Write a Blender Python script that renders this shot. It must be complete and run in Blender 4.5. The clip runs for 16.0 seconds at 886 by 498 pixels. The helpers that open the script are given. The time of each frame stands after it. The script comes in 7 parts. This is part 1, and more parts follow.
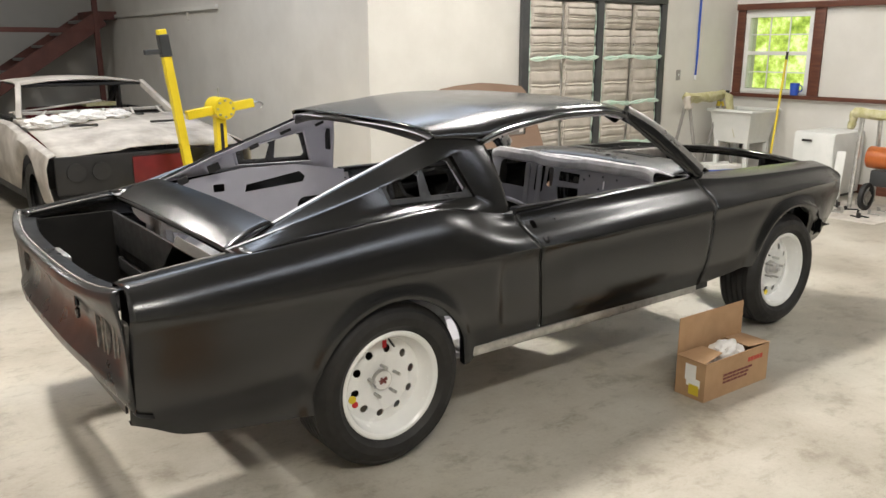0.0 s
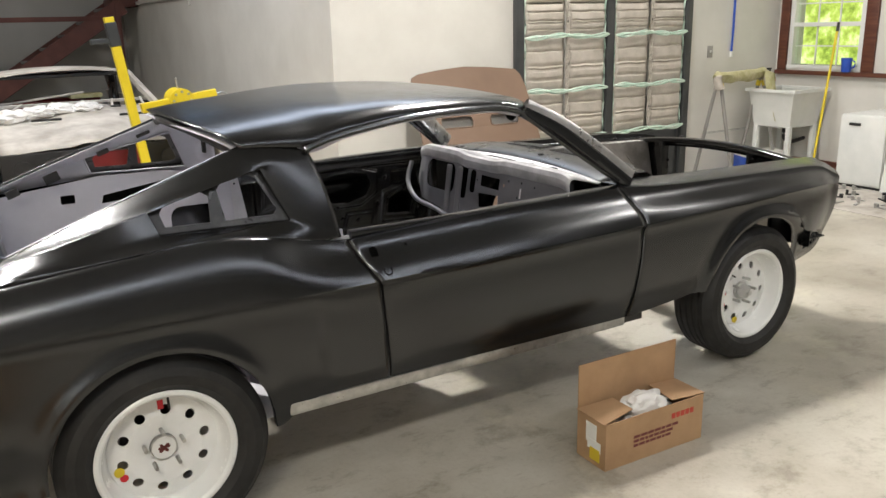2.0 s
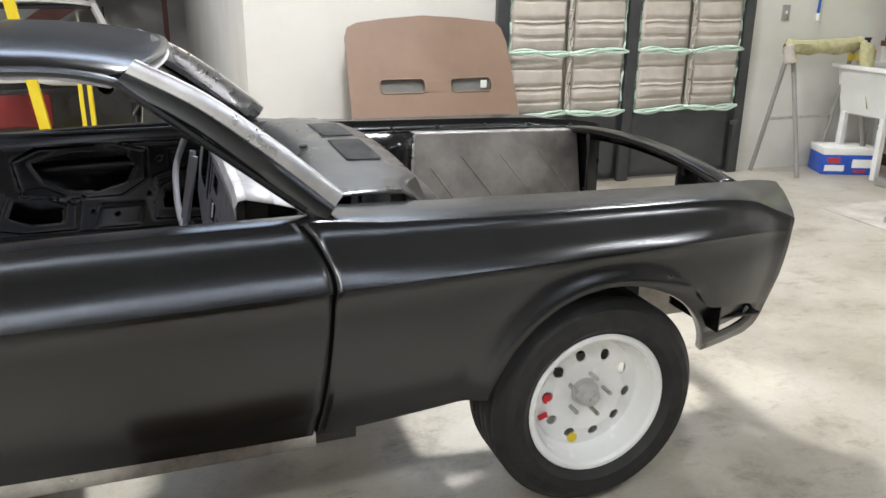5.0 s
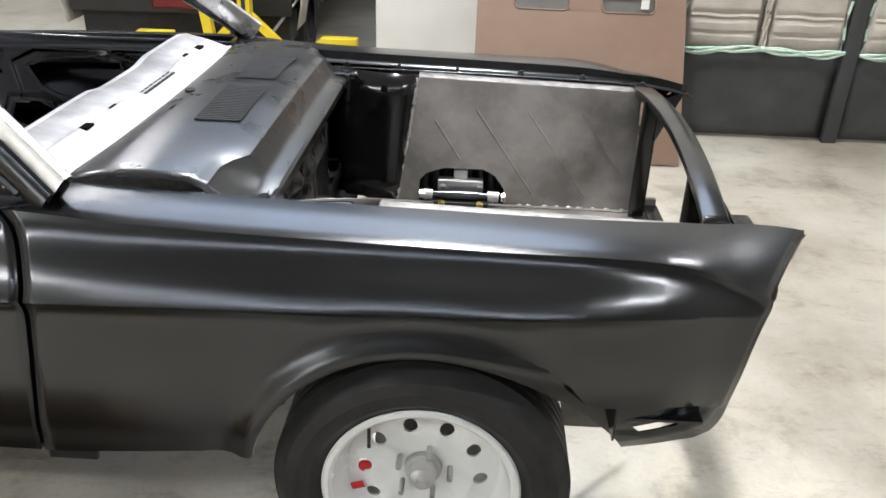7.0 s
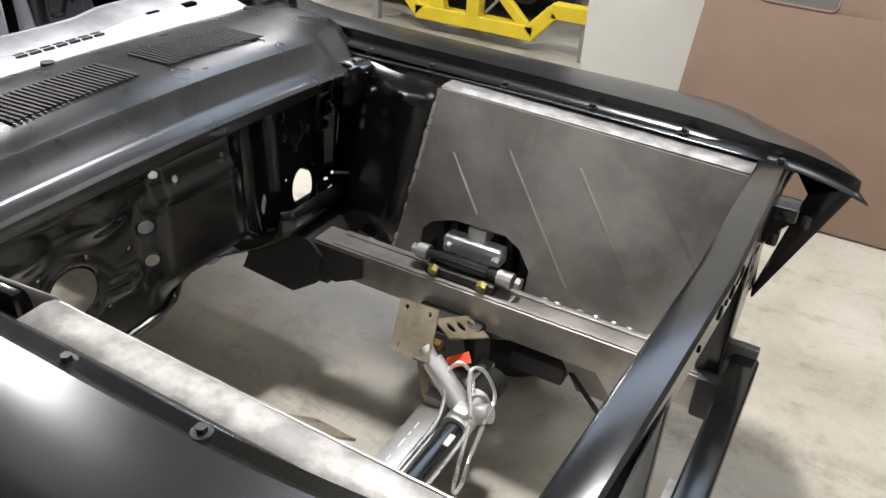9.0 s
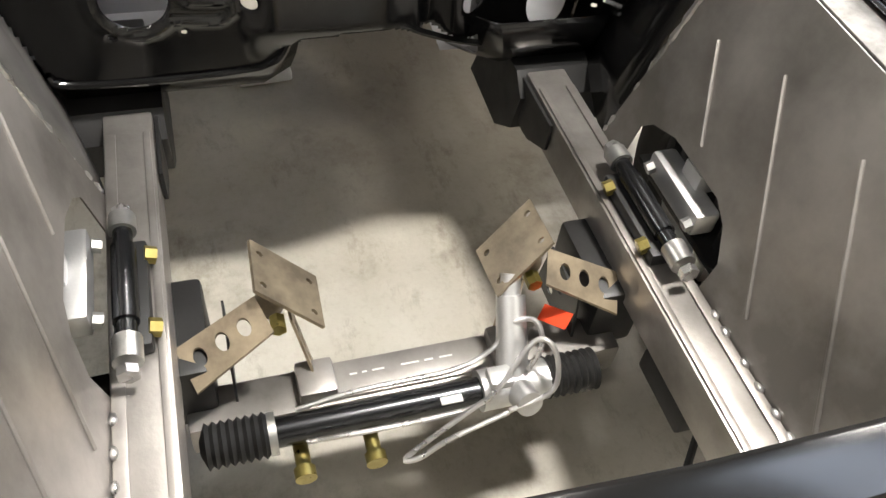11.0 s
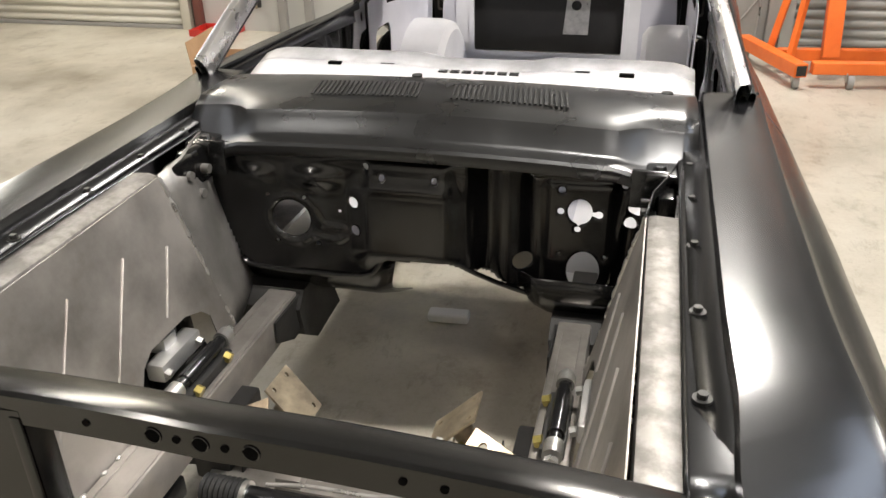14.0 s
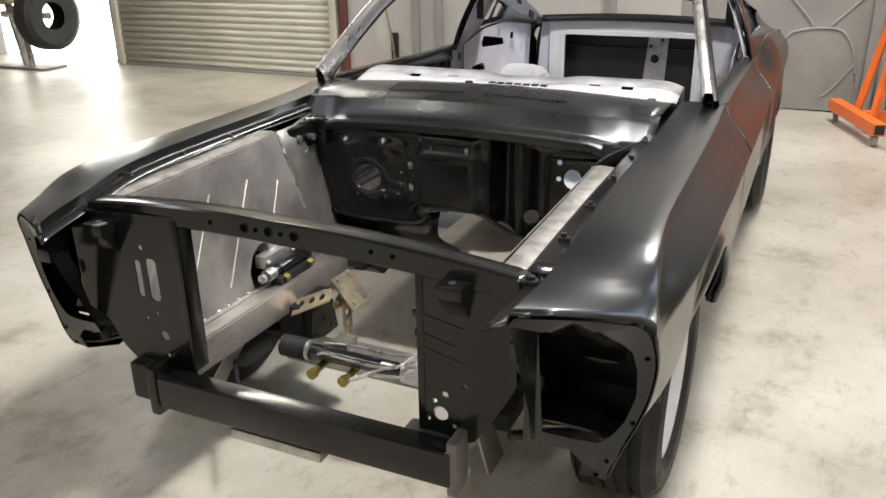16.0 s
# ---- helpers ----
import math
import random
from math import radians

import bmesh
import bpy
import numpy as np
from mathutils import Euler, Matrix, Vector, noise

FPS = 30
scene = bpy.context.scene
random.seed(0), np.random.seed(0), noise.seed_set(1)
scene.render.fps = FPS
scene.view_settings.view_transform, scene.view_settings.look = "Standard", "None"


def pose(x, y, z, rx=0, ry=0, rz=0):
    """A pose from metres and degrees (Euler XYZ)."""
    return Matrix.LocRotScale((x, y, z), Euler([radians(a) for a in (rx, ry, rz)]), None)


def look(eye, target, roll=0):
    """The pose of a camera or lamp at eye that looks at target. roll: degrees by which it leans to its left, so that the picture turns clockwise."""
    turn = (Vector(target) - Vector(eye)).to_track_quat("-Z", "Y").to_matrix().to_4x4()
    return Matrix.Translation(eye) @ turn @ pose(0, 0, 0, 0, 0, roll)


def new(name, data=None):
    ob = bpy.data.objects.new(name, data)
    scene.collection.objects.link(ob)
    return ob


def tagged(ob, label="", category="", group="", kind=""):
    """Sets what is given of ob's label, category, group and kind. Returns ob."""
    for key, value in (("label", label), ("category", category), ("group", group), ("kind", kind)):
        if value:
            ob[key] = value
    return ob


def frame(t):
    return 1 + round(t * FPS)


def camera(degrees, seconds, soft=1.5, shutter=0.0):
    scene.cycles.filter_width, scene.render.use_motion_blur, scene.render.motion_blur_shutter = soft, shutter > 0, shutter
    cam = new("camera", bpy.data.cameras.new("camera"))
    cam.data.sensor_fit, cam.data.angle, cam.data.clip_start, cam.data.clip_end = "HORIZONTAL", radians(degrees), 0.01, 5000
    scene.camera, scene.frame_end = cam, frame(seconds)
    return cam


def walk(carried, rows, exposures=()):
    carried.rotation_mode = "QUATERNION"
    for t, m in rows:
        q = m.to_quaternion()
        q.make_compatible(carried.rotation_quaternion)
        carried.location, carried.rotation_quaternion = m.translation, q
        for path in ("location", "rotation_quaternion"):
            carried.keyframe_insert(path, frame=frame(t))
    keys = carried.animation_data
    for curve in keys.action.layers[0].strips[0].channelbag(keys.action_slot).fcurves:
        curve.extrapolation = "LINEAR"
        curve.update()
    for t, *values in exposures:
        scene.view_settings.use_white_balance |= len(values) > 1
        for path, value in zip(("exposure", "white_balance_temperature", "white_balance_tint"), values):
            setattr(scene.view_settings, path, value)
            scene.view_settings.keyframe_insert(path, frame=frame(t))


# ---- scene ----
cam = camera(57.7, 16.0)
PATH = [
    (0, (-1.596, -3.275, 1.609), (-0.424, -1.73, 1.119), 0.0),
    (0.5, (-1.367, -3.387, 1.625), (-0.231, -1.827, 1.1), -1.5),
    (1, (-1.099, -3.285, 1.595), (0.027, -1.724, 1.05), -1.2),
    (1.5, (-0.778, -3.197, 1.599), (0.312, -1.618, 1.034), -1.4),
    (2, (-0.399, -3.254, 1.618), (0.579, -1.594, 1.081), -1.5),
    (2.5, (-0.077, -3.2, 1.589), (0.85, -1.51, 1.059), 0.2),
    (3, (0.27, -3.064, 1.584), (1.193, -1.374, 1.041), 1.2),
    (3.5, (0.656, -3.065, 1.564), (1.475, -1.328, 1.008), 0.1),
    (4, (0.975, -3.009, 1.561), (1.702, -1.23, 1.004), 0.2),
    (4.5, (1.288, -2.793, 1.541), (1.983, -1.011, 0.959), 2.1),
    (5, (1.607, -2.666, 1.508), (2.246, -0.881, 0.87), 0.6),
    (5.2, (1.775, -2.637, 1.505), (2.382, -0.848, 0.848), 0.0),
    (7.3, (2.951, -2.005, 1.617), (2.773, -0.249, 0.677), 3.1),
    (7.5, (3.032, -1.86, 1.597), (2.792, -0.119, 0.642), 3.9),
    (8, (3.168, -1.556, 1.611), (2.812, 0.173, 0.671), 3.9),
    (8.5, (3.408, -1.299, 1.58), (2.758, 0.335, 0.627), 2.0),
    (9, (3.519, -1.086, 1.558), (2.714, 0.422, 0.52), 3.4),
    (9.5, (3.499, -0.835, 1.516), (2.625, 0.522, 0.335), 8.6),
    (10, (3.538, -0.649, 1.443), (2.472, 0.428, 0.137), 8.9),
    (10.2, (3.569, -0.569, 1.415), (2.439, 0.382, 0.066), 8.4),
    (12.3, (3.52, 0.148, 1.439), (2.17, 0.033, -0.033), 1.7),
    (12.5, (3.555, 0.187, 1.466), (2.144, -0.022, 0.064), 0.0),
    (13, (3.748, 0.219, 1.519), (2.17, -0.093, 0.33), -1.8),
    (13.5, (3.965, 0.3, 1.553), (2.283, -0.042, 0.527), -1.4),
    (14, (4.102, 0.51, 1.547), (2.375, 0.061, 0.644), -1.2),
    (14.5, (4.291, 0.711, 1.501), (2.561, 0.105, 0.701), -0.3),
    (15, (4.517, 0.801, 1.471), (2.786, 0.177, 0.687), -1.0),
    (15.5, (4.7, 0.876, 1.48), (2.986, 0.231, 0.677), -0.4),
    (16, (4.766, 1.073, 1.503), (3.082, 0.284, 0.767), -0.9),
]
EXPOSURE = [  # seconds, stops, kelvin, tint
    (0, -0.10, 6600, 10), (1, -0.12, 6570, 10), (2, -0.12, 6530, 10), (3, -0.04, 6500, 10), (4.5, 0.08, 6250, 10), (5.2, 0.10, 6050, 10), (7.3, 0.08, 6050, 10), (8.5, -0.06, 6000, 10), (9.2, -0.14, 6280, 10), (10.2, 0.01, 6500, 10), (12.5, 0.11, 6550, 10), (13, 0.07, 6650, 10), (13.5, -0.02, 6750, 10), (14.5, -0.14, 6650, 10), (16, -0.30, 6450, 10),
]
walk(cam, [(t, look(e, g, r)) for t, e, g, r in PATH], EXPOSURE)

# ---- world, sun, lamps ----
world = bpy.data.worlds.new("world")
scene.world = world
world.use_nodes = True
_wn = world.node_tree.nodes
_sky = _wn.new("ShaderNodeTexSky")
_sky.sky_type, _sky.sun_disc = "NISHITA", False
_sky.sun_elevation, _sky.sun_rotation = radians(50), radians(230)
world.node_tree.links.new(_sky.outputs[0], _wn["Background"].inputs[0])
_wn["Background"].inputs[1].default_value = 0.12


def lamp(name, eye, target, power, sx, sy, colour=(1, 0.965, 0.92)):
    d = bpy.data.lights.new(name, "AREA")
    d.shape, d.size, d.size_y, d.energy, d.color = "RECTANGLE", sx, sy, power, colour
    ob = new(name, d)
    ob.matrix_world = look(eye, target)
    return ob


sun = new("sun", bpy.data.lights.new("sun", "SUN"))
sun.data.energy, sun.data.angle, sun.data.color = 2.0, radians(0.5), (1, 0.95, 0.86)
sun.matrix_world = look((-9, -3, 9), (0, -9, 0))

COOL, WARM = (0.72, 0.82, 1.0), (1, 0.955, 0.895)
# all unseen: some placed from shadows and highlights, others added as fill
LAMPS = [  # x, y, z, power, length along x, along y, colour
    (2.75, 1.02, 4.20, 250, 0.30, 0.45, WARM),
    (-1.2, 1.32, 4.20, 210, 0.30, 0.45, WARM),
    (5.60, 2.00, 4.20, 60, 0.5, 0.25, WARM),
    (-1.8, -4.4, 4.20, 150, 2.0, 0.50, (1, 0.93, 0.80)),
    (1.4, -4.4, 4.25, 85, 6.0, 0.25, (0.90, 0.93, 1.0)),
    # added fill with no known lamp at this spot
    (5.4, -2.6, 4.20, 58, 1.0, 0.20, WARM),
    # oversized soft panel, added for an even cool sheen on the wings
    (2.0, 3.6, 4.25, 105, 4.2, 1.6, COOL),
    # added fill for the far floor and the white coupe
    (-1.3, 5.4, 4.20, 125, 1.0, 0.30, WARM),
]
for lx, ly, lz, lp, sx, sy, tone in LAMPS:
    lamp("unseen_lamp", (lx, ly, lz), (lx, ly - (1.6 if 1 < ly < 3 else -0.001), 0), lp, sx, sy, tone)


# ---- materials ----
def nodes_of(m):
    m.use_nodes = True
    nt = m.node_tree
    return nt, nt.nodes, nt.links, nt.nodes["Principled BSDF"]


def ramp(nt, src, stops):
    r = nt.nodes.new("ShaderNodeValToRGB")
    e = r.color_ramp.elements
    while len(e) < len(stops):
        e.new(0.5)
    for k, (p, c) in enumerate(stops):
        e[k].position, e[k].color = p, (*c, 1)
    nt.links.new(src, r.inputs[0])
    return r.outputs[0]


def noise_tex(nt, scale, detail=6.0, rough=0.55, stretch=None):
    co = nt.nodes.new("ShaderNodeTexCoord")
    n = nt.nodes.new("ShaderNodeTexNoise")
    n.inputs["Scale"].default_value, n.inputs["Detail"].default_value = scale, detail
    n.inputs["Roughness"].default_value = rough
    if stretch:
        mp = nt.nodes.new("ShaderNodeMapping")
        mp.inputs["Scale"].default_value = stretch
        nt.links.new(co.outputs["Object"], mp.inputs[0])
        nt.links.new(mp.outputs[0], n.inputs[0])
    else:
        nt.links.new(co.outputs["Object"], n.inputs[0])
    return n


def mat(name, a, b=None, rough=(0.5, 0.5), metal=0.0, scale=6.0, bump=0.0, bscale=60.0, spec=0.5, detail=6.0, stretch=None, lo=0.35, hi=0.65, tint=None, dust_sheen=0.0):
    """A surface whose colour wanders from a to b over noise of that scale, with fine relief."""
    m = bpy.data.materials.new(name)
    nt, nd, lk, bs = nodes_of(m)
    bs.inputs["Metallic"].default_value = metal
    bs.inputs["Specular IOR Level"].default_value = spec
    b = b or a
    n = noise_tex(nt, scale, detail, 0.6, stretch)
    col = ramp(nt, n.outputs[0], [(lo, a), (hi, b)])
    if tint:
        bs.inputs["Specular Tint"].default_value = (*tint, 1)
    if dust_sheen:
        # settled dust and lamp sheen, put into the colour of upward faces, uneven
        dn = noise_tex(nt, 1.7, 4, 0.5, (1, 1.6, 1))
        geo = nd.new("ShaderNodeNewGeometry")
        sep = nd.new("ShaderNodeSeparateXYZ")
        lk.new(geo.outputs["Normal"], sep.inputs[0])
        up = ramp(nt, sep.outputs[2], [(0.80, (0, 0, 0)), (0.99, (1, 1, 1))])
        uneven = ramp(nt, dn.outputs[0], [(0.36, (0.8,) * 3), (0.62, (1, 1, 1))])
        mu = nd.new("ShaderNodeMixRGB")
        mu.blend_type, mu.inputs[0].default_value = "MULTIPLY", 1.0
        lk.new(up, mu.inputs[1]), lk.new(uneven, mu.inputs[2])
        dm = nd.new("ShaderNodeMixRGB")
        dm.inputs[2].default_value = (dust_sheen, dust_sheen, dust_sheen * 1.12, 1)
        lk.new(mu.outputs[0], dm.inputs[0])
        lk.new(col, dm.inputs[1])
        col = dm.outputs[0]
    lk.new(col, bs.inputs["Base Color"])
    n2 = noise_tex(nt, scale * 2.3, 4)
    lk.new(ramp(nt, n2.outputs[0], [(0.25, (rough[0],) * 3), (0.75, (rough[1],) * 3)]), bs.inputs["Roughness"])
    if bump:
        n3 = noise_tex(nt, bscale, 4)
        bp = nd.new("ShaderNodeBump")
        bp.inputs["Strength"].default_value, bp.inputs["Distance"].default_value = bump, 0.01
        lk.new(n3.outputs[0], bp.inputs["Height"])
        lk.new(bp.outputs[0], bs.inputs["Normal"])
    return m


def concrete():
    m = bpy.data.materials.new("sealed_concrete")
    nt, nd, lk, bs = nodes_of(m)
    big = noise_tex(nt, 0.55, 8, 0.62)
    base = ramp(nt, big.outputs[0], [(0.32, (0.25, 0.225, 0.18)), (0.48, (0.42, 0.39, 0.33)), (0.66, (0.55, 0.53, 0.47))])
    mid = noise_tex(nt, 3.2, 8, 0.7)
    mk = ramp(nt, mid.outputs[0], [(0.34, (0.50, 0.47, 0.42)), (0.46, (0.9, 0.89, 0.87)), (0.6, (1, 1, 1))])
    mx = nd.new("ShaderNodeMixRGB")
    mx.blend_type, mx.inputs[0].default_value = "MULTIPLY", 0.75
    lk.new(base, mx.inputs[1]), lk.new(mk, mx.inputs[2])
    fine = noise_tex(nt, 55, 5, 0.7)
    fk = ramp(nt, fine.outputs[0], [(0.30, (0.82, 0.80, 0.77)), (0.5, (1, 1, 1))])
    m2 = nd.new("ShaderNodeMixRGB")
    m2.blend_type, m2.inputs[0].default_value = "MULTIPLY", 0.5
    lk.new(mx.outputs[0], m2.inputs[1]), lk.new(fk, m2.inputs[2])
    # scuffs and trodden dirt
    sc = noise_tex(nt, 6.5, 12, 0.78, (0.7, 1.5, 1))
    sk = ramp(nt, sc.outputs[0], [(0.36, (0.40, 0.35, 0.29)), (0.455, (1, 1, 1))])
    m4 = nd.new("ShaderNodeMixRGB")
    m4.blend_type, m4.inputs[0].default_value = "MULTIPLY", 0.4
    lk.new(m2.outputs[0], m4.inputs[1]), lk.new(sk, m4.inputs[2])
    m2 = m4
    # dried overspray in pale yellow clouds
    ov = noise_tex(nt, 0.9, 7, 0.72, (1, 1, 1))
    ok = ramp(nt, ov.outputs[0], [(0.58, (0, 0, 0)), (0.72, (1, 1, 1))])
    m3 = nd.new("ShaderNodeMixRGB")
    m3.inputs[2].default_value = (0.66, 0.63, 0.47, 1)
    mm = nd.new("ShaderNodeMath")
    mm.operation, mm.inputs[1].default_value = "MULTIPLY", 0.45
    lk.new(ok, mm.inputs[0]), lk.new(mm.outputs[0], m3.inputs[0])
    lk.new(m2.outputs[0], m3.inputs[1]), lk.new(m3.outputs[0], bs.inputs["Base Color"])
    lk.new(ramp(nt, mid.outputs[0], [(0.3, (0.28,) * 3), (0.7, (0.5,) * 3)]), bs.inputs["Roughness"])
    bp = nd.new("ShaderNodeBump")
    bp.inputs["Strength"].default_value, bp.inputs["Distance"].default_value = 0.12, 0.01
    lk.new(fine.outputs[0], bp.inputs["Height"]), lk.new(bp.outputs[0], bs.inputs["Normal"])
    return m


def glow(name, col, power):
    m = bpy.data.materials.new(name)
    nt, nd, lk, bs = nodes_of(m)
    bs.inputs["Base Color"].default_value = (0, 0, 0, 1)
    bs.inputs["Emission Color"].default_value = (*col, 1)
    bs.inputs["Emission Strength"].default_value = power
    return m


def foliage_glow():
    m = bpy.data.materials.new("glowing_leaves_beyond")
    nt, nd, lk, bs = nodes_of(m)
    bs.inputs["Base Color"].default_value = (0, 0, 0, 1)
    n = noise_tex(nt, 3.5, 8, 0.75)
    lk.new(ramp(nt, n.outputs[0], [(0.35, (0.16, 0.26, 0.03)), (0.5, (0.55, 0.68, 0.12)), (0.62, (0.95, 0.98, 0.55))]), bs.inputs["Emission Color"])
    # sunlight on the leaves is put in as emission
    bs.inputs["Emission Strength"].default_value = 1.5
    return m


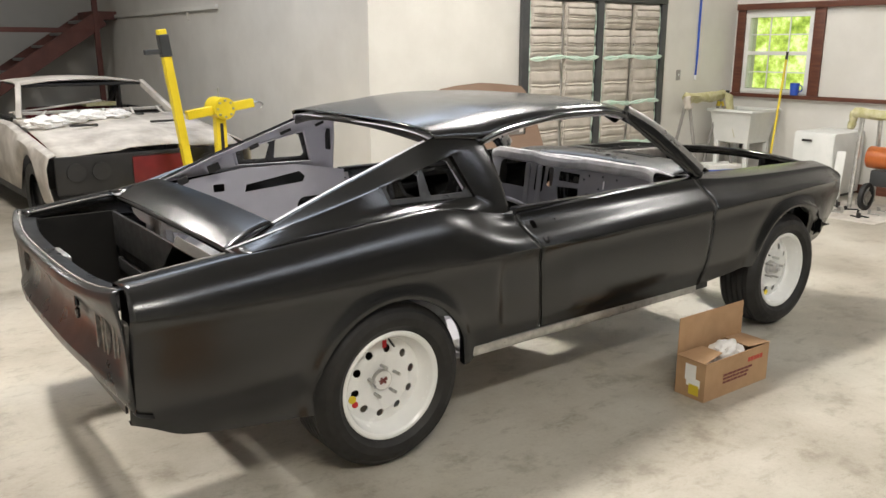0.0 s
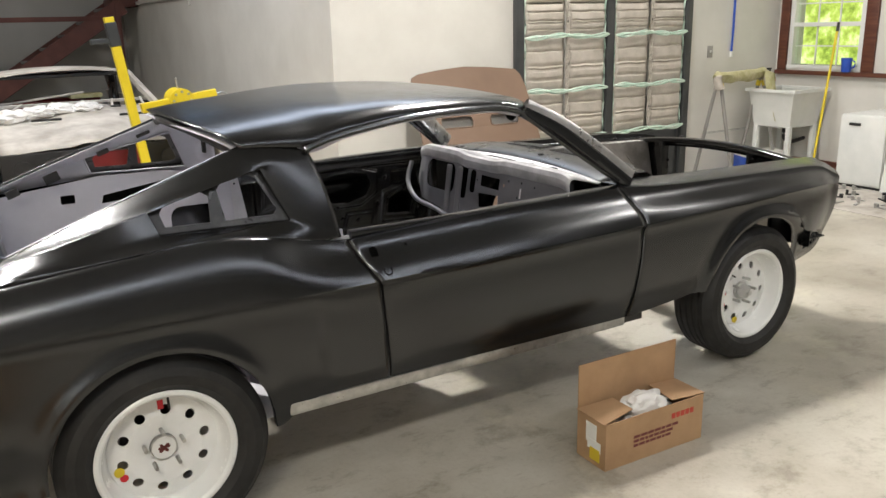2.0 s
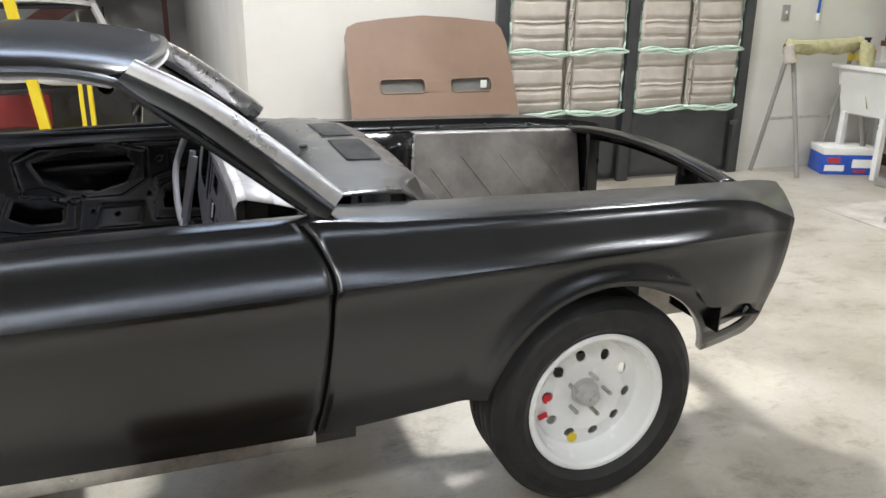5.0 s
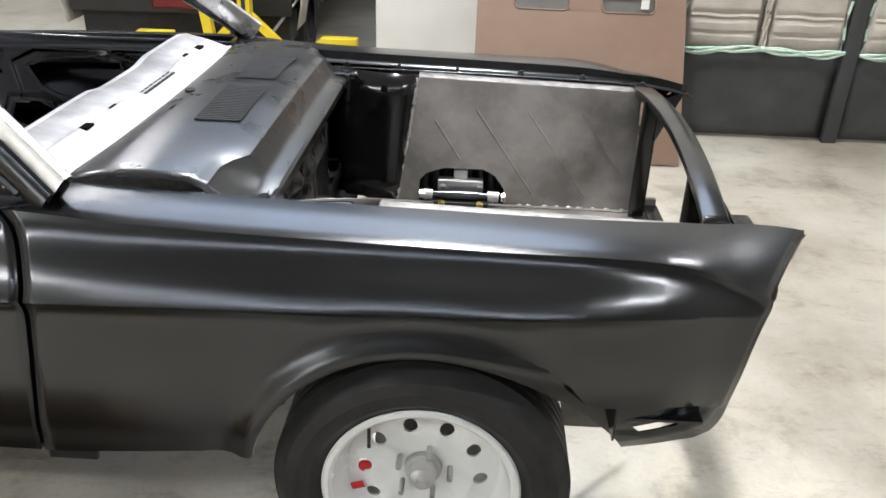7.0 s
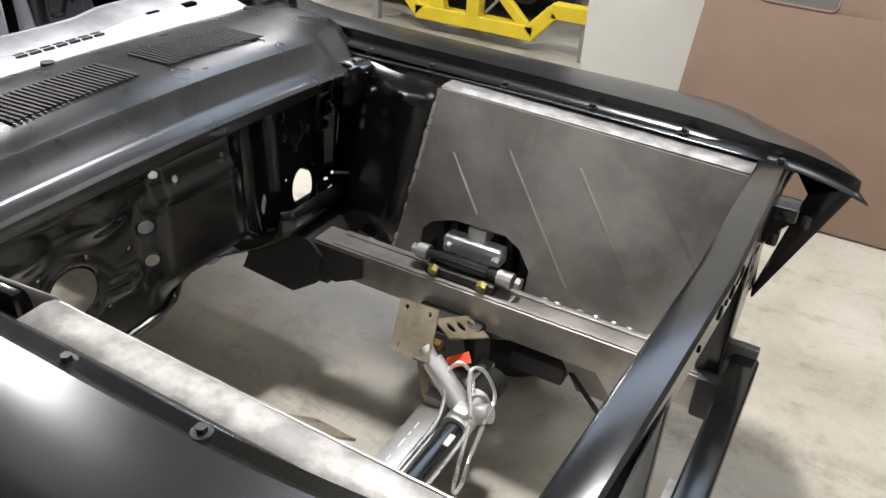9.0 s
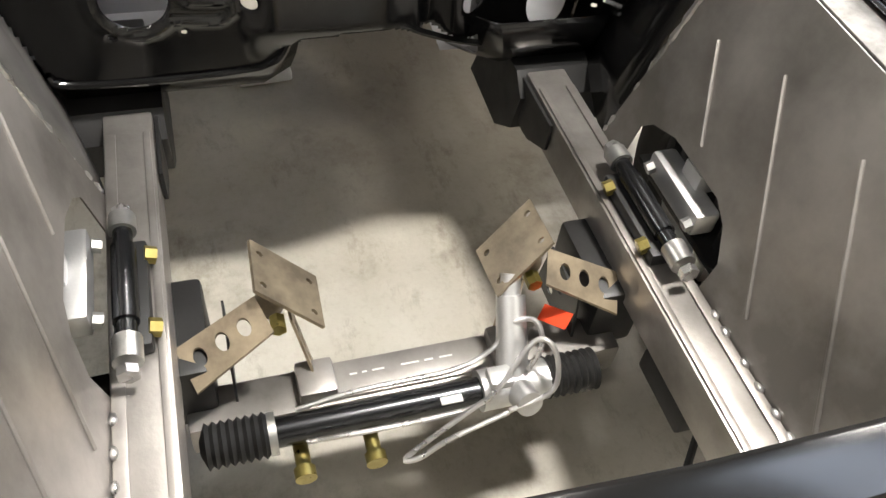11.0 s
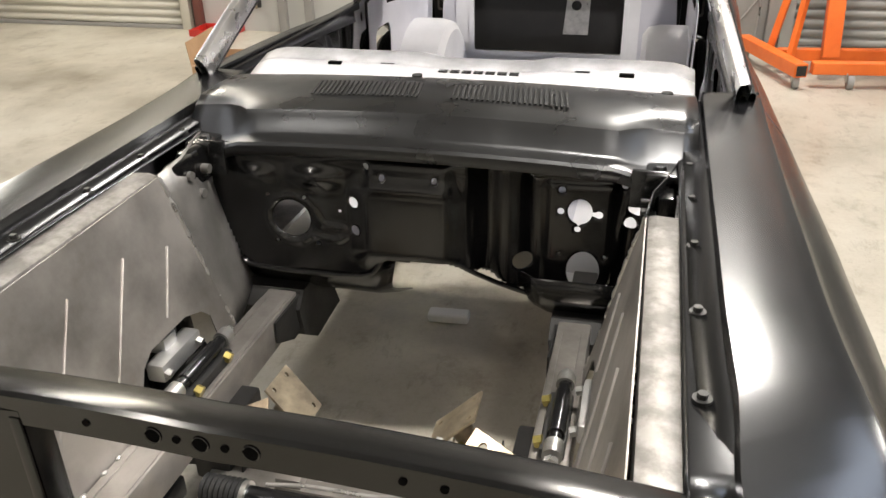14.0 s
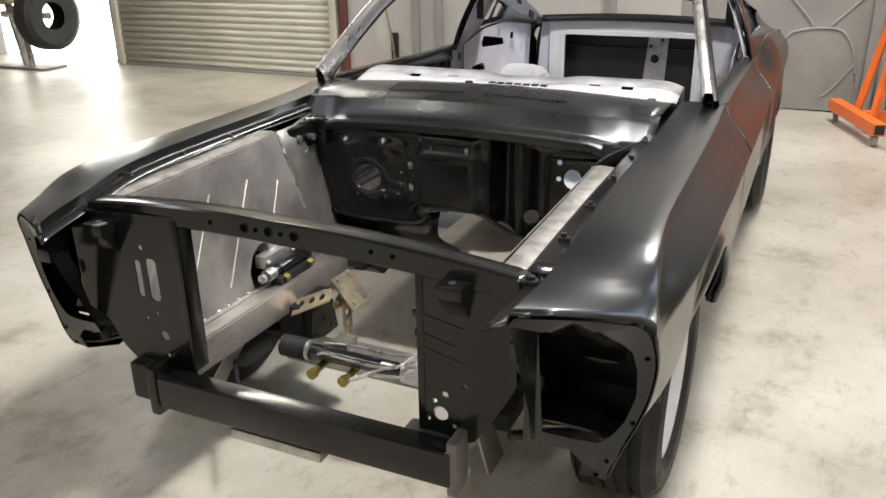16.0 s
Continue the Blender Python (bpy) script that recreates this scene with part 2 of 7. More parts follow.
M = {
    "floor": concrete(),
    "wall": mat("white_painted_wall", (0.58, 0.567, 0.53), (0.66, 0.648, 0.61), (0.55, 0.75), scale=1.3, bump=0.08, bscale=140),
    "wallgrey": mat("grey_painted_wall", (0.40, 0.395, 0.375), (0.46, 0.455, 0.43), (0.35, 0.55), scale=0.9, bump=0.05, bscale=120),
    "ceil": mat("grey_ceiling_sheet", (0.19, 0.19, 0.185), (0.23, 0.23, 0.225), (0.6, 0.8), scale=1),
    "ecoat": mat("satin_black_primer", (0.0050, 0.0050, 0.0049), (0.0080, 0.0079, 0.0077), (0.20, 0.27), scale=1.5, spec=0.85, detail=3.0, lo=0.25, hi=0.75, tint=(0.92, 0.95, 1.0), dust_sheen=0.006),
    "gloss": mat("gloss_black_primer", (0.004, 0.004, 0.0042), (0.007, 0.007, 0.007), (0.14, 0.22), scale=4, bump=0.006, bscale=200, spec=0.6),
    "overspray": mat("yellow_overspray", (0.008, 0.008, 0.008), (0.34, 0.33, 0.06), (0.35, 0.6), scale=9, detail=10, lo=0.44, hi=0.72),
    "ecoatdull": mat("dull_black_primer", (0.008, 0.008, 0.008), (0.016, 0.0155, 0.0155), (0.35, 0.55), scale=5, bump=0.03, bscale=120),
    "cowlcoat": mat("streaked_black_primer", (0.007, 0.007, 0.007), (0.013, 0.0128, 0.0125), (0.22, 0.40), scale=3.0, bump=0.01, bscale=90, spec=0.75, detail=8, stretch=(1, 0.35, 1), tint=(0.92, 0.95, 1.0)),
    # near-black that takes the place of shade inside uncut holes
    "hole_shade": mat("painted_opening_shade", (0.002, 0.002, 0.002), None, (0.8, 0.9), spec=0.05),
    "bare": mat("bare_ground_steel", (0.23, 0.215, 0.20), (0.46, 0.435, 0.41), (0.30, 0.50), metal=0.75, scale=3.6, bump=0.05, bscale=90, detail=11, lo=0.38, hi=0.64),
    "dullsteel": mat("dull_bare_steel", (0.13, 0.125, 0.12), (0.24, 0.23, 0.22), (0.35, 0.55), metal=0.6, scale=5, bump=0.05, bscale=90, detail=9),
    "bright": mat("brushed_bright_steel", (0.55, 0.54, 0.53), (0.75, 0.74, 0.73), (0.2, 0.4), metal=0.9, scale=7, bump=0.03, bscale=150),
    "ground": mat("weld_ground_steel", (0.20, 0.19, 0.18), (0.34, 0.325, 0.31), (0.45, 0.66), metal=0.75, scale=22, bump=0.12, bscale=70, detail=8, lo=0.40, hi=0.62),
    "grey": mat("grey_primer", (0.52, 0.52, 0.58), (0.61, 0.61, 0.67), (0.35, 0.5), scale=3, bump=0.03, bscale=120),
    "dashgrey": mat("dark_grey_primer", (0.13, 0.13, 0.145), (0.175, 0.175, 0.19), (0.3, 0.45), scale=3, bump=0.03, bscale=120),
    "weldgrey": mat("stained_weld_primer", (0.28, 0.28, 0.29), (0.54, 0.54, 0.56), (0.3, 0.5), scale=7, bump=0.03, bscale=120, detail=9),
    "worn": mat("worn_black_over_grey", (0.010, 0.010, 0.010), (0.06, 0.059, 0.058), (0.22, 0.40), scale=9, detail=10, lo=0.46, hi=0.68),
    "silver": mat("pale_grey_weld_primer", (0.62, 0.62, 0.65), (0.72, 0.72, 0.75), (0.35, 0.5), scale=4, bump=0.03, bscale=120),
    "white": mat("white_wheel_enamel", (0.78, 0.79, 0.78), (0.83, 0.84, 0.83), (0.18, 0.3), scale=9),
    "rubber": mat("tyre_rubber", (0.009, 0.009, 0.009), (0.018, 0.0175, 0.017), (0.5, 0.72), scale=9, bump=0.05, bscale=200),
    "zinc": mat("zinc_steel", (0.40, 0.40, 0.39), (0.6, 0.6, 0.58), (0.25, 0.45), metal=0.9, scale=20),
    "alu": mat("cast_aluminium", (0.55, 0.55, 0.55), (0.68, 0.68, 0.67), (0.35, 0.5), metal=0.85, scale=12, bump=0.06, bscale=200),
    "gold": mat("yellow_zinc_bolt", (0.26, 0.21, 0.06), (0.42, 0.35, 0.12), (0.25, 0.4), metal=0.8, scale=30),
    "darkframe": mat("charcoal_door_paint", (0.035, 0.038, 0.040), (0.055, 0.058, 0.06), (0.3, 0.5), scale=4, bump=0.03),
    "blanket": mat("beige_quilted_canvas", (0.42, 0.385, 0.335), (0.52, 0.48, 0.43), (0.85, 0.95), scale=7, bump=0.25, bscale=160),
    "rope": mat("pale_green_cord", (0.42, 0.60, 0.50), (0.62, 0.72, 0.64), (0.7, 0.9), scale=12, bump=0.2, bscale=240),
    "brown": mat("brown_primer", (0.165, 0.105, 0.072), (0.205, 0.135, 0.095), (0.4, 0.55), scale=1.6, bump=0.03, bscale=160),
    "trimwood": mat("dark_brown_wood_trim", (0.075, 0.022, 0.012), (0.125, 0.042, 0.022), (0.4, 0.6), scale=4, stretch=(1, 1, 9), bump=0.06),
    "vinyl": mat("white_window_vinyl", (0.66, 0.68, 0.66), (0.74, 0.75, 0.73), (0.3, 0.45), scale=5),
    "card": mat("corrugated_cardboard", (0.36, 0.22, 0.12), (0.44, 0.28, 0.155), (0.75, 0.9), scale=6, bump=0.04, bscale=120),
    "paper": mat("white_paper", (0.72, 0.72, 0.70), (0.8, 0.8, 0.78), (0.7, 0.85), scale=9),
    "yellow": mat("safety_yellow_paint", (0.66, 0.50, 0.012), (0.76, 0.60, 0.03), (0.3, 0.5), scale=5, bump=0.04),
    "orange": mat("orange_powder_coat", (0.72, 0.135, 0.018), (0.82, 0.18, 0.03), (0.35, 0.5), scale=5, bump=0.03),
    "red": mat("red_paint", (0.45, 0.025, 0.02), (0.55, 0.04, 0.03), (0.3, 0.5), scale=6),
    "darkred": mat("dark_red_paint", (0.11, 0.006, 0.008), (0.16, 0.012, 0.012), (0.3, 0.5), scale=6),
    "redox": mat("red_oxide_steel", (0.10, 0.035, 0.028), (0.15, 0.055, 0.042), (0.5, 0.7), scale=4, bump=0.04),
    "carwhite": mat("sanded_white_primer", (0.33, 0.30, 0.265), (0.58, 0.55, 0.50), (0.55, 0.8), scale=3.0, bump=0.05, detail=9),
    "plastic": mat("wrinkled_plastic_sheet", (0.7, 0.69, 0.67), (0.8, 0.79, 0.77), (0.25, 0.5), scale=8, bump=0.5, bscale=26),
    "shutter": mat("cream_roll_shutter", (0.50, 0.475, 0.40), (0.57, 0.545, 0.47), (0.4, 0.55), scale=2, bump=0.03),
    "shuttergrey": mat("grey_roll_shutter", (0.28, 0.28, 0.265), (0.34, 0.34, 0.32), (0.4, 0.55), scale=2, bump=0.03),
    "dusty": mat("dusty_grey_panel", (0.235, 0.225, 0.215), (0.30, 0.29, 0.275), (0.5, 0.7), scale=2.5, bump=0.05),
    # real black parts, and dark pieces laid as the shade of openings
    "black": mat("black_plastic_and_hole_shade", (0.012, 0.012, 0.012), (0.02, 0.02, 0.02), (0.4, 0.6), scale=9),
    "blue": mat("blue_plastic", (0.02, 0.07, 0.42), (0.03, 0.1, 0.5), (0.35, 0.5), scale=9),
    "tan": mat("tan_metal", (0.20, 0.165, 0.12), (0.40, 0.33, 0.23), (0.3, 0.5), metal=0.6, scale=14),
    "leaves": foliage_glow(),
    "daylight": glow("daylight_beyond", (1.0, 0.97, 0.88), 8.0),
    "amber": mat("amber_soap", (0.55, 0.16, 0.04), (0.6, 0.2, 0.05), (0.2, 0.3), scale=8),
    "foam": mat("yellowed_masking_foam", (0.36, 0.34, 0.16), (0.50, 0.47, 0.30), (0.8, 0.9), scale=14, bump=0.2),
    "mark_yellow": mat("yellow_paint_mark", (0.65, 0.5, 0.03), None, (0.5, 0.6)),
    "mark_red": mat("red_paint_mark", (0.55, 0.02, 0.03), None, (0.5, 0.6)),
    "ink": mat("dark_red_print", (0.16, 0.045, 0.04), None, (0.8, 0.9)),
    "inkred": mat("red_print", (0.45, 0.06, 0.04), None, (0.8, 0.9)),
}


# ---- mesh helpers ----
def part(name, bm, material, parent=None, label="", sharp=32, solid=0.0, offset=-1.0):
    """Links a bmesh as one mesh object, under a thing or a part."""
    me = bpy.data.meshes.new(name)
    bmesh.ops.recalc_face_normals(bm, faces=bm.faces) if solid == 0 else None
    bm.to_mesh(me)
    bm.free()
    me.shade_smooth()
    me.set_sharp_from_angle(angle=radians(sharp))
    me.materials.append(M[material] if isinstance(material, str) else material)
    ob = new(name, me)
    if parent is not None:
        ob.parent = parent
    if label:
        ob["label"] = label
    if solid:
        md = ob.modifiers.new("solidify", "SOLIDIFY")
        md.thickness, md.offset = solid, offset
    return ob


def thing(name, label, category, group="", kind="", at=None):
    ob = new(name)
    ob.empty_display_size = 0.1
    if at is not None:
        ob.matrix_world = at
    return tagged(ob, label, category, group, kind)


def merge(bm, other, m=None):
    me = bpy.data.meshes.new("tmp")
    other.to_mesh(me)
    other.free()
    if m is not None:
        me.transform(m)
    bm.from_mesh(me)
    bpy.data.meshes.remove(me)
    return bm


def box(x0, y0, z0, x1, y1, z1, bevel=0.0, seg=2, bm=None):
    b = bmesh.new()
    bmesh.ops.create_cube(b, size=1)
    for v in b.verts:
        v.co = Vector(((x0 + x1) / 2 + v.co.x * (x1 - x0), (y0 + y1) / 2 + v.co.y * (y1 - y0), (z0 + z1) / 2 + v.co.z * (z1 - z0)))
    if bevel:
        bmesh.ops.bevel(b, geom=list(b.edges), offset=bevel, segments=seg, affect="EDGES", profile=0.6)
    return merge(bm, b) if bm is not None else b


def cyl(p, q, r, r2=None, n=20, bm=None, cap=True):
    """A round bar from p to q."""
    p, q = Vector(p), Vector(q)
    b = bmesh.new()
    bmesh.ops.create_cone(b, cap_ends=cap, segments=n, radius1=r, radius2=r if r2 is None else r2, depth=(q - p).length)
    m = Matrix.Translation((p + q) / 2) @ (q - p).to_track_quat("Z", "Y").to_matrix().to_4x4()
    bmesh.ops.transform(b, matrix=m, verts=b.verts)
    return merge(bm, b) if bm is not None else b


def beam(p, q, w, h, up=(0, 0, 1), bevel=0.004, bm=None):
    """A rectangular bar from p to q, h along up."""
    p, q, up = Vector(p), Vector(q), Vector(up)
    z = (q - p).normalized()
    x = up.cross(z).normalized()
    y = z.cross(x)
    b = box(-w / 2, -h / 2, 0, w / 2, h / 2, (q - p).length, bevel, 1)
    m = Matrix((x, y, z)).transposed().to_4x4()
    m.translation = p
    bmesh.ops.transform(b, matrix=m, verts=b.verts)
    return merge(bm, b) if bm is not None else b


def grid(rows, bm=None, close_u=False):
    """A sheet through rows of points."""
    b = bm or bmesh.new()
    vs = [[b.verts.new(p) for p in r] for r in rows]
    for r0, r1 in zip(vs, vs[1:]):
        n = len(r0)
        for k in range(n if close_u else n - 1):
            quad = [r0[k], r0[(k + 1) % n], r1[(k + 1) % n], r1[k]]
            try:
                b.faces.new(quad)
            except ValueError:
                pass
    return b


def lathe(profile, n=48, bm=None):
    """Turns (radius, y) pairs round the y axis."""
    rows = [[(r * math.cos(2 * math.pi * k / n), y, r * math.sin(2 * math.pi * k / n)) for k in range(n)] for r, y in profile]
    return grid(rows, bm, True)


def circle(cx, cy, r, n=20, ry=None):
    return [(cx + r * math.cos(2 * math.pi * k / n), cy + (ry or r) * math.sin(2 * math.pi * k / n)) for k in range(n)]


def rrect(x0, y0, x1, y1, r=0.02, n=4):
    out = []
    for cx, cy, a in ((x1 - r, y1 - r, 0), (x0 + r, y1 - r, 90), (x0 + r, y0 + r, 180), (x1 - r, y0 + r, 270)):
        out += [(cx + r * math.cos(radians(a + 90 * k / n)), cy + r * math.sin(radians(a + 90 * k / n))) for k in range(n + 1)]
    return out


def plate(outer, holes=(), thick=0.002, place=None, bm=None):
    """A flat sheet with holes: place maps (u, v, w) to the world; w runs over the thickness."""
    b = bmesh.new()
    edges = []
    loops = []
    for loop in (outer, *holes):
        vs = [b.verts.new((u, v, 0)) for u, v in loop]
        loops.append(vs)
        edges += [b.edges.new((vs[k], vs[(k + 1) % len(vs)])) for k in range(len(vs))]
    bmesh.ops.triangle_fill(b, edges=edges, use_beauty=True, use_dissolve=False)
    if thick:
        ret = bmesh.ops.extrude_face_region(b, geom=list(b.faces))
        for v in ret["geom"]:
            if isinstance(v, bmesh.types.BMVert):
                v.co.z += thick
    if place is not None:
        if callable(place):
            for v in b.verts:
                v.co = Vector(place(*v.co))
        else:
            bmesh.ops.transform(b, matrix=place, verts=b.verts)
    return merge(bm, b) if bm is not None else b


def tube(points, r, n=10, bm=None):
    """A bent round rod through points."""
    pts = [Vector(p) for p in points]
    rows = []
    for k, p in enumerate(pts):
        d = (pts[min(k + 1, len(pts) - 1)] - pts[max(k - 1, 0)]).normalized()
        q = d.to_track_quat("Z", "Y")
        rows.append([p + q @ Vector((r * math.cos(2 * math.pi * j / n), r * math.sin(2 * math.pi * j / n), 0)) for j in range(n)])
    b = grid(rows, None, True)
    for ring in (0, -1):
        pass
    return merge(bm, b) if bm is not None else b


def spline(points, n=8):
    """Catmull-Rom through points, n steps a span."""
    P = [Vector(p) for p in points]
    out = []
    for k in range(len(P) - 1):
        a, b, c, d = P[max(k - 1, 0)], P[k], P[k + 1], P[min(k + 2, len(P) - 1)]
        for j in range(n):
            t = j / n
            out.append(0.5 * ((2 * b) + (c - a) * t + (2 * a - 5 * b + 4 * c - d) * t * t + (3 * b - a - 3 * c + d) * t ** 3))
    out.append(P[-1])
    return out


def table(xs, vs):
    """A smooth function through stations (monotone cubic)."""
    xs, vs = np.array(xs, float), np.array(vs, float)
    h, d = np.diff(xs), np.diff(vs) / np.diff(xs)
    m = np.zeros(len(xs))
    m[0], m[-1] = d[0], d[-1]
    for k in range(1, len(xs) - 1):
        m[k] = 0 if d[k - 1] * d[k] <= 0 else 2 * d[k - 1] * d[k] / (d[k - 1] + d[k])

    def f(x):
        x = min(max(x, xs[0]), xs[-1])
        k = min(max(int(np.searchsorted(xs, x)) - 1, 0), len(h) - 1)
        t = (x - xs[k]) / h[k]
        return float((2 * t ** 3 - 3 * t * t + 1) * vs[k] + (t ** 3 - 2 * t * t + t) * h[k] * m[k] + (-2 * t ** 3 + 3 * t * t) * vs[k + 1] + (t ** 3 - t * t) * h[k] * m[k + 1])

    return f


def flip(bm):
    """Mirrors a bmesh to the other side of the car."""
    bmesh.ops.transform(bm, matrix=Matrix.Diagonal((1, -1, 1, 1)), verts=bm.verts)
    bmesh.ops.reverse_faces(bm, faces=bm.faces)
    return bm


# ---- the setting ----
X0, X1, Y0, Y1, HALL = -2.9, 7.55, -9.6, 11.4, 4.6   # the hall's inner faces
XC, YA, ROOM = 2.19, 2.77, 3.0                                  # the built-out room's corner


def structure(name, bm, material, label, category):
    return tagged(part(name, bm, material), label, category, kind="structure")


def wall_x(name, x, dx, y0, y1, z1, holes, material, label):
    """A wall across x with openings (y0, z0, y1, z1)."""
    bm = plate([(y0, 0), (y1, 0), (y1, z1), (y0, z1)], [[(a, b), (c, b), (c, d), (a, d)] for a, b, c, d in holes], dx, lambda u, v, w: (x + w, u, v))
    return structure(name, bm, material, label, "wall")


structure("floor", box(X0 - 0.3, Y0 - 0.3, -0.2, X1 + 0.3, Y1 + 0.3, 0), "floor", "worn sealed concrete floor with stains and pale overspray", "floor")
# unseen; its grey is chosen for reflections and bounce light
structure("ceiling", box(X0 - 0.3, Y0 - 0.3, HALL, X1 + 0.3, Y1 + 0.3, HALL + 0.15), "ceil", "plain grey unseen ceiling", "ceiling")
wall_x("wall_rear", X0, -0.2, Y0, Y1, HALL, [(-9.3, 0.001, -7.03, 3.2)], "dusty", "grey dusty metal wall behind the car")
# unseen section, made dark to deepen reflections in the car's door
wall_x("wall_front_unseen", X1, 0.2, Y0, -1.6, HALL, [], "dusty", "added dark wall section, unseen, beside the white one")
wall_x("wall_front", X1, 0.2, -1.6, YA + 0.2, HALL, [(1.78, 1.10, 2.60, 1.96)], "wall", "white painted wall with a window")
# unseen; dark tone keeps reflections in the car's side dim
structure("wall_side", box(X0, Y0 - 0.2, 0, X1, Y0, HALL), "dusty", "unseen dark grey side wall closing the hall", "wall")
structure("wall_back", box(X0, Y1, 0, XC + 0.2, Y1 + 0.2, HALL), "wallgrey", "pale grey back wall of the hall", "wall")
structure("wall_booth_front", box(XC, YA, 0, X1, YA + 0.16, ROOM), "wall", "smooth white painted wall of the built-out room", "wall")
structure("wall_booth_side", box(XC, YA + 0.16, 0, XC + 0.16, Y1, ROOM), "wall", "smooth grey wall of the built-out room", "wall")
# unseen slab, low enough for lamp light to pass over the room
structure("room_roof", box(XC, YA, ROOM, X1, Y1, ROOM + 0.08), "wall", "added white flat roof, unseen, over the built-out room", "ceiling")
# flat panel that glows in place of sunlit leaves
structure("backdrop", box(X1 + 2.5, -1.5, -1, X1 + 2.6, 6.5, 5), "leaves", "glowing panel of sunlit green leaves outside the window", "foliage")


# ---- the stripped fastback: outer skin ----
car = thing("fastback_car", "stripped fastback car body in satin black primer on white wheels", "car")
REAR_AX, FRONT_AX, HUB_Z = -0.005, 2.742, 0.332
ARCHES = ((0.0, 0.335, 0.352), (2.735, 0.36, 0.362))   # x, z, radius
hip_z = table([-1.0, -0.6, -0.3, 0, 0.23, 0.4, 0.55, 0.7, 1.0, 1.4, 1.95, 2.15, 2.4, 2.9, 3.1, 3.2, 3.28, 3.36, 3.42], [0.872, 0.918, 0.946, 0.972, 0.985, 0.962, 0.928, 0.910, 0.922, 0.937, 0.943, 0.926, 0.916, 0.907, 0.905, 0.902, 0.895, 0.875, 0.850])
hip_y = table([-1.0, -0.6, 0, 0.35, 0.7, 1.2, 1.95, 2.4, 3.0, 3.3, 3.45], [0.775, 0.80, 0.805, 0.80, 0.785, 0.79, 0.80, 0.803, 0.808, 0.808, 0.806])
crease_z = table([-1.0, -0.5, 0.2, 0.75, 1.3, 1.95, 2.4, 3.0, 3.2, 3.3, 3.42], [0.79, 0.79, 0.785, 0.772, 0.785, 0.797, 0.808, 0.820, 0.816, 0.806, 0.788])
crease_y = table([-1.0, -0.8, -0.5, 0.1, 0.75, 1.3, 1.95, 2.7, 3.0, 3.2, 3.4, 3.5], [0.835, 0.868, 0.885, 0.892, 0.886, 0.894, 0.899, 0.903, 0.899, 0.882, 0.845, 0.83])
side_y = table([0.28, 0.36, 0.42, 0.49, 0.55, 0.63, 0.70, 0.75, 0.785, 0.80], [0.022, 0.045, 0.040, 0.020, 0.014, 0.011, 0.012, 0.014, 0.008, 0.0])  # inset from the crease, by height


def bottom_z(x):
    z = table_bottom(x)
    for ax, az, r in ARCHES:
        if abs(x - ax) < r:
            z = max(z, az + math.sqrt(r * r - (x - ax) ** 2))
    return z


table_bottom = table([-1.0, -0.93, -0.8, -0.5, -0.36, 0.36, 0.5, 0.7, 1.95, 2.36, 2.5, 3.05, 3.1, 3.4], [0.47, 0.43, 0.365, 0.325, 0.315, 0.335, 0.40, 0.402, 0.395, 0.425, 0.42, 0.45, 0.47, 0.47])


def flare(x, z):
    out = 0
    for ax, az, r in ARCHES:
        d = math.hypot(x - ax, z - az)
        if z > az - 0.06:
            k = 1.0 if ax > 1 else 0.62
            out += k * (0.019 * math.exp(-((d - r - 0.010) / 0.026) ** 2) - 0.004 * math.exp(-((d - r - 0.075) / 0.03) ** 2))
    return out


def scoop(x, z):
    """The shallow scoop pressed in ahead of the rear wheel."""
    a = max(0.0, min(1.0, (x - 0.50) / 0.05)) * max(0.0, min(1.0, (0.77 - z) / 0.09)) * max(0.0, min(1.0, (z - 0.40) / 0.12))
    return 0.016 * a * a * (3 - 2 * a) * max(0.0, min(1.0, (0.95 - x) / 0.2))


FR = [0, 0.04, 0.10, 0.16, 0.22, 0.30, 0.38, 0.46, 0.55, 0.64, 0.73, 0.80, 0.86, 0.91, 0.95, 0.98, 1.0]   # rows from the sill to the crease
UP = [0.03, 0.08, 0.16, 0.27, 0.40, 0.53, 0.66, 0.78, 0.88, 0.95, 1.0]                                     # rows from the crease to the shoulder


def ease_in(v, a, b):
    t = max(0.0, min(1.0, (v - a) / (b - a)))
    return t * t * (3 - 2 * t)


def side_point(x, row):
    """Row 0.. up to the crease, then up to the shoulder; half width and height at x."""
    zb, zc, zt = bottom_z(x), crease_z(x), hip_z(x)
    yc, yt = crease_y(x), hip_y(x)
    if row < len(FR):
        z = zb + (zc - zb) * FR[row]
        y = yc - side_y(z + 0.80 - max(0.78, zc)) + flare(x, z) - scoop(x, z) + 0.0022 * ease_in(x, 0.22, 0.80) * math.exp(-((1 - FR[row]) / 0.02) ** 2)
    else:
        f = UP[row - len(FR)]
        z = zc + (zt - zc) * (f ** 0.9)
        # round over the rear wheel, hollow between crease and ridge ahead of it
        crisp = ease_in(x, 0.22, 0.80)
        y = yc + (yt - yc) * (0.25 * f + 0.75 * f ** 2.3)
        y += crisp * (yc + (yt - yc) * f - 0.007 * math.sin(math.pi * f) + 0.006 * math.sin(2 * math.pi * f) + 0.0022 * math.exp(-(f / 0.04) ** 2) - y)
        y += flare(x, z)
    return y, z


NS = len(FR) + len(UP)


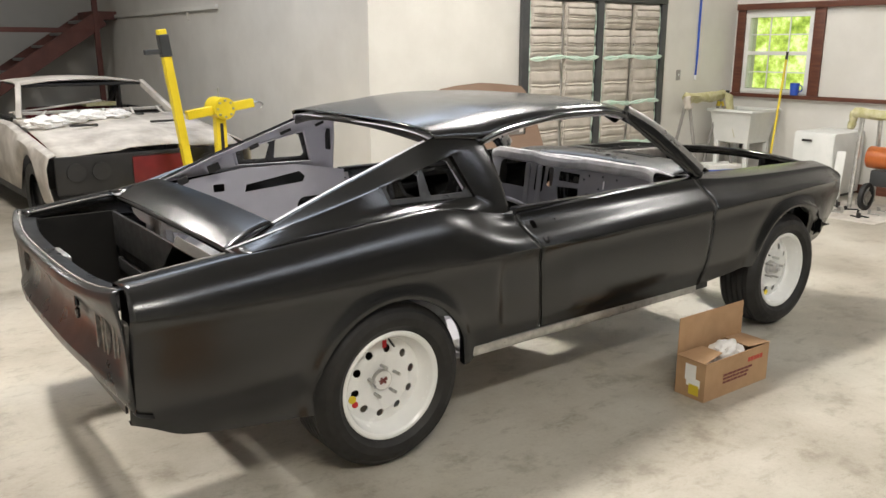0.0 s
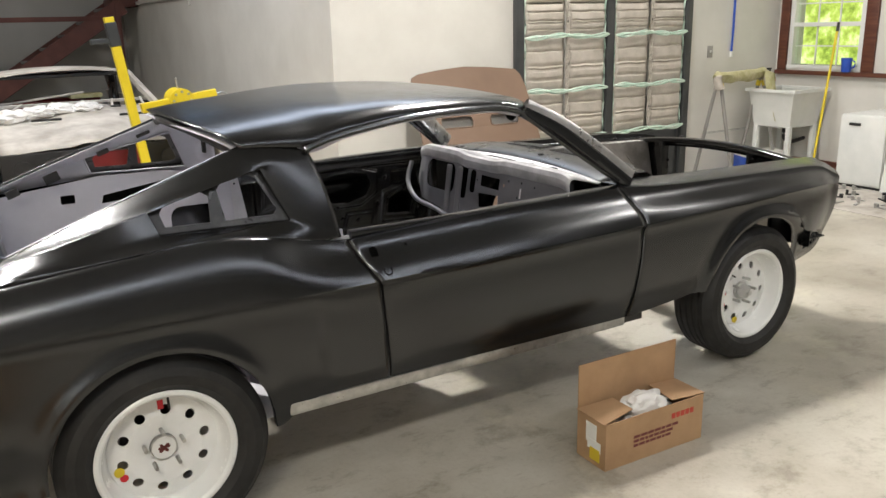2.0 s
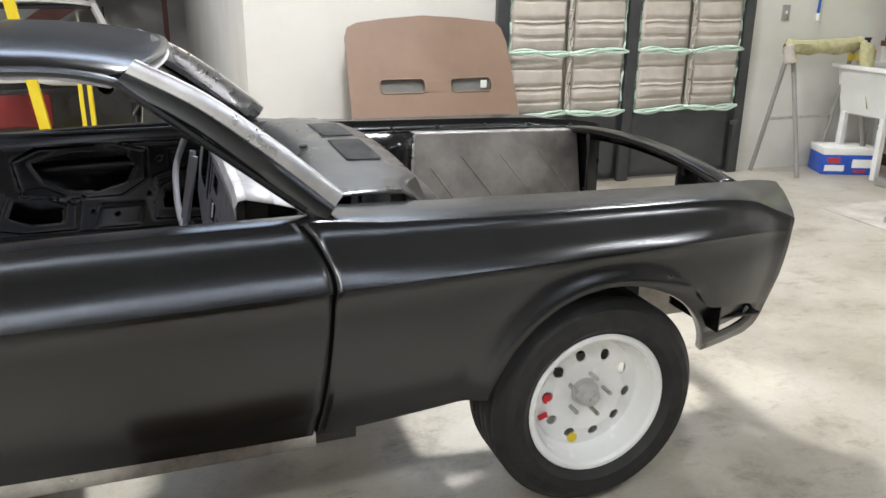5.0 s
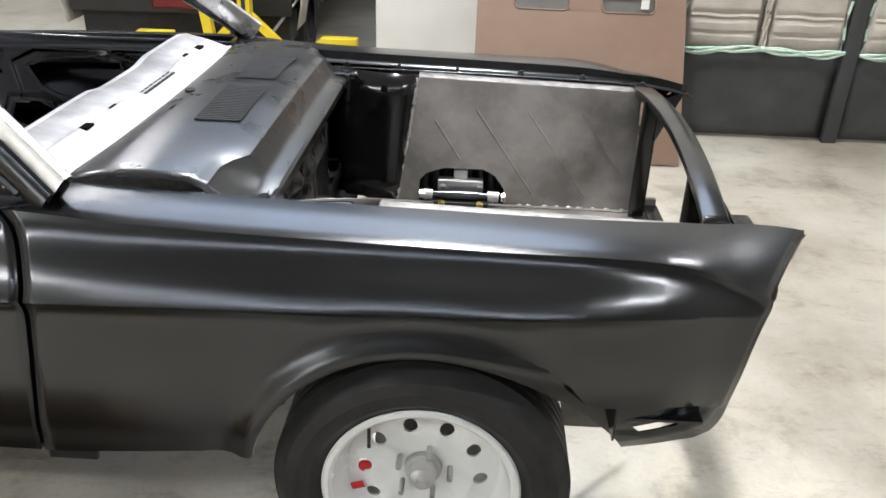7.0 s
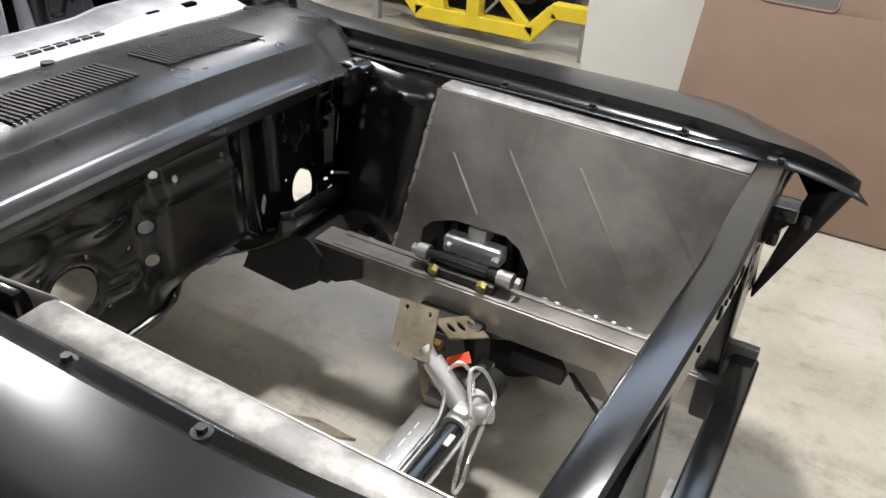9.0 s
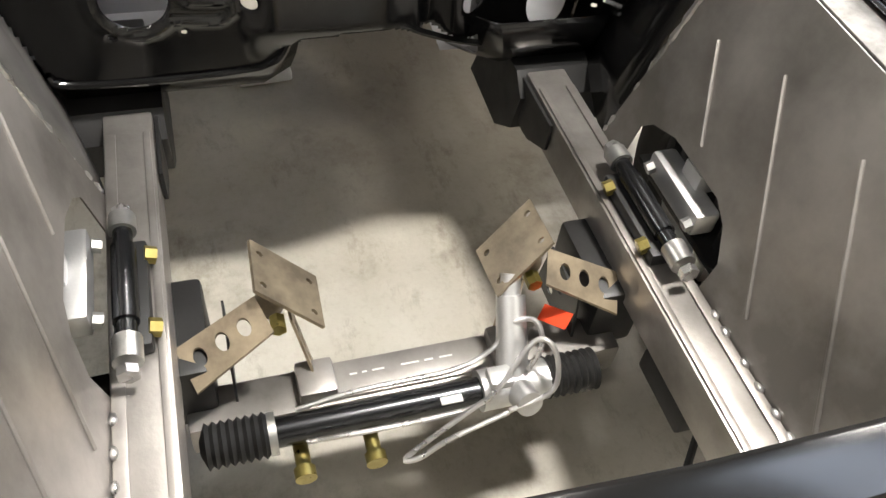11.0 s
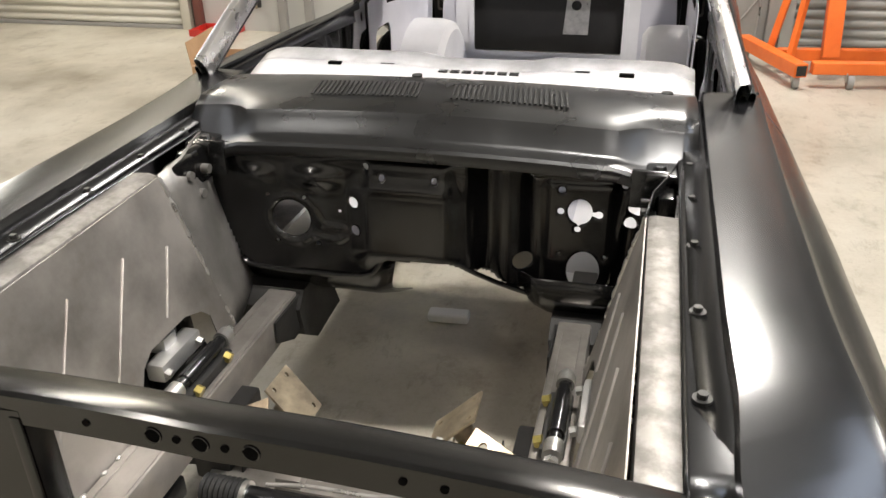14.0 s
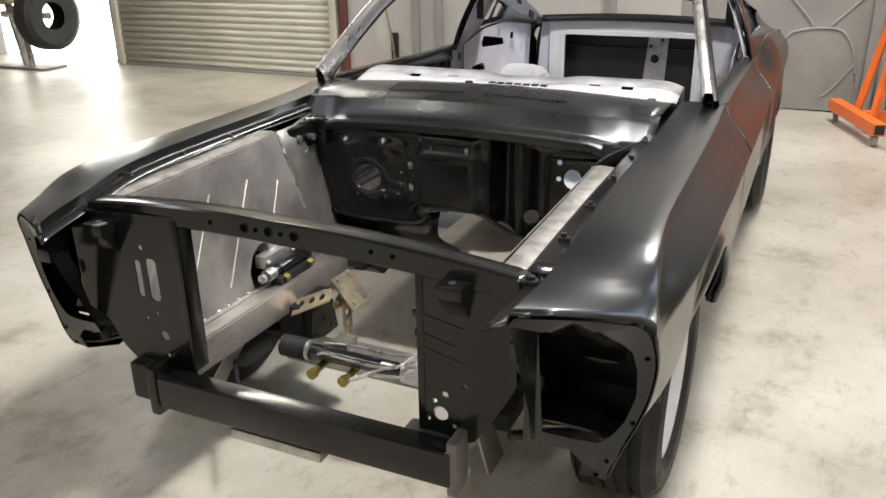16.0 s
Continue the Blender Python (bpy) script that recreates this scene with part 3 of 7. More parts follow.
def stations(x0, x1):
    xs = set(np.round(np.linspace(x0, x1, max(4, int((x1 - x0) / 0.02))), 4))
    for ax, az, r in ARCHES:
        for k in range(0, 25):
            x = ax - r * math.cos(math.pi * k / 24)
            if x0 < x < x1:
                xs.add(round(x, 4))
            for e in (ax - r - 0.002, ax + r + 0.002):
                if x0 < e < x1:
                    xs.add(round(e, 4))
    return sorted(xs)


def skin_panel(x0, x1, slant0=None, slant1=None, extra=None):
    """Side skin between two gaps (right side, y negative). slant: x of the edge by height."""
    xs = stations(x0, x1)
    cols = []
    for x in xs:
        col = []
        u = (x - x0) / (x1 - x0)
        for r in range(NS):
            y, z = side_point(x, r)
            xx = x
            if slant0 and u < 0.25:
                xx += (slant0(z) - x0) * (1 - u / 0.25)
            if slant1 and u > 0.75:
                xx += (slant1(z) - x1) * ((u - 0.75) / 0.25)
            col.append((xx, -y, z))
        # turned-in lip along the lower edge
        x_, y_, z_ = col[0]
        col = [(x_, y_ + 0.028, z_ + 0.004), (x_, y_ + 0.006, z_ - 0.002)] + col
        if extra:
            col += extra(x)
        cols.append(col)
    return grid(cols)


GAP = 0.0035
rear_gap = table([0.39, 0.45, 0.60, 0.73, 0.85, 0.93], [0.785, 0.782, 0.772, 0.760, 0.70, 0.665])
front_gap = table([0.38, 0.53, 0.70, 0.81, 0.90, 0.96], [1.905, 1.935, 1.958, 1.966, 1.935, 1.885])
tail_edge = table([0.40, 0.47, 0.66, 0.79, 0.89], [-0.955, -0.975, -0.962, -0.952, -0.945])


def quarter_extra(x):
    # turned in to the boot opening at the rear, folded into the sail panel ahead of it
    y, z = hip_y(x), hip_z(x)
    if x < -0.56:
        return [(x, -y + 0.03, z + 0.004), (x, -y + 0.075, z + 0.002), (x, -y + 0.10, z - 0.004), (x, -y + 0.105, z - 0.03)]
    return [(x, -y + 0.012, z + 0.004)] * 4


def door_extra(x):
    y, z = hip_y(x), hip_z(x)
    return [(x, -y + 0.02, z + 0.005), (x, -y + 0.05, z + 0.004), (x, -y + 0.055, z - 0.05)]


def fender_extra(x):
    y, z = hip_y(x), hip_z(x)
    inner = 0.66 if x < 3.2 else 0.66 - (x - 3.2) * 0.07
    zi = inner_z(x)
    ys = [y - 0.003, y - 0.03, y - (y - inner) * 0.45, y - (y - inner) * 0.75, inner]
    zs = [z + 0.001, z + 0.004, z + (zi - z) * 0.45 + 0.003, z + (zi - z) * 0.75 + 0.002, zi]
    return [(x, -a, b) for a, b in zip(ys, zs)] + [(x, -inner + 0.003, zi - 0.024), (x, -inner + 0.05, zi - 0.030)]


def for_sides(name, make, material, parent=None, label="", **kw):
    """Builds the part for the near side and mirrored for the far side."""
    out = []
    for far in (False, True):
        bm = make()
        if far:
            flip(bm)
        out.append(part(name, bm, material, parent or car, label, **kw))
    return out


# the fender's front edge round the headlamp: depth over height, and half width over height below the shoulder
edge_f = table([0.37, 0.385, 0.40, 0.42, 0.45, 0.50, 0.56, 0.65, 0.70, 0.75, 0.80, 0.82, 0.845], [3.167, 3.232, 3.287, 3.355, 3.385, 3.398, 3.398, 3.402, 3.406, 3.414, 3.430, 3.440, 3.45])
edge_y = table([0.37, 0.40, 0.43, 0.47, 0.52, 0.60, 0.66, 0.705, 0.736, 0.764, 0.80], [0.725, 0.74, 0.751, 0.762, 0.779, 0.811, 0.829, 0.836, 0.838, 0.835, 0.828])
inner_z = table([1.9, 2.4, 2.9, 3.2, 3.4, 3.56], [0.948, 0.930, 0.919, 0.909, 0.893, 0.867])


def nose_edge(u, v):
    t = ease_in(v, 0.785, 0.835)
    low = edge_f(v) - 0.12 * (u - 0.8)
    return low + t * (3.443 - 0.57 * (u - 0.794) - low)


def fender_mesh():
    x0, x1 = 1.966, 3.08
    xs = stations(x0, x1)
    u0 = 0.62
    tops = [(0.818, 0.826), (0.80, 0.838), (0.735, 0.852), (0.665, 0.861), (0.592, 0.867), (0.589, 0.845), (0.55, 0.837)]

    def edge(r):
        if r < len(FR):
            v = 0.375 + (0.785 - 0.375) * FR[r]
            u = edge_y(v)
        elif r < NS:
            v = 0.785 + (0.818 - 0.785) * UP[r - len(FR)]
            u = edge_y(v)
        else:
            u, v = tops[r - NS]
        return Vector((nose_edge(u, v), -u, v))

    def base(x, r):
        if r < NS:
            y, z = side_point(x, r)
            return Vector((x, -y, z))
        return Vector(fender_extra(x)[r - NS])

    n = NS + len(tops)
    cols = []
    for x in xs:
        u = (x - x0) / (x1 - x0)
        col = []
        for r in range(n):
            if u < u0:
                p = base(x, r)
                if u < 0.2:
                    p.x += ((front_gap(p.z) + GAP * 2 if r < NS else 1.93) - x0) * (1 - u / 0.2)
            else:
                w = (u - u0) / (1 - u0)
                e = edge(r)
                xs_ = x0 + u0 * (x1 - x0)
                xr = xs_ + (e.x - xs_) * w
                p = base(min(xr, 3.34), r) if r >= 6 else base(x, r)
                q = base(min(e.x, 3.34), r) if r >= 6 else base(x1, r)
                p.x = xr if r >= 6 else xs_ + (x - xs_) * 1.0 + (e.x - x1) * w ** 3
                d = e - q
                p.y += d.y * w ** 4
                p.z += d.z * (w ** 4 if r < len(FR) else w ** 7)
            col.append(tuple(p))
        x_, y_, z_ = col[0]
        cols.append([(x_, y_ + 0.028, z_ + 0.004), (x_, y_ + 0.006, z_ - 0.002)] + col)
    return grid(cols)


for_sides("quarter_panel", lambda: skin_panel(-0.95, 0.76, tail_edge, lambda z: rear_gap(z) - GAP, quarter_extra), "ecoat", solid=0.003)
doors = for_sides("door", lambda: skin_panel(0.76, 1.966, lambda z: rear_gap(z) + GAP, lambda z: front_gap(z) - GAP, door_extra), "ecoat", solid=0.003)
def fender_cut():
    """The fender with its side marker hole."""
    bm = fender_mesh()
    gone = []
    for f in bm.faces:
        c = f.calc_center_median()
        if abs(c.x - 3.28) < 0.040 and abs(c.z - 0.497 - (c.x - 3.28) * 0.45) < 0.016 and c.y < -0.6:
            gone.append(f)
    bmesh.ops.delete(bm, geom=gone, context="FACES")
    return bm


def nose_set(bm):
    """The wings hang a little over to one side at the nose."""
    for v in bm.verts:
        k = max(0.0, (v.co.x - 2.9) / 0.48) ** 2 * max(0.0, min(1.0, (abs(v.co.y) - 0.50) / 0.08))
        v.co.y += 0.034 * min(1.2, k)
    return bm


def nose_sides(name, make, material, **kw):
    part(name, nose_set(make()), material, car, **kw)
    part(name, nose_set(flip(make())), material, car, **kw)


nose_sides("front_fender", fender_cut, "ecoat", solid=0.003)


def tip_patch():
    bm = fender_mesh()
    gone = []
    for f in bm.faces:
        c = f.calc_center_median()
        if not (c.x > 3.30 and c.z > 0.80 and -0.80 < c.y < -0.63 and f.normal.z * f.normal.z > 0.2):
            gone.append(f)
    bmesh.ops.delete(bm, geom=gone, context="FACES")
    for v in bm.verts:
        v.co.z += 0.0012
    return nose_set(bm)


part("overspray", tip_patch(), "overspray", car, "yellow overspray on the wing tip")


# sail panel with its quarter window, lofted between the outline and the window
def loop_points(corners, per):
    """Points along a closed polygon of splined sides, per[k] on side k."""
    out = []
    for k, side in enumerate(corners):
        pts = spline(side, 10)
        L = [0]
        for a, b in zip(pts, pts[1:]):
            L.append(L[-1] + (b - a).length)
        for j in range(per[k]):
            s = L[-1] * j / per[k]
            i = max(0, min(len(L) - 2, int(np.searchsorted(L, s, side="right")) - 1))
            f = (s - L[i]) / max(1e-9, L[i + 1] - L[i])
            out.append(pts[i].lerp(pts[i + 1], f))
    return out


QW = [(0.07, -0.752, 1.012), (0.495, -0.742, 1.002), (0.425, -0.672, 1.172), (0.045, -0.722, 1.085)]


def sail_outline():
    hip = [(x, -hip_y(x) + 0.012, hip_z(x) + 0.004) for x in (-0.56, -0.3, 0.0, 0.23, 0.4, 0.55, 0.66)]
    pillar = [(0.66, -0.772, 0.925), (0.648, -0.742, 1.02), (0.63, -0.695, 1.13), (0.605, -0.652, 1.215)]
    top = [(0.605, -0.652, 1.215), (0.50, -0.632, 1.243), (0.37, -0.61, 1.245)]
    glass = [(0.37, -0.61, 1.245), (0.14, -0.615, 1.165), (-0.12, -0.62, 1.075), (-0.36, -0.63, 0.985), (-0.50, -0.66, 0.935), (-0.56, -0.69, 0.93)]
    return [hip, pillar, top, glass, [(-0.56, -0.69, 0.93), (-0.56, -0.788, 0.931)]]


def sail_mesh():
    outer = loop_points(sail_outline(), [28, 12, 8, 26, 4])
    a, b, c, d = QW
    inner = loop_points([[a, b], [b, c], [c, (0.39, -0.676, 1.167)], [(0.39, -0.676, 1.167), d], [d, a]], [28, 12, 8, 26, 4])
    rows = []
    K = 12
    for k in range(K + 1):
        f = k / K
        row = []
        for o, i in zip(outer, inner):
            p = o.lerp(i, f)
            p.y -= 0.016 * math.sin(math.pi * f) * min(1, (o - i).length / 0.25)
            row.append(p)
        rows.append(row)
    rows.append([p + Vector((0, 0.006, 0)) for p in inner])
    cen = sum(inner, Vector()) / len(inner)
    rows.append([p.lerp(cen, 0.02) + Vector((0, 0.026, 0)) for p in inner])
    return grid(rows, None, True)


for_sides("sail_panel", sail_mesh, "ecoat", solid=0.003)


def quarter_frame():
    """The inner frame of the quarter window, with two openings."""
    def place(u, v, w):
        y = -0.752 + (v - 1.01) * 0.47
        return (u, y + 0.030 + w, v)
    outer = [(0.05, 1.005), (0.505, 0.995), (0.43, 1.178), (0.04, 1.09)]
    h1 = [(0.095, 1.03), (0.235, 1.027), (0.245, 1.105), (0.215, 1.125), (0.10, 1.092), (0.085, 1.07)]
    h2 = [(0.285, 1.026), (0.445, 1.024), (0.46, 1.04), (0.41, 1.145), (0.38, 1.155), (0.29, 1.137), (0.275, 1.12)]
    return plate(outer, [h1, h2], 0.004, place)


for_sides("quarter_window_frame", quarter_frame, "worn", label="worn inner frame of the quarter window")

# roof
roof_edge_z = table([0.30, 0.45, 0.61, 0.75, 1.05, 1.35, 1.50, 1.60], [1.238, 1.236, 1.225, 1.262, 1.302, 1.306, 1.282, 1.25])
roof_edge_y = table([0.30, 0.61, 1.0, 1.5, 1.6], [0.605, 0.650, 0.652, 0.635, 0.62])
roof_mid_z = table([0.25, 0.40, 0.60, 0.80, 1.00, 1.25, 1.45, 1.58, 1.66], [1.300, 1.325, 1.350, 1.366, 1.374, 1.370, 1.356, 1.335, 1.315])


def roof_mesh():
    rows = []
    for k in range(61):
        t = k / 60
        row = []
        for j in range(41):
            s = -1 + 2 * j / 40
            front = 1.66 - 0.15 * abs(s) ** 2.2
            back = 0.27 + 0.11 * abs(s) ** 2.0
            x = back + (front - back) * t
            ye = roof_edge_y(x)
            ze, zm = roof_edge_z(x), roof_mid_z(x)
            a = abs(s)
            yy = ye * math.sin(a * math.pi / 2) ** 0.92 * (1 if s >= 0 else -1)
            c = math.cos(a * math.pi / 2)
            drop = (1 - a ** 2.6) * 0.55 + c ** 0.8 * 0.45
            row.append((x, yy, ze + (zm - ze) * drop))
        rows.append(row)
    bm = grid(rows)
    return bm


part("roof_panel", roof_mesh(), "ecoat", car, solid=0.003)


def drip_rail():
    pts = [(0.60, -0.66, 1.212), (0.61, -0.662, 1.225), (0.75, -0.664, 1.262), (1.05, -0.664, 1.300), (1.35, -0.658, 1.304), (1.50, -0.645, 1.28), (1.56, -0.648, 1.243), (1.75, -0.705, 1.10), (1.93, -0.765, 0.965)]
    bm = tube(spline(pts, 8), 0.011, 8)
    return bm


for_sides("drip_rail", drip_rail, "ecoat")


def pillar_bm(w, h, dy, dx, a=(1.985, -0.765, 0.945), b=(1.535, -0.625, 1.275)):
    p, q = Vector(a), Vector(b)
    bm = bmesh.new()
    mids = spline([p, p.lerp(q, 0.35) + Vector((0.012, 0, 0.012)), p.lerp(q, 0.7) + Vector((0.016, 0, 0.016)), q], 6)
    rows = []
    for k, c in enumerate(mids):
        f = k / (len(mids) - 1)
        d = (q - p).normalized()
        s = Vector((0, 1, 0)).cross(d).normalized()
        u = d.cross(s)
        row = []
        for m in range(12):
            an = 2 * math.pi * m / 12
            ww, hh = w * (1 + 0.35 * (1 - f)), h
            ex = abs(math.cos(an)) ** 0.6 * (1 if math.cos(an) > 0 else -1)
            ey = abs(math.sin(an)) ** 0.6 * (1 if math.sin(an) > 0 else -1)
            row.append(c + s * (ww * ex + dx) + u * (hh * ey + dy))
        rows.append(row)
    return grid(rows, bm, True)


for_sides("windscreen_pillar", lambda: pillar_bm(0.023, 0.022, 0.0, 0.0), "ecoat")
for_sides("pillar_inner", lambda: pillar_bm(0.030, 0.018, 0.014, 0.030), "bright", label="bright bare steel inner windscreen pillar")
part("windscreen_header", tube(spline([(1.50, -0.60, 1.262), (1.57, -0.4, 1.297), (1.62, 0, 1.31), (1.57, 0.4, 1.297), (1.50, 0.60, 1.262)], 8), 0.022, 10), "ecoatdull", car)
part("rear_header", tube(spline([(0.37, -0.59, 1.225), (0.31, -0.3, 1.27), (0.28, 0, 1.285), (0.31, 0.3, 1.27), (0.37, 0.59, 1.225)], 8), 0.016, 8), "ecoatdull", car)


# rear deck filler below the back glass, boot and tail
def deck_mesh():
    rows = []
    for k in range(13):
        t = k / 12
        row = []
        for j in range(31):
            s = -1 + 2 * j / 30
            crown = 1 - s * s
            x = -0.548 + 0.178 * t - 0.022 * crown * (1 - 0.3 * t)
            z = 0.918 + 0.068 * t + 0.022 * crown + 0.012 * math.sin(math.pi * t)
            row.append((x, s * (0.665 - 0.035 * t), z))
        rows.append(row)
    first = [(x - 0.004, y, z - 0.022) for x, y, z in rows[0]]
    last = [(x + 0.02, y, z - 0.01) for x, y, z in rows[-1]]
    return grid([first] + rows + [last, [(x + 0.015, y, z - 0.03) for x, y, z in last]])


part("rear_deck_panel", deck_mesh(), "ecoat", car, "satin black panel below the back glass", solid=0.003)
part("boot_seal", tube(spline([(-0.545, -0.665, 0.910), (-0.565, -0.3, 0.926), (-0.572, 0, 0.930), (-0.565, 0.3, 0.926), (-0.545, 0.665, 0.910)], 8), 0.009, 8), "rubber", car)


def tail_mesh():
    rows = []
    for k in range(21):
        t = k / 20
        row = []
        for j in range(49):
            s = -1 + 2 * j / 48
            e = abs(s)
            z0, z1 = 0.56 - 0.065 * e ** 5, 0.835 + 0.03 * e ** 6
            hollow = 0.05 * math.sin(math.pi * min(1, max(0, (t - 0.1) / 0.85))) * (1 - e ** 8)
            x = -1.035 + 0.07 * e ** 3 + hollow - 0.012 * t
            row.append((x, s * (0.862 - 0.055 * t ** 2), z0 + (z1 - z0) * t))
        rows.append(row)
    lip = [[(x + d, y * f, z + e) for x, y, z in rows[-1]] for d, f, e in ((0.003, 0.995, 0.010), (0.014, 0.985, 0.015), (0.045, 0.96, 0.012), (0.085, 0.93, 0.004), (0.09, 0.925, -0.03))]
    low = [[(x + d, y * 0.985, z - e) for x, y, z in rows[0]] for d, e in ((0.06, 0.035), (0.02, 0.022), (0.002, 0.008))]
    return grid(low + rows + lip)


tail = part("tail_panel", tail_mesh(), "cowlcoat", car, solid=0.003)
# worn rim; its white highlights are also drawn as these bright tubes
crest = []
for k in range(25):
    e = -0.96 + 1.92 * k / 24
    crest.append((-1.019 + 0.07 * abs(e) ** 3, e * 0.795, 0.8515 + 0.03 * abs(e) ** 6))
part("worn_bright_edge", tube(crest, 0.0042, 7), "ground", tail, "worn edge with its highlight as a bare steel line")
for_sides("boot_gutter_edge", lambda: tube([(x, -(hip_y(x) - 0.098), hip_z(x) + 0.001) for x in np.linspace(-0.93, -0.58, 12)], 0.0042, 7), "ground", label="worn gutter edge with its highlight as a bare steel line")


def lamp_frame(y):
    return plate(rrect(y - 0.034, 0.60, y + 0.034, 0.775, 0.018), [rrect(y - 0.022, 0.614, y + 0.022, 0.761, 0.014)], 0.014, lambda u, v, w: (-0.992 - w + 0.055 * abs(u / 0.85) ** 3, u, v))


for sg in (-1, 1):
    for k in range(3):
        part("tail_lamp_bezel", lamp_frame(sg * (0.60 + 0.085 * k)), "ground", tail, "bare worn tail lamp bezel")
        # black plate stands in for the shade inside the lamp opening
        part("tail_lamp_shade_plate", plate(rrect(sg * (0.60 + 0.085 * k) - 0.021, 0.615, sg * (0.60 + 0.085 * k) + 0.021, 0.76, 0.013), [], 0.004, lambda u, v, w: (-0.985 - w + 0.055 * abs(u / 0.85) ** 3, u, v)), "black", tail)
part("catch_bracket", merge(box(-0.975, -0.09, 0.80, -0.94, 0.09, 0.842, 0.012, 3), box(-0.95, -0.05, 0.77, -0.93, 0.05, 0.83, 0.006)), "zinc", tail, "bare steel boot catch bracket")
part("tail_latch_dent", tube(spline([(-1.006, -0.42, 0.79), (-1.012, -0.44, 0.74), (-1.004, -0.40, 0.70)], 5), 0.008, 8), "ecoat", tail)

boot = part("boot_well", plate([(-0.95, -0.66), (-0.56, -0.66), (-0.56, 0.66), (-0.95, 0.66)], [[(-0.905, -0.36), (-0.575, -0.36), (-0.575, 0.385), (-0.905, 0.385)]], 0.012, lambda u, v, w: (u, v, 0.44 + w)), "ecoatdull", car, "black boot floor with the open tank hole")
part("front_wall", box(-0.575, -0.66, 0.456, -0.56, 0.66, 0.78), "ecoatdull", boot)
part("rear_wall", box(-0.96, -0.72, 0.44, -0.952, 0.72, 0.82), "ecoatdull", boot)
for s in (-1, 1):
    part("side_wall", box(-0.93, s * 0.668 - 0.006, 0.44, -0.56, s * 0.668 + 0.006, 0.85), "ecoatdull", boot)
part("boot_cross_brace", plate([(-0.655, 0.60), (-0.655, 0.90), (-0.28, 0.905), (-0.05, 0.71), (-0.12, 0.60)], [], 0.004, lambda u, v, w: (-0.60 + w, u, v)), "dusty", car)


def deck_brace():
    outer = [(0.545, 0.925), (0.47, 0.915), (0.44, 0.872), (0.36, 0.855), (0.26, 0.852), (-0.10, 0.880), (-0.36, 0.905), (-0.40, 0.925)]
    holes = [[(0.02, 0.915), (-0.15, 0.913), (-0.13, 0.899), (-0.02, 0.890)], circle(0.40, 0.895, 0.010, 12), circle(0.20, 0.893, 0.005, 8), circle(-0.26, 0.908, 0.005, 8)]
    return plate(outer, holes, 0.004, lambda u, v, w: (-0.548 + w, u, v))


part("deck_brace", deck_brace(), "silver", car, "pale primed brace under the deck edge")

# sills
for_sides("sill_trim", lambda: merge(box(0.40, -0.852, 0.352, 1.915, -0.80, 0.398, 0.008), box(0.40, -0.80, 0.345, 1.915, -0.66, 0.36)), "zinc", label="dull silver bare sill")


# ---- wheels ----
def tyre_bm():
    prof = [(0.212, -0.085), (0.222, -0.098), (0.245, -0.119), (0.275, -0.124), (0.300, -0.116), (0.316, -0.098), (0.324, -0.086)]
    y = -0.086
    for k in range(5):
        w = 0.0265
        prof += [(0.330, y + 0.004), (0.330, y + w), (0.321, y + w + 0.002), (0.321, y + w + 0.008)]
        y += w + 0.0088
    prof += [(0.330, 0.088), (0.322, 0.098), (0.300, 0.108), (0.270, 0.112), (0.240, 0.108), (0.212, 0.085)]
    return lathe(prof, 72)


def rim_bm():
    prof = [(0.205, 0.09), (0.20, -0.02), (0.196, -0.06), (0.205, -0.092), (0.217, -0.098), (0.221, -0.100), (0.216, -0.104), (0.206, -0.103), (0.198, -0.095), (0.190, -0.062), (0.184, -0.045), (0.178, -0.032), (0.172, -0.026)]
    bm = lathe(prof, 64)
    holes = [circle(0.132 * math.cos(radians(36 * k + 10)), 0.132 * math.sin(radians(36 * k + 10)), 0.0165, 16) for k in range(10)] + [circle(0, 0, 0.043, 24)]
    def dish(u, v, w):
        r = math.hypot(u, v)
        y = -0.026 - 0.016 * math.exp(-((r - 0.105) / 0.05) ** 2) + (0.010 if r < 0.075 else 0)
        return (u, y + w, v)
    face = plate(circle(0, 0, 0.173, 64), holes + [circle(0, 0, 0.082, 32)][:0], 0.006, dish)
    merge(bm, face)
    return bm


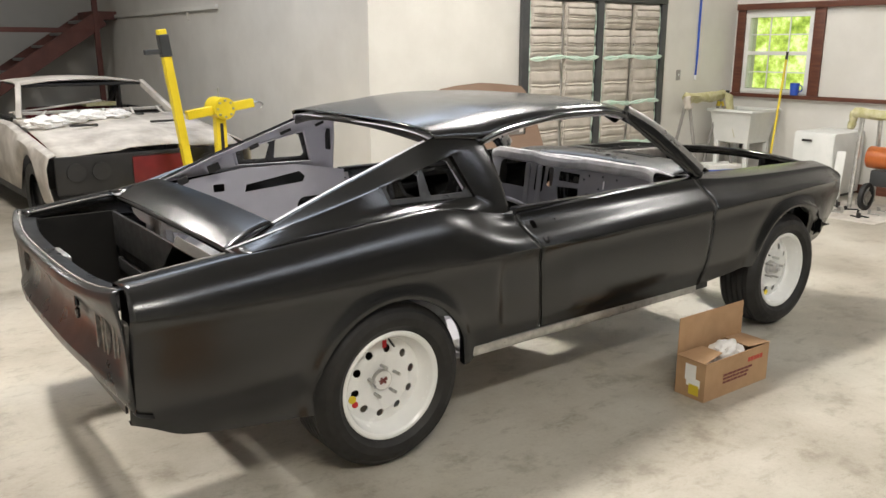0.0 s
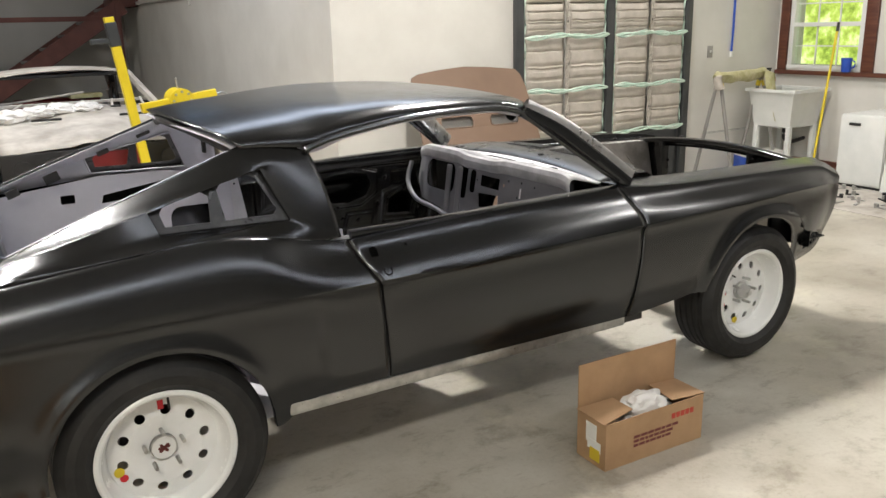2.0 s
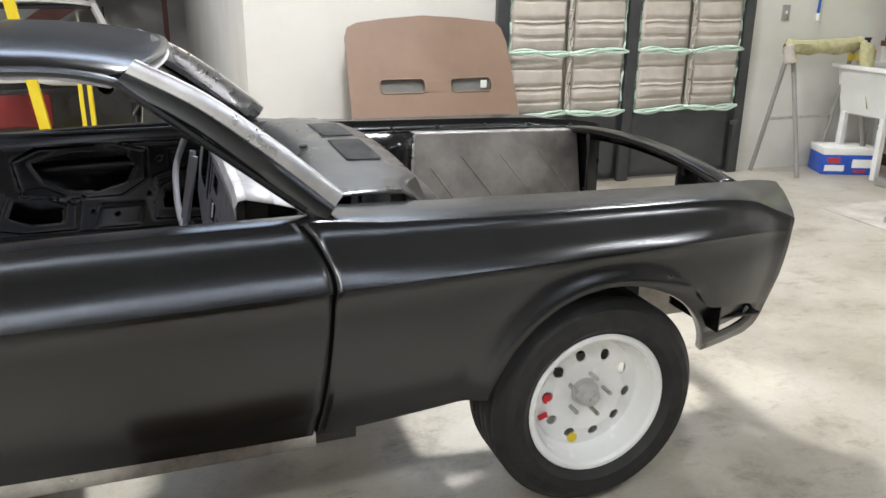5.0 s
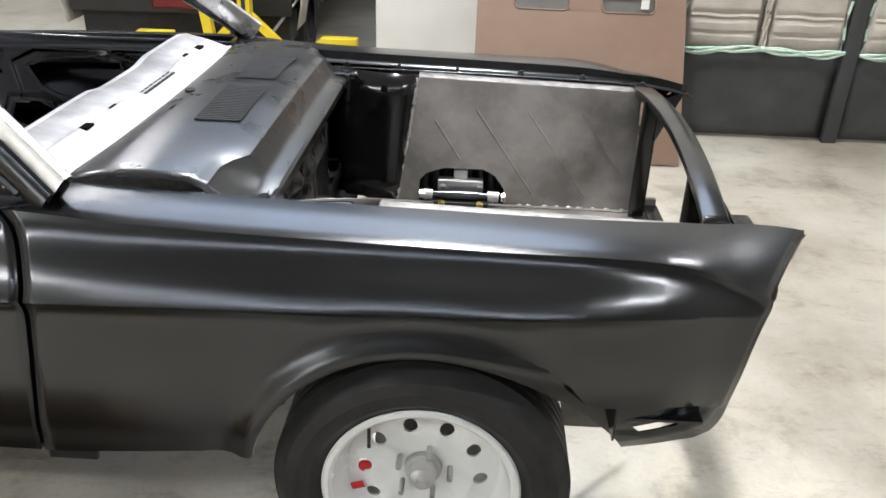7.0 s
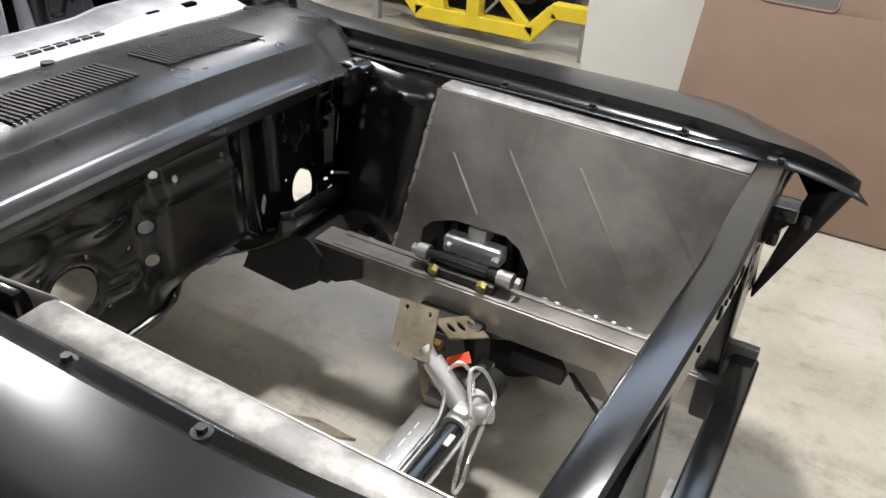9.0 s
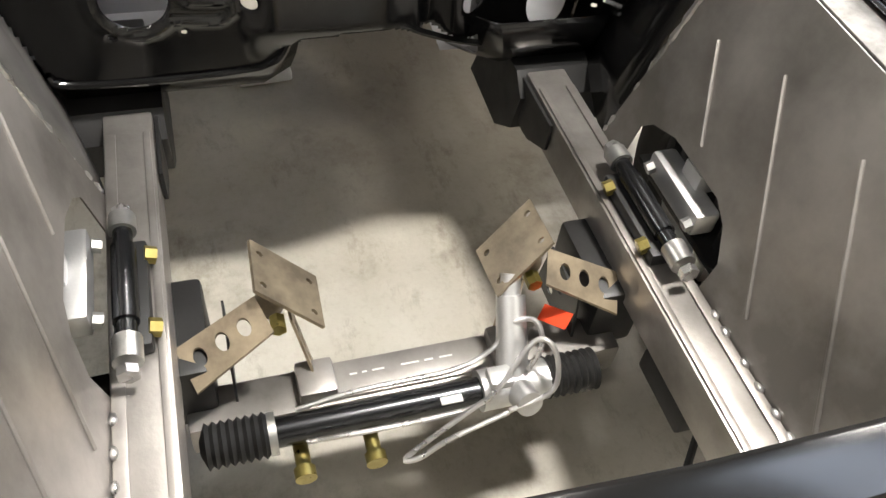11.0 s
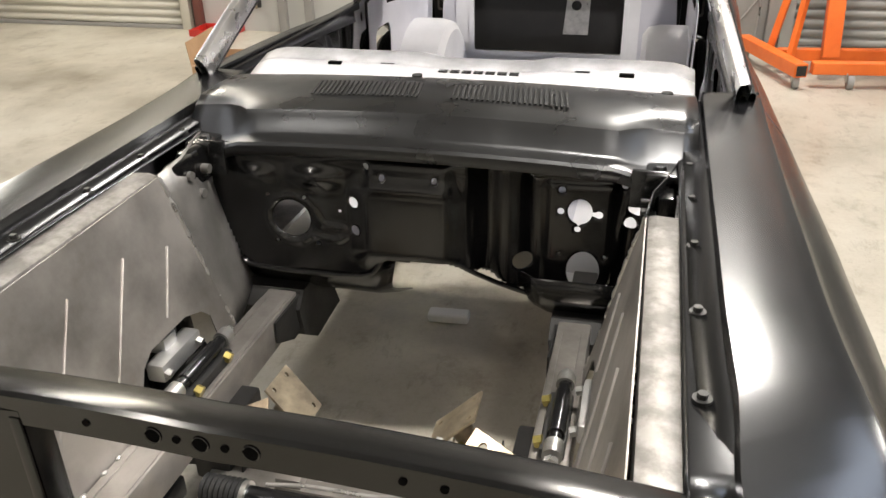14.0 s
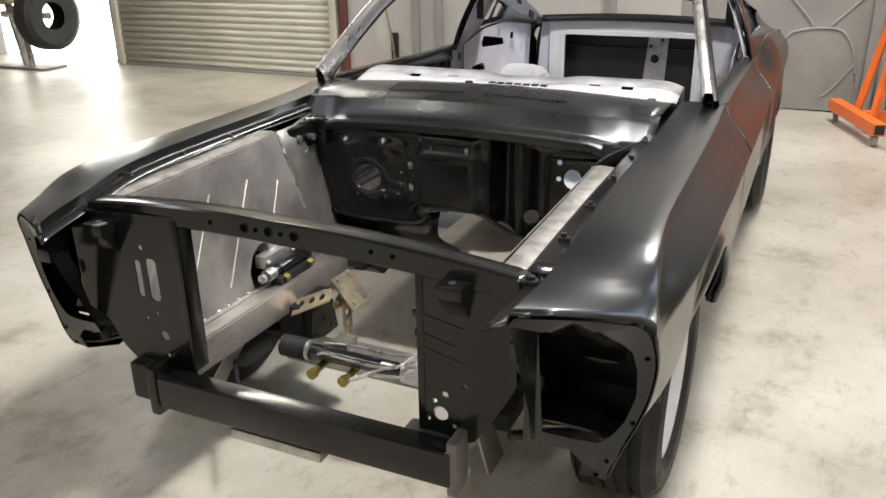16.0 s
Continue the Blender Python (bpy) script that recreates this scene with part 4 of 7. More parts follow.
def make_wheel(front):
    w = thing("wheel", "", "")
    for key in ("label", "category"):
        if key in w:
            del w[key]
    part("tyre", tyre_bm(), "rubber", w, "black rubber tyre", sharp=25)
    part("rim", rim_bm(), "white", w, "white enamelled steel rim with ten round holes", sharp=28)
    hub = cyl((0, 0.03, 0), (0, -0.034, 0), 0.042, n=24)
    if front:
        cyl((0, -0.034, 0), (0, -0.066, 0), 0.034, 0.029, n=24, bm=hub)
        cyl((0, -0.066, 0), (0, -0.072, 0), 0.029, 0.018, n=24, bm=hub)
        cyl((0, -0.072, 0), (0, -0.084, 0), 0.013, n=12, bm=hub)
    part("hub", hub, "alu" if front else "zinc", w)
    if not front:
        part("hub_cap_badge", cyl((0, -0.0335, 0), (0, -0.0365, 0), 0.038, n=24), "paper", w, "pale worn centre disc with red print")
        mk = beam((-0.016, -0.0375, -0.012), (0.016, -0.0375, 0.012), 0.003, 0.010)
        beam((-0.012, -0.0375, 0.014), (0.012, -0.0375, -0.014), 0.003, 0.009, bm=mk)
        beam((-0.02, -0.0375, 0.0), (0.02, -0.0375, 0.004), 0.003, 0.007, bm=mk)
        part("badge_mark", mk, "ink", w)
    for k in range(5):
        a = radians(72 * k + 20)
        part("wheel_stud", cyl((0.062 * math.cos(a), -0.014, 0.062 * math.sin(a)), (0.062 * math.cos(a), -0.068, 0.062 * math.sin(a)), 0.0065, n=10), "zinc", w)
    tag = box(-0.006, -0.0475, 0.140, 0.012, -0.0435, 0.170, 0.001)
    if front:
        bmesh.ops.rotate(tag, verts=tag.verts, matrix=pose(0, 0, 0, 0, -51, 0).to_3x3())
    part("balance_weight", tag, "mark_red", w, "faded red paper tag")
    part("yellow_dot", cyl((-0.142, -0.0330, -0.045), (-0.142, -0.0375, -0.045), 0.016, n=16), "mark_yellow", w)
    rx, rz = (-0.068, 0.113) if front else (-0.130, -0.068)
    part("red_dot", cyl((rx, -0.0330, rz), (rx, -0.0375, rz), 0.0155 if front else 0.013, n=16), "mark_red", w)
    part("valve", cyl((0.03, -0.035, 0.165), (0.022, -0.085, 0.152), 0.004, n=8), "black", w)
    return w


for ax, y, front, spin in ((REAR_AX, -0.752, False, 0), (FRONT_AX, -0.752, True, -57), (REAR_AX, 0.752, False, 30), (FRONT_AX, 0.724, True, 160)):
    w = make_wheel(front)
    w.parent = car
    w.matrix_local = pose(ax, y, HUB_Z, 0, 0, 0 if y < 0 else 180) @ pose(0, 0, 0, 0, spin, 0)


# ---- engine bay ----
def in_yz(x, lean=0.0):
    """Places a plate drawn in (y, z) at x, leaning by that much per metre of height."""
    return lambda u, v, w: (x - w + lean * (v - 0.7), u, v)


def side_y_of(z):
    """The inner wing panel's half width by height."""
    return 0.435 + (z - 0.46) * 0.235


# firewall: passenger half, driver half set further back, and the fold between them
fw_pass = [(-0.56, 0.885), (-0.56, 0.74), (-0.50, 0.56), (-0.455, 0.535), (-0.16, 0.54), (-0.125, 0.56), (-0.09, 0.60), (0.07, 0.607), (0.135, 0.575), (0.135, 0.885)]
holes_pass = [circle(-0.345, 0.686, 0.052, 28, 0.050), circle(-0.170, 0.747, 0.0145), circle(-0.169, 0.671, 0.0135), circle(-0.211, 0.717, 0.005, 10), circle(-0.132, 0.845, 0.009, 12), circle(-0.089, 0.823, 0.008, 12), circle(0.043, 0.824, 0.0075, 12), circle(-0.405, 0.747, 0.005, 10), circle(-0.305, 0.747, 0.005, 10), circle(-0.39, 0.620, 0.005, 10), circle(-0.277, 0.621, 0.005, 10)]
fw_drv = [(0.185, 0.885), (0.185, 0.545), (0.225, 0.52), (0.30, 0.50), (0.40, 0.475), (0.47, 0.48), (0.55, 0.56), (0.57, 0.70), (0.57, 0.885)]
holes_drv = [circle(0.236, 0.852, 0.0145), circle(0.249, 0.593, 0.024, 24), circle(0.386, 0.737, 0.030, 24, 0.033), circle(0.339, 0.735, 0.0085, 12), circle(0.432, 0.732, 0.0095, 12), circle(0.382, 0.690, 0.008, 12), circle(0.340, 0.790, 0.009, 12), circle(0.401, 0.577, 0.041, 28, 0.054), circle(0.517, 0.756, 0.018, 18), circle(0.507, 0.715, 0.015, 18), circle(0.530, 0.790, 0.010, 12), circle(0.488, 0.808, 0.008, 12), circle(0.340, 0.622, 0.005, 10), circle(0.452, 0.622, 0.005, 10), circle(0.530, 0.57, 0.006, 10), circle(0.512, 0.555, 0.006, 10)]


def inside(poly, a, b):
    hit = False
    for (x0, y0), (x1, y1) in zip(poly, poly[1:] + poly[:1]):
        if (y0 > b) != (y1 > b) and a < (x1 - x0) * (b - y0) / (y1 - y0) + x0:
            hit = not hit
    return hit


def ease(v, a, b):
    t = max(0.0, min(1.0, (v - a) / (b - a)))
    return t * t * (3 - 2 * t)


def pad(y, z, y0, y1, z0, z1, e):
    """A pressed field with soft edges, 0 outside and 1 inside."""
    return ease(y, y0 - e, y0 + e) * (1 - ease(y, y1 - e, y1 + e)) * ease(z, z0 - e, z0 + e) * (1 - ease(z, z1 - e, z1 + e))


def bead(y, z, pts, r):
    """A raised bead along a line."""
    best = 9.0
    for (a, b), (c, d) in zip(pts, pts[1:]):
        t = max(0.0, min(1.0, ((y - a) * (c - a) + (z - b) * (d - b)) / ((c - a) ** 2 + (d - b) ** 2)))
        best = min(best, math.hypot(y - a - t * (c - a), z - b - t * (d - b)))
    return math.exp(-(best / r) ** 2)


heater_ring = [(-0.345 + 0.066 * math.cos(radians(a)), 0.684 + 0.065 * math.sin(radians(a))) for a in range(35, 321, 15)] + [(-0.275, 0.640), (-0.215, 0.636), (-0.195, 0.650), (-0.20, 0.672), (-0.26, 0.676), (-0.283, 0.715)]
brace_edge = [(0.30, 0.52), (0.295, 0.79), (0.315, 0.815), (0.455, 0.81), (0.475, 0.79), (0.465, 0.56), (0.43, 0.50), (0.34, 0.495), (0.30, 0.52)]


def firewall_x(y, z):
    x = 2.362 - 0.03 * (z - 0.7)
    x += 0.026 * pad(y, z, -0.16, 0.09, 0.59, 0.80, 0.036) + 0.016 * pad(y, z, -0.13, 0.08, 0.785, 0.85, 0.016)
    x += 0.022 * math.exp(-(((y + 0.43) / 0.05) ** 2 + ((z - 0.80) / 0.03) ** 2)) + 0.028 * math.exp(-(((y + 0.27) / 0.06) ** 2 + ((z - 0.81) / 0.032) ** 2))
    x += 0.008 * bead(y, z, heater_ring, 0.007)
    # the fold to the driver's half, set further back
    x -= 0.065 * ease(y, 0.115, 0.165) - 0.012 * math.exp(-((y - 0.205) / 0.03) ** 2)
    x -= 0.018 * pad(y, z, 0.255, 0.52, 0.46, 0.83, 0.02)
    x += 0.012 * pad(y, z, 0.305, 0.465, 0.50, 0.805, 0.010) + 0.004 * bead(y, z, brace_edge, 0.006)
    x += 0.008 * bead(y, z, [(0.475, 0.60), (0.485, 0.70), (0.505, 0.79), (0.545, 0.82)], 0.010) + 0.008 * bead(y, z, [(0.525, 0.60), (0.535, 0.70), (0.55, 0.76)], 0.009)
    x += 0.006 * bead(y, z, [(-0.54, 0.855), (0.56, 0.855)], 0.012)
    return x


def firewall_mesh():
    outline = fw_pass[:8] + [(0.135, 0.575)] + [(0.185, 0.545)] + fw_drv[2:]
    step = 0.006
    ys = np.arange(-0.564, 0.576, step)
    zs = np.arange(0.474, 0.887, step)
    holes = holes_pass + holes_drv
    rounds = []
    for h in holes:
        cy, cz = sum(a for a, b in h) / len(h), sum(b for a, b in h) / len(h)
        rounds.append((cy, cz, max(a for a, b in h) - cy, max(b for a, b in h) - cz))
    bm = bmesh.new()
    vs = {}
    for i in range(len(ys) - 1):
        for j in range(len(zs) - 1):
            a, b = ys[i] + step / 2, zs[j] + step / 2
            if not inside(outline, a, b) or any(((a - cy) / ry) ** 2 + ((b - cz) / rz) ** 2 < 1 for cy, cz, ry, rz in rounds):
                continue
            quad = []
            for di, dj in ((0, 0), (1, 0), (1, 1), (0, 1)):
                k = (i + di, j + dj)
                if k not in vs:
                    vs[k] = bm.verts.new((0, ys[k[0]], zs[k[1]]))
                quad.append(vs[k])
            bm.faces.new(quad)
    for v in bm.verts:
        if v.is_boundary:
            for cy, cz, ry, rz in rounds:
                q = math.hypot((v.co.y - cy) / ry, (v.co.z - cz) / rz)
                if q < 1 + 1.1 * step / min(ry, rz):
                    v.co.y, v.co.z = cy + (v.co.y - cy) / q, cz + (v.co.z - cz) / q
    for v in bm.verts:
        v.co.x = firewall_x(v.co.y, v.co.z)
    return bm


firewall = part("firewall", firewall_mesh(), "gloss", car, "glossy black pressed firewall with holes", sharp=60, solid=0.002)
part("lower_flange", tube(spline([(2.366, -0.50, 0.56), (2.367, -0.455, 0.536), (2.37, -0.16, 0.54), (2.37, -0.09, 0.60), (2.37, 0.07, 0.608), (2.355, 0.135, 0.575), (2.315, 0.225, 0.52), (2.305, 0.40, 0.477), (2.30, 0.47, 0.482)], 4), 0.007, 8), "gloss", firewall)

# toe boards and tunnel sides behind the firewall
for s, y0, y1 in ((-1, 0.09, 0.54), (1, 0.26, 0.54)):
    rows = []
    for x, z, e in ((2.350, 0.575, 0.0), (2.350, 0.530, 0.01), (2.335, 0.490, 0.02), (2.300, 0.455, 0.03), (2.240, 0.415, 0.04), (2.05, 0.31, 0.05)):
        rows.append([(x - 0.03, s * (y0 + e - 0.01), z), (x, s * (y0 + e + 0.03), z), (x, s * (y1 - e - 0.03), z), (x - 0.03, s * (y1 - e + 0.01), z)])
    part("toe_board", grid(rows), "gloss", car, solid=0.004)
for s in (-1, 1):
    part("toe_pan", grid([[(2.05, s * 0.28, 0.31), (2.05, s * 0.70, 0.31)], [(1.795, s * 0.30, 0.30), (1.795, s * 0.72, 0.30)]]), "silver", car, solid=0.004)
    part("floor_pan", grid([[(1.79, s * 0.30, 0.30), (1.79, s * 0.72, 0.30)], [(0.30, s * 0.30, 0.30), (0.30, s * 0.72, 0.30)]]), "silver", car, solid=0.004)

# cover added to keep cabin light off the floor behind the firewall
part("tunnel", grid([[(1.40 - 1.05 * k, y, z) for y, z in ((-0.30, 0.298), (-0.20, 0.32), (-0.13, 0.42), (0, 0.45), (0.13, 0.42), (0.20, 0.32), (0.30, 0.298))] for k in (0, 1)]), "grey", car, "grey primed cover added to shade the floor below", solid=0.004)

# cowl
cowl_prof = [(1.935, 0.962), (1.96, 0.976), (2.03, 0.989), (2.12, 0.992), (2.22, 0.987), (2.28, 0.977), (2.298, 0.969), (2.305, 0.957), (2.322, 0.918), (2.332, 0.910), (2.365, 0.905), (2.372, 0.898), (2.370, 0.872)]


def cowl_mesh():
    rows = []
    for j in range(37):
        s = -1 + 2 * j / 36
        row = []
        for k, (x, z) in enumerate(cowl_prof):
            bow = 0.055 * (1 - s * s) if k < 3 else 0.03 * (1 - s * s)
            xx = x + (bow if k < 2 else bow * 0.6)
            step = 1.0 if abs(s) < 0.745 else max(0.0, 1 - (abs(s) - 0.745) / 0.05)
            zz = z - 0.030 * s * s
            if k in (5, 6, 7) and step < 1:
                xx -= 0.045 * (1 - step)
            if k >= 8 and step < 1:
                zz -= 0.012 * (1 - step)
            row.append((xx, s * 0.64, zz))
        rows.append(row)
    return grid(rows)


cowl = part("cowl_panel", cowl_mesh(), "cowlcoat", car, solid=0.003)
# thin black bars laid on the cowl take the place of shaded slots
for y0, y1 in ((-0.325, -0.035), (0.04, 0.335)):
    n = 23
    for k in range(n):
        y = y0 + (y1 - y0) * (k + 0.5) / n
        zc = 0.9905 + 0.0045 - 0.030 * (y / 0.64) ** 2
        b = beam((2.135, y - 0.004, zc - 0.0002), (2.245, y + 0.010, zc - 0.0047), 0.0062, 0.003, bevel=0.0)
        part("vent_slot", b, "black", cowl)
for x, y, z, r in ((2.045, -0.086, 0.9895, 0.014), (2.00, 0.568, 0.9605, 0.015), (2.30, -0.30, 0.962, 0.011), (2.30, 0.28, 0.962, 0.011)):
    part("cowl_hole", cyl((x, y, z - 0.006), (x, y, z + 0.0018), r, n=18), "black", cowl)
# rough clips and folds where cowl meets wing
for s in (-1, 1):
    b = box(2.30, 0.53, 0.868, 2.40, 0.60, 0.888, 0.008)
    cyl((2.36, 0.56, 0.878), (2.36, 0.56, 0.896), 0.02, 0.012, 14, b)
    box(2.37, 0.50, 0.80, 2.385, 0.58, 0.89, 0.004, bm=b)
    if s < 0:
        flip(b)
    part("cowl_bracket", b, "ecoat", car)


# inner wing panels
def wing_inner():
    def place(u, v, w):
        return (u, -(side_y_of(v) + w), v)
    outer = [(2.555, 0.455), (2.62, 0.885), (3.385, 0.862), (3.385, 0.455), (2.935, 0.455), (2.935, 0.52), (2.90, 0.565), (2.86, 0.585), (2.72, 0.585), (2.66, 0.565), (2.635, 0.54), (2.635, 0.455)]
    bm = plate(outer, [], 0.003, place)
    return bm


for k, ob in enumerate(for_sides("inner_wing_panel", wing_inner, "bare", label="bare ground steel inner wing panel with slanted ribs")):
    sg = -1 if k == 0 else 1
    for a, b in (((2.683, 0.745), (2.775, 0.615)), ((2.826, 0.785), (3.032, 0.510)), ((3.003, 0.788), (3.218, 0.506)), ((3.189, 0.790), (3.345, 0.59))):
        p = [(a[0] + (b[0] - a[0]) * f, sg * (side_y_of(a[1] + (b[1] - a[1]) * f) - 0.0005), a[1] + (b[1] - a[1]) * f) for f in (0, 0.02, 0.25, 0.5, 0.75, 0.98, 1)]
        part("rib", tube(p, 0.0042, 8), "bare", ob)
    lip = [(2.62 + 0.765 * f, sg * 0.537, 0.888 - 0.022 * f) for f in np.linspace(0, 1, 12)]
    rows = [[(x, y, z - 0.012) for x, y, z in lip], [(x, y + sg * 0.004, z - 0.002) for x, y, z in lip], [(x, y + sg * 0.02, z + 0.002) for x, y, z in lip], [(x, y + sg * 0.09, z - 0.002) for x, y, z in lip]]
    part("top_flange", grid(rows), "ground", ob, "bright weld-ground steel flange", solid=0.003)
    seam = [(2.62, sg * 0.538, 0.885), (2.607, sg * 0.515, 0.80), (2.592, sg * 0.49, 0.69), (2.572, sg * 0.465, 0.56), (2.558, sg * 0.44, 0.47)]
    run = spline(seam, 9)
    wob = random.Random(5 + k)
    part("weld_seam", grid([[q + Vector((r * math.cos(a), r * math.sin(a), 0)) for a in np.linspace(0, 2 * math.pi, 8)] for q, r in ((q, wob.uniform(0.003, 0.0085)) for q in run)]), "bright", ob)
    for f in np.linspace(0.06, 0.96, 15):
        x = 2.66 + 0.72 * f + wob.uniform(-0.012, 0.012)
        if 2.63 < x < 2.945:
            continue
        b = bmesh.new()
        bmesh.ops.create_icosphere(b, subdivisions=1, radius=0.0085)
        for v in b.verts:
            v.co = Vector((x + v.co.x * wob.uniform(0.9, 1.7), sg * (side_y_of(0.462) - 0.003) + v.co.y * 0.8, 0.470 + v.co.z * wob.uniform(0.5, 0.9)))
        part("weld_bead", b, "bright", ob, sharp=80)

# black inner quarters beside the firewall
def apron_rear():
    rows = []
    for k in range(7):
        z = 0.46 + 0.43 * k / 6
        rows.append([(2.30, -(side_y_of(z) + 0.07), z), (2.40, -(side_y_of(z) + 0.045), z), (2.50, -(side_y_of(z) + 0.014), z), (2.557 + 0.065 * k / 6, -(side_y_of(z) + 0.002), z)])
    bm = grid(rows)
    box(2.38, -0.60, 0.80, 2.46, -0.56, 0.86, 0.006, bm=bm)
    for x, z in ((2.42, 0.83), (2.50, 0.84), (2.54, 0.80), (2.46, 0.78)):
        cyl((x, -0.545, z), (x, -0.525, z), 0.012, n=12, bm=bm)
    return bm


part("rear_apron", apron_rear(), "dullsteel", car, "dull bare steel gusset beside the firewall", solid=0.003)
part("rear_apron", flip(apron_rear()), "gloss", car, solid=0.003)
part("apron_top", merge(box(2.33, -0.585, 0.79, 2.47, -0.545, 0.885, 0.012), box(2.46, -0.565, 0.82, 2.56, -0.535, 0.885, 0.01)), "gloss", car)


def fender_rail():
    """The black bolted flange along the wing's inner edge."""
    rows = []
    for f in np.linspace(0, 1, 24):
        x = 2.20 + 1.17 * f
        z = 0.893 - 0.008 * f - 0.034 * max(0, f - 0.55) ** 1.3
        rows.append([(x, -0.598, z), (x, -0.605, z + 0.002), (x, -0.655, z + 0.003), (x, -0.657, z + 0.012 - 0.016 * max(0, f - 0.7) / 0.3)])
    return grid(rows)


for k, ob in enumerate(for_sides("wing_bolt_flange", fender_rail, "ecoat", solid=0.002)):
    sg = -1 if k == 0 else 1
    for x, z in ((3.40, 0.868), (3.19, 0.884), (2.975, 0.890), (2.75, 0.893), (2.545, 0.895), (2.36, 0.896)):
        b = cyl((x, sg * 0.622, z - 0.004), (x, sg * 0.622, z + 0.003), 0.0135, n=16)
        cyl((x, sg * 0.622, z + 0.003), (x, sg * 0.622, z + 0.011), 0.0075, n=6, bm=b)
        part("bolt", b, "ecoatdull", ob)


# frame rails, cross-shafts and arms
def rail_bm():
    bm = box(2.36, -0.437, 0.375, 3.40, -0.355, 0.466, 0.006)
    box(2.42, -0.372, 0.466, 3.39, -0.360, 0.4705, 0.002, bm=bm)
    box(2.42, -0.434, 0.466, 3.39, -0.416, 0.4705, 0.002, bm=bm)
    return bm


for_sides("frame_rail", rail_bm, "bare", label="bare steel boxed frame rail")
for_sides("rail_web", lambda: merge(plate([(2.36, 0.46), (2.36, 0.36), (2.44, 0.36), (2.52, 0.40), (2.52, 0.46)], [], 0.006, lambda u, v, w: (u, -0.352 + w, v)), box(2.0, -0.43, 0.33, 2.40, -0.36, 0.42, 0.006)), "ecoatdull")


def arm_shaft():
    bm = cyl((2.665, -0.405, 0.507), (2.915, -0.405, 0.507), 0.014, n=16)
    cyl((2.715, -0.405, 0.507), (2.85, -0.405, 0.507), 0.018, n=16, bm=bm)
    return bm


def arm_body():
    bm = box(2.70, -0.49, 0.50, 2.86, -0.445, 0.545, 0.008)
    box(2.755, -0.53, 0.535, 2.805, -0.47, 0.575, 0.006, bm=bm)
    return bm


def well():
    """Black backing sheet and ledge that close the wheel well outside the cutout."""
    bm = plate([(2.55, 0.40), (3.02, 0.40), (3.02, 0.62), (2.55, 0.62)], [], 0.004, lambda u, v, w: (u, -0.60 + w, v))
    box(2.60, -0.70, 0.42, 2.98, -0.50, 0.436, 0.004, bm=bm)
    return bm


for nm, fn, mt in (("control_arm_shaft", arm_shaft, "ecoat"), ("control_arm", arm_body, "alu"), ("wheel_well_backing", well, "black"), ("shaft_pad", lambda: box(2.69, -0.425, 0.466, 2.88, -0.375, 0.492, 0.006), "black")):
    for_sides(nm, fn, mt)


# upright black slats added in front of the backing sheet
for k in range(7):
    for_sides("well_slat", lambda: box(2.64 + 0.04 * k, -0.585, 0.44, 2.66 + 0.04 * k, -0.52, 0.60, 0.006), "black")
for x in (2.718, 2.851):
    for_sides("arm_bolt", lambda: cyl((x, -0.380, 0.490), (x, -0.364, 0.484), 0.0135, n=6), "gold")
    for_sides("arm_nut", lambda: cyl((x, -0.432, 0.52), (x, -0.445, 0.525), 0.011, n=6), "zinc")
for a, b, r in ((2.655, 2.685, 0.020), (2.878, 2.916, 0.020)):
    for_sides("arm_bushing", lambda: cyl((a, -0.405, 0.507), (b, -0.405, 0.507), r, n=18), "zinc")
for a, b in ((2.925, 2.938), (2.640, 2.655)):
    for_sides("shaft_nut", lambda: cyl((a, -0.405, 0.507), (b, -0.405, 0.507), 0.0155, n=6), "bright")

# crossmember, engine mounts and steering rack
for_sides("torque_box", lambda: plate([(2.12, 0.30), (2.30, 0.285), (2.38, 0.34), (2.40, 0.43), (2.36, 0.47), (2.20, 0.47)], [], 0.25, lambda u, v, w: (u, -0.585 + w, v)), "ecoatdull")
cross = part("crossmember", merge(box(2.838, -0.36, 0.225, 2.914, 0.36, 0.295, 0.008), box(2.842, -0.19, 0.295, 2.908, 0.17, 0.302, 0.002)), "bare", car, "bare steel crossmember with chalk marks")
for y0, w_ in ((-0.105, 0.012), (-0.085, 0.008), (-0.068, 0.02), (-0.02, 0.03), (0.02, 0.014), (0.045, 0.022)):
    part("chalk_mark", box(2.868, y0, 0.302, 2.871, y0 + w_, 0.3026), "paper", cross)
for_sides("shock_tower_bracket", lambda: merge(box(2.70, -0.40, 0.26, 2.88, -0.31, 0.40, 0.01), plate([(2.72, 0.27), (2.88, 0.27), (2.86, 0.38), (2.74, 0.38)], [circle(2.80, 0.34, 0.014, 14), circle(2.77, 0.30, 0.012, 14)], 0.004, lambda u, v, w: (u, -0.285 + w, v))), "ecoatdull")


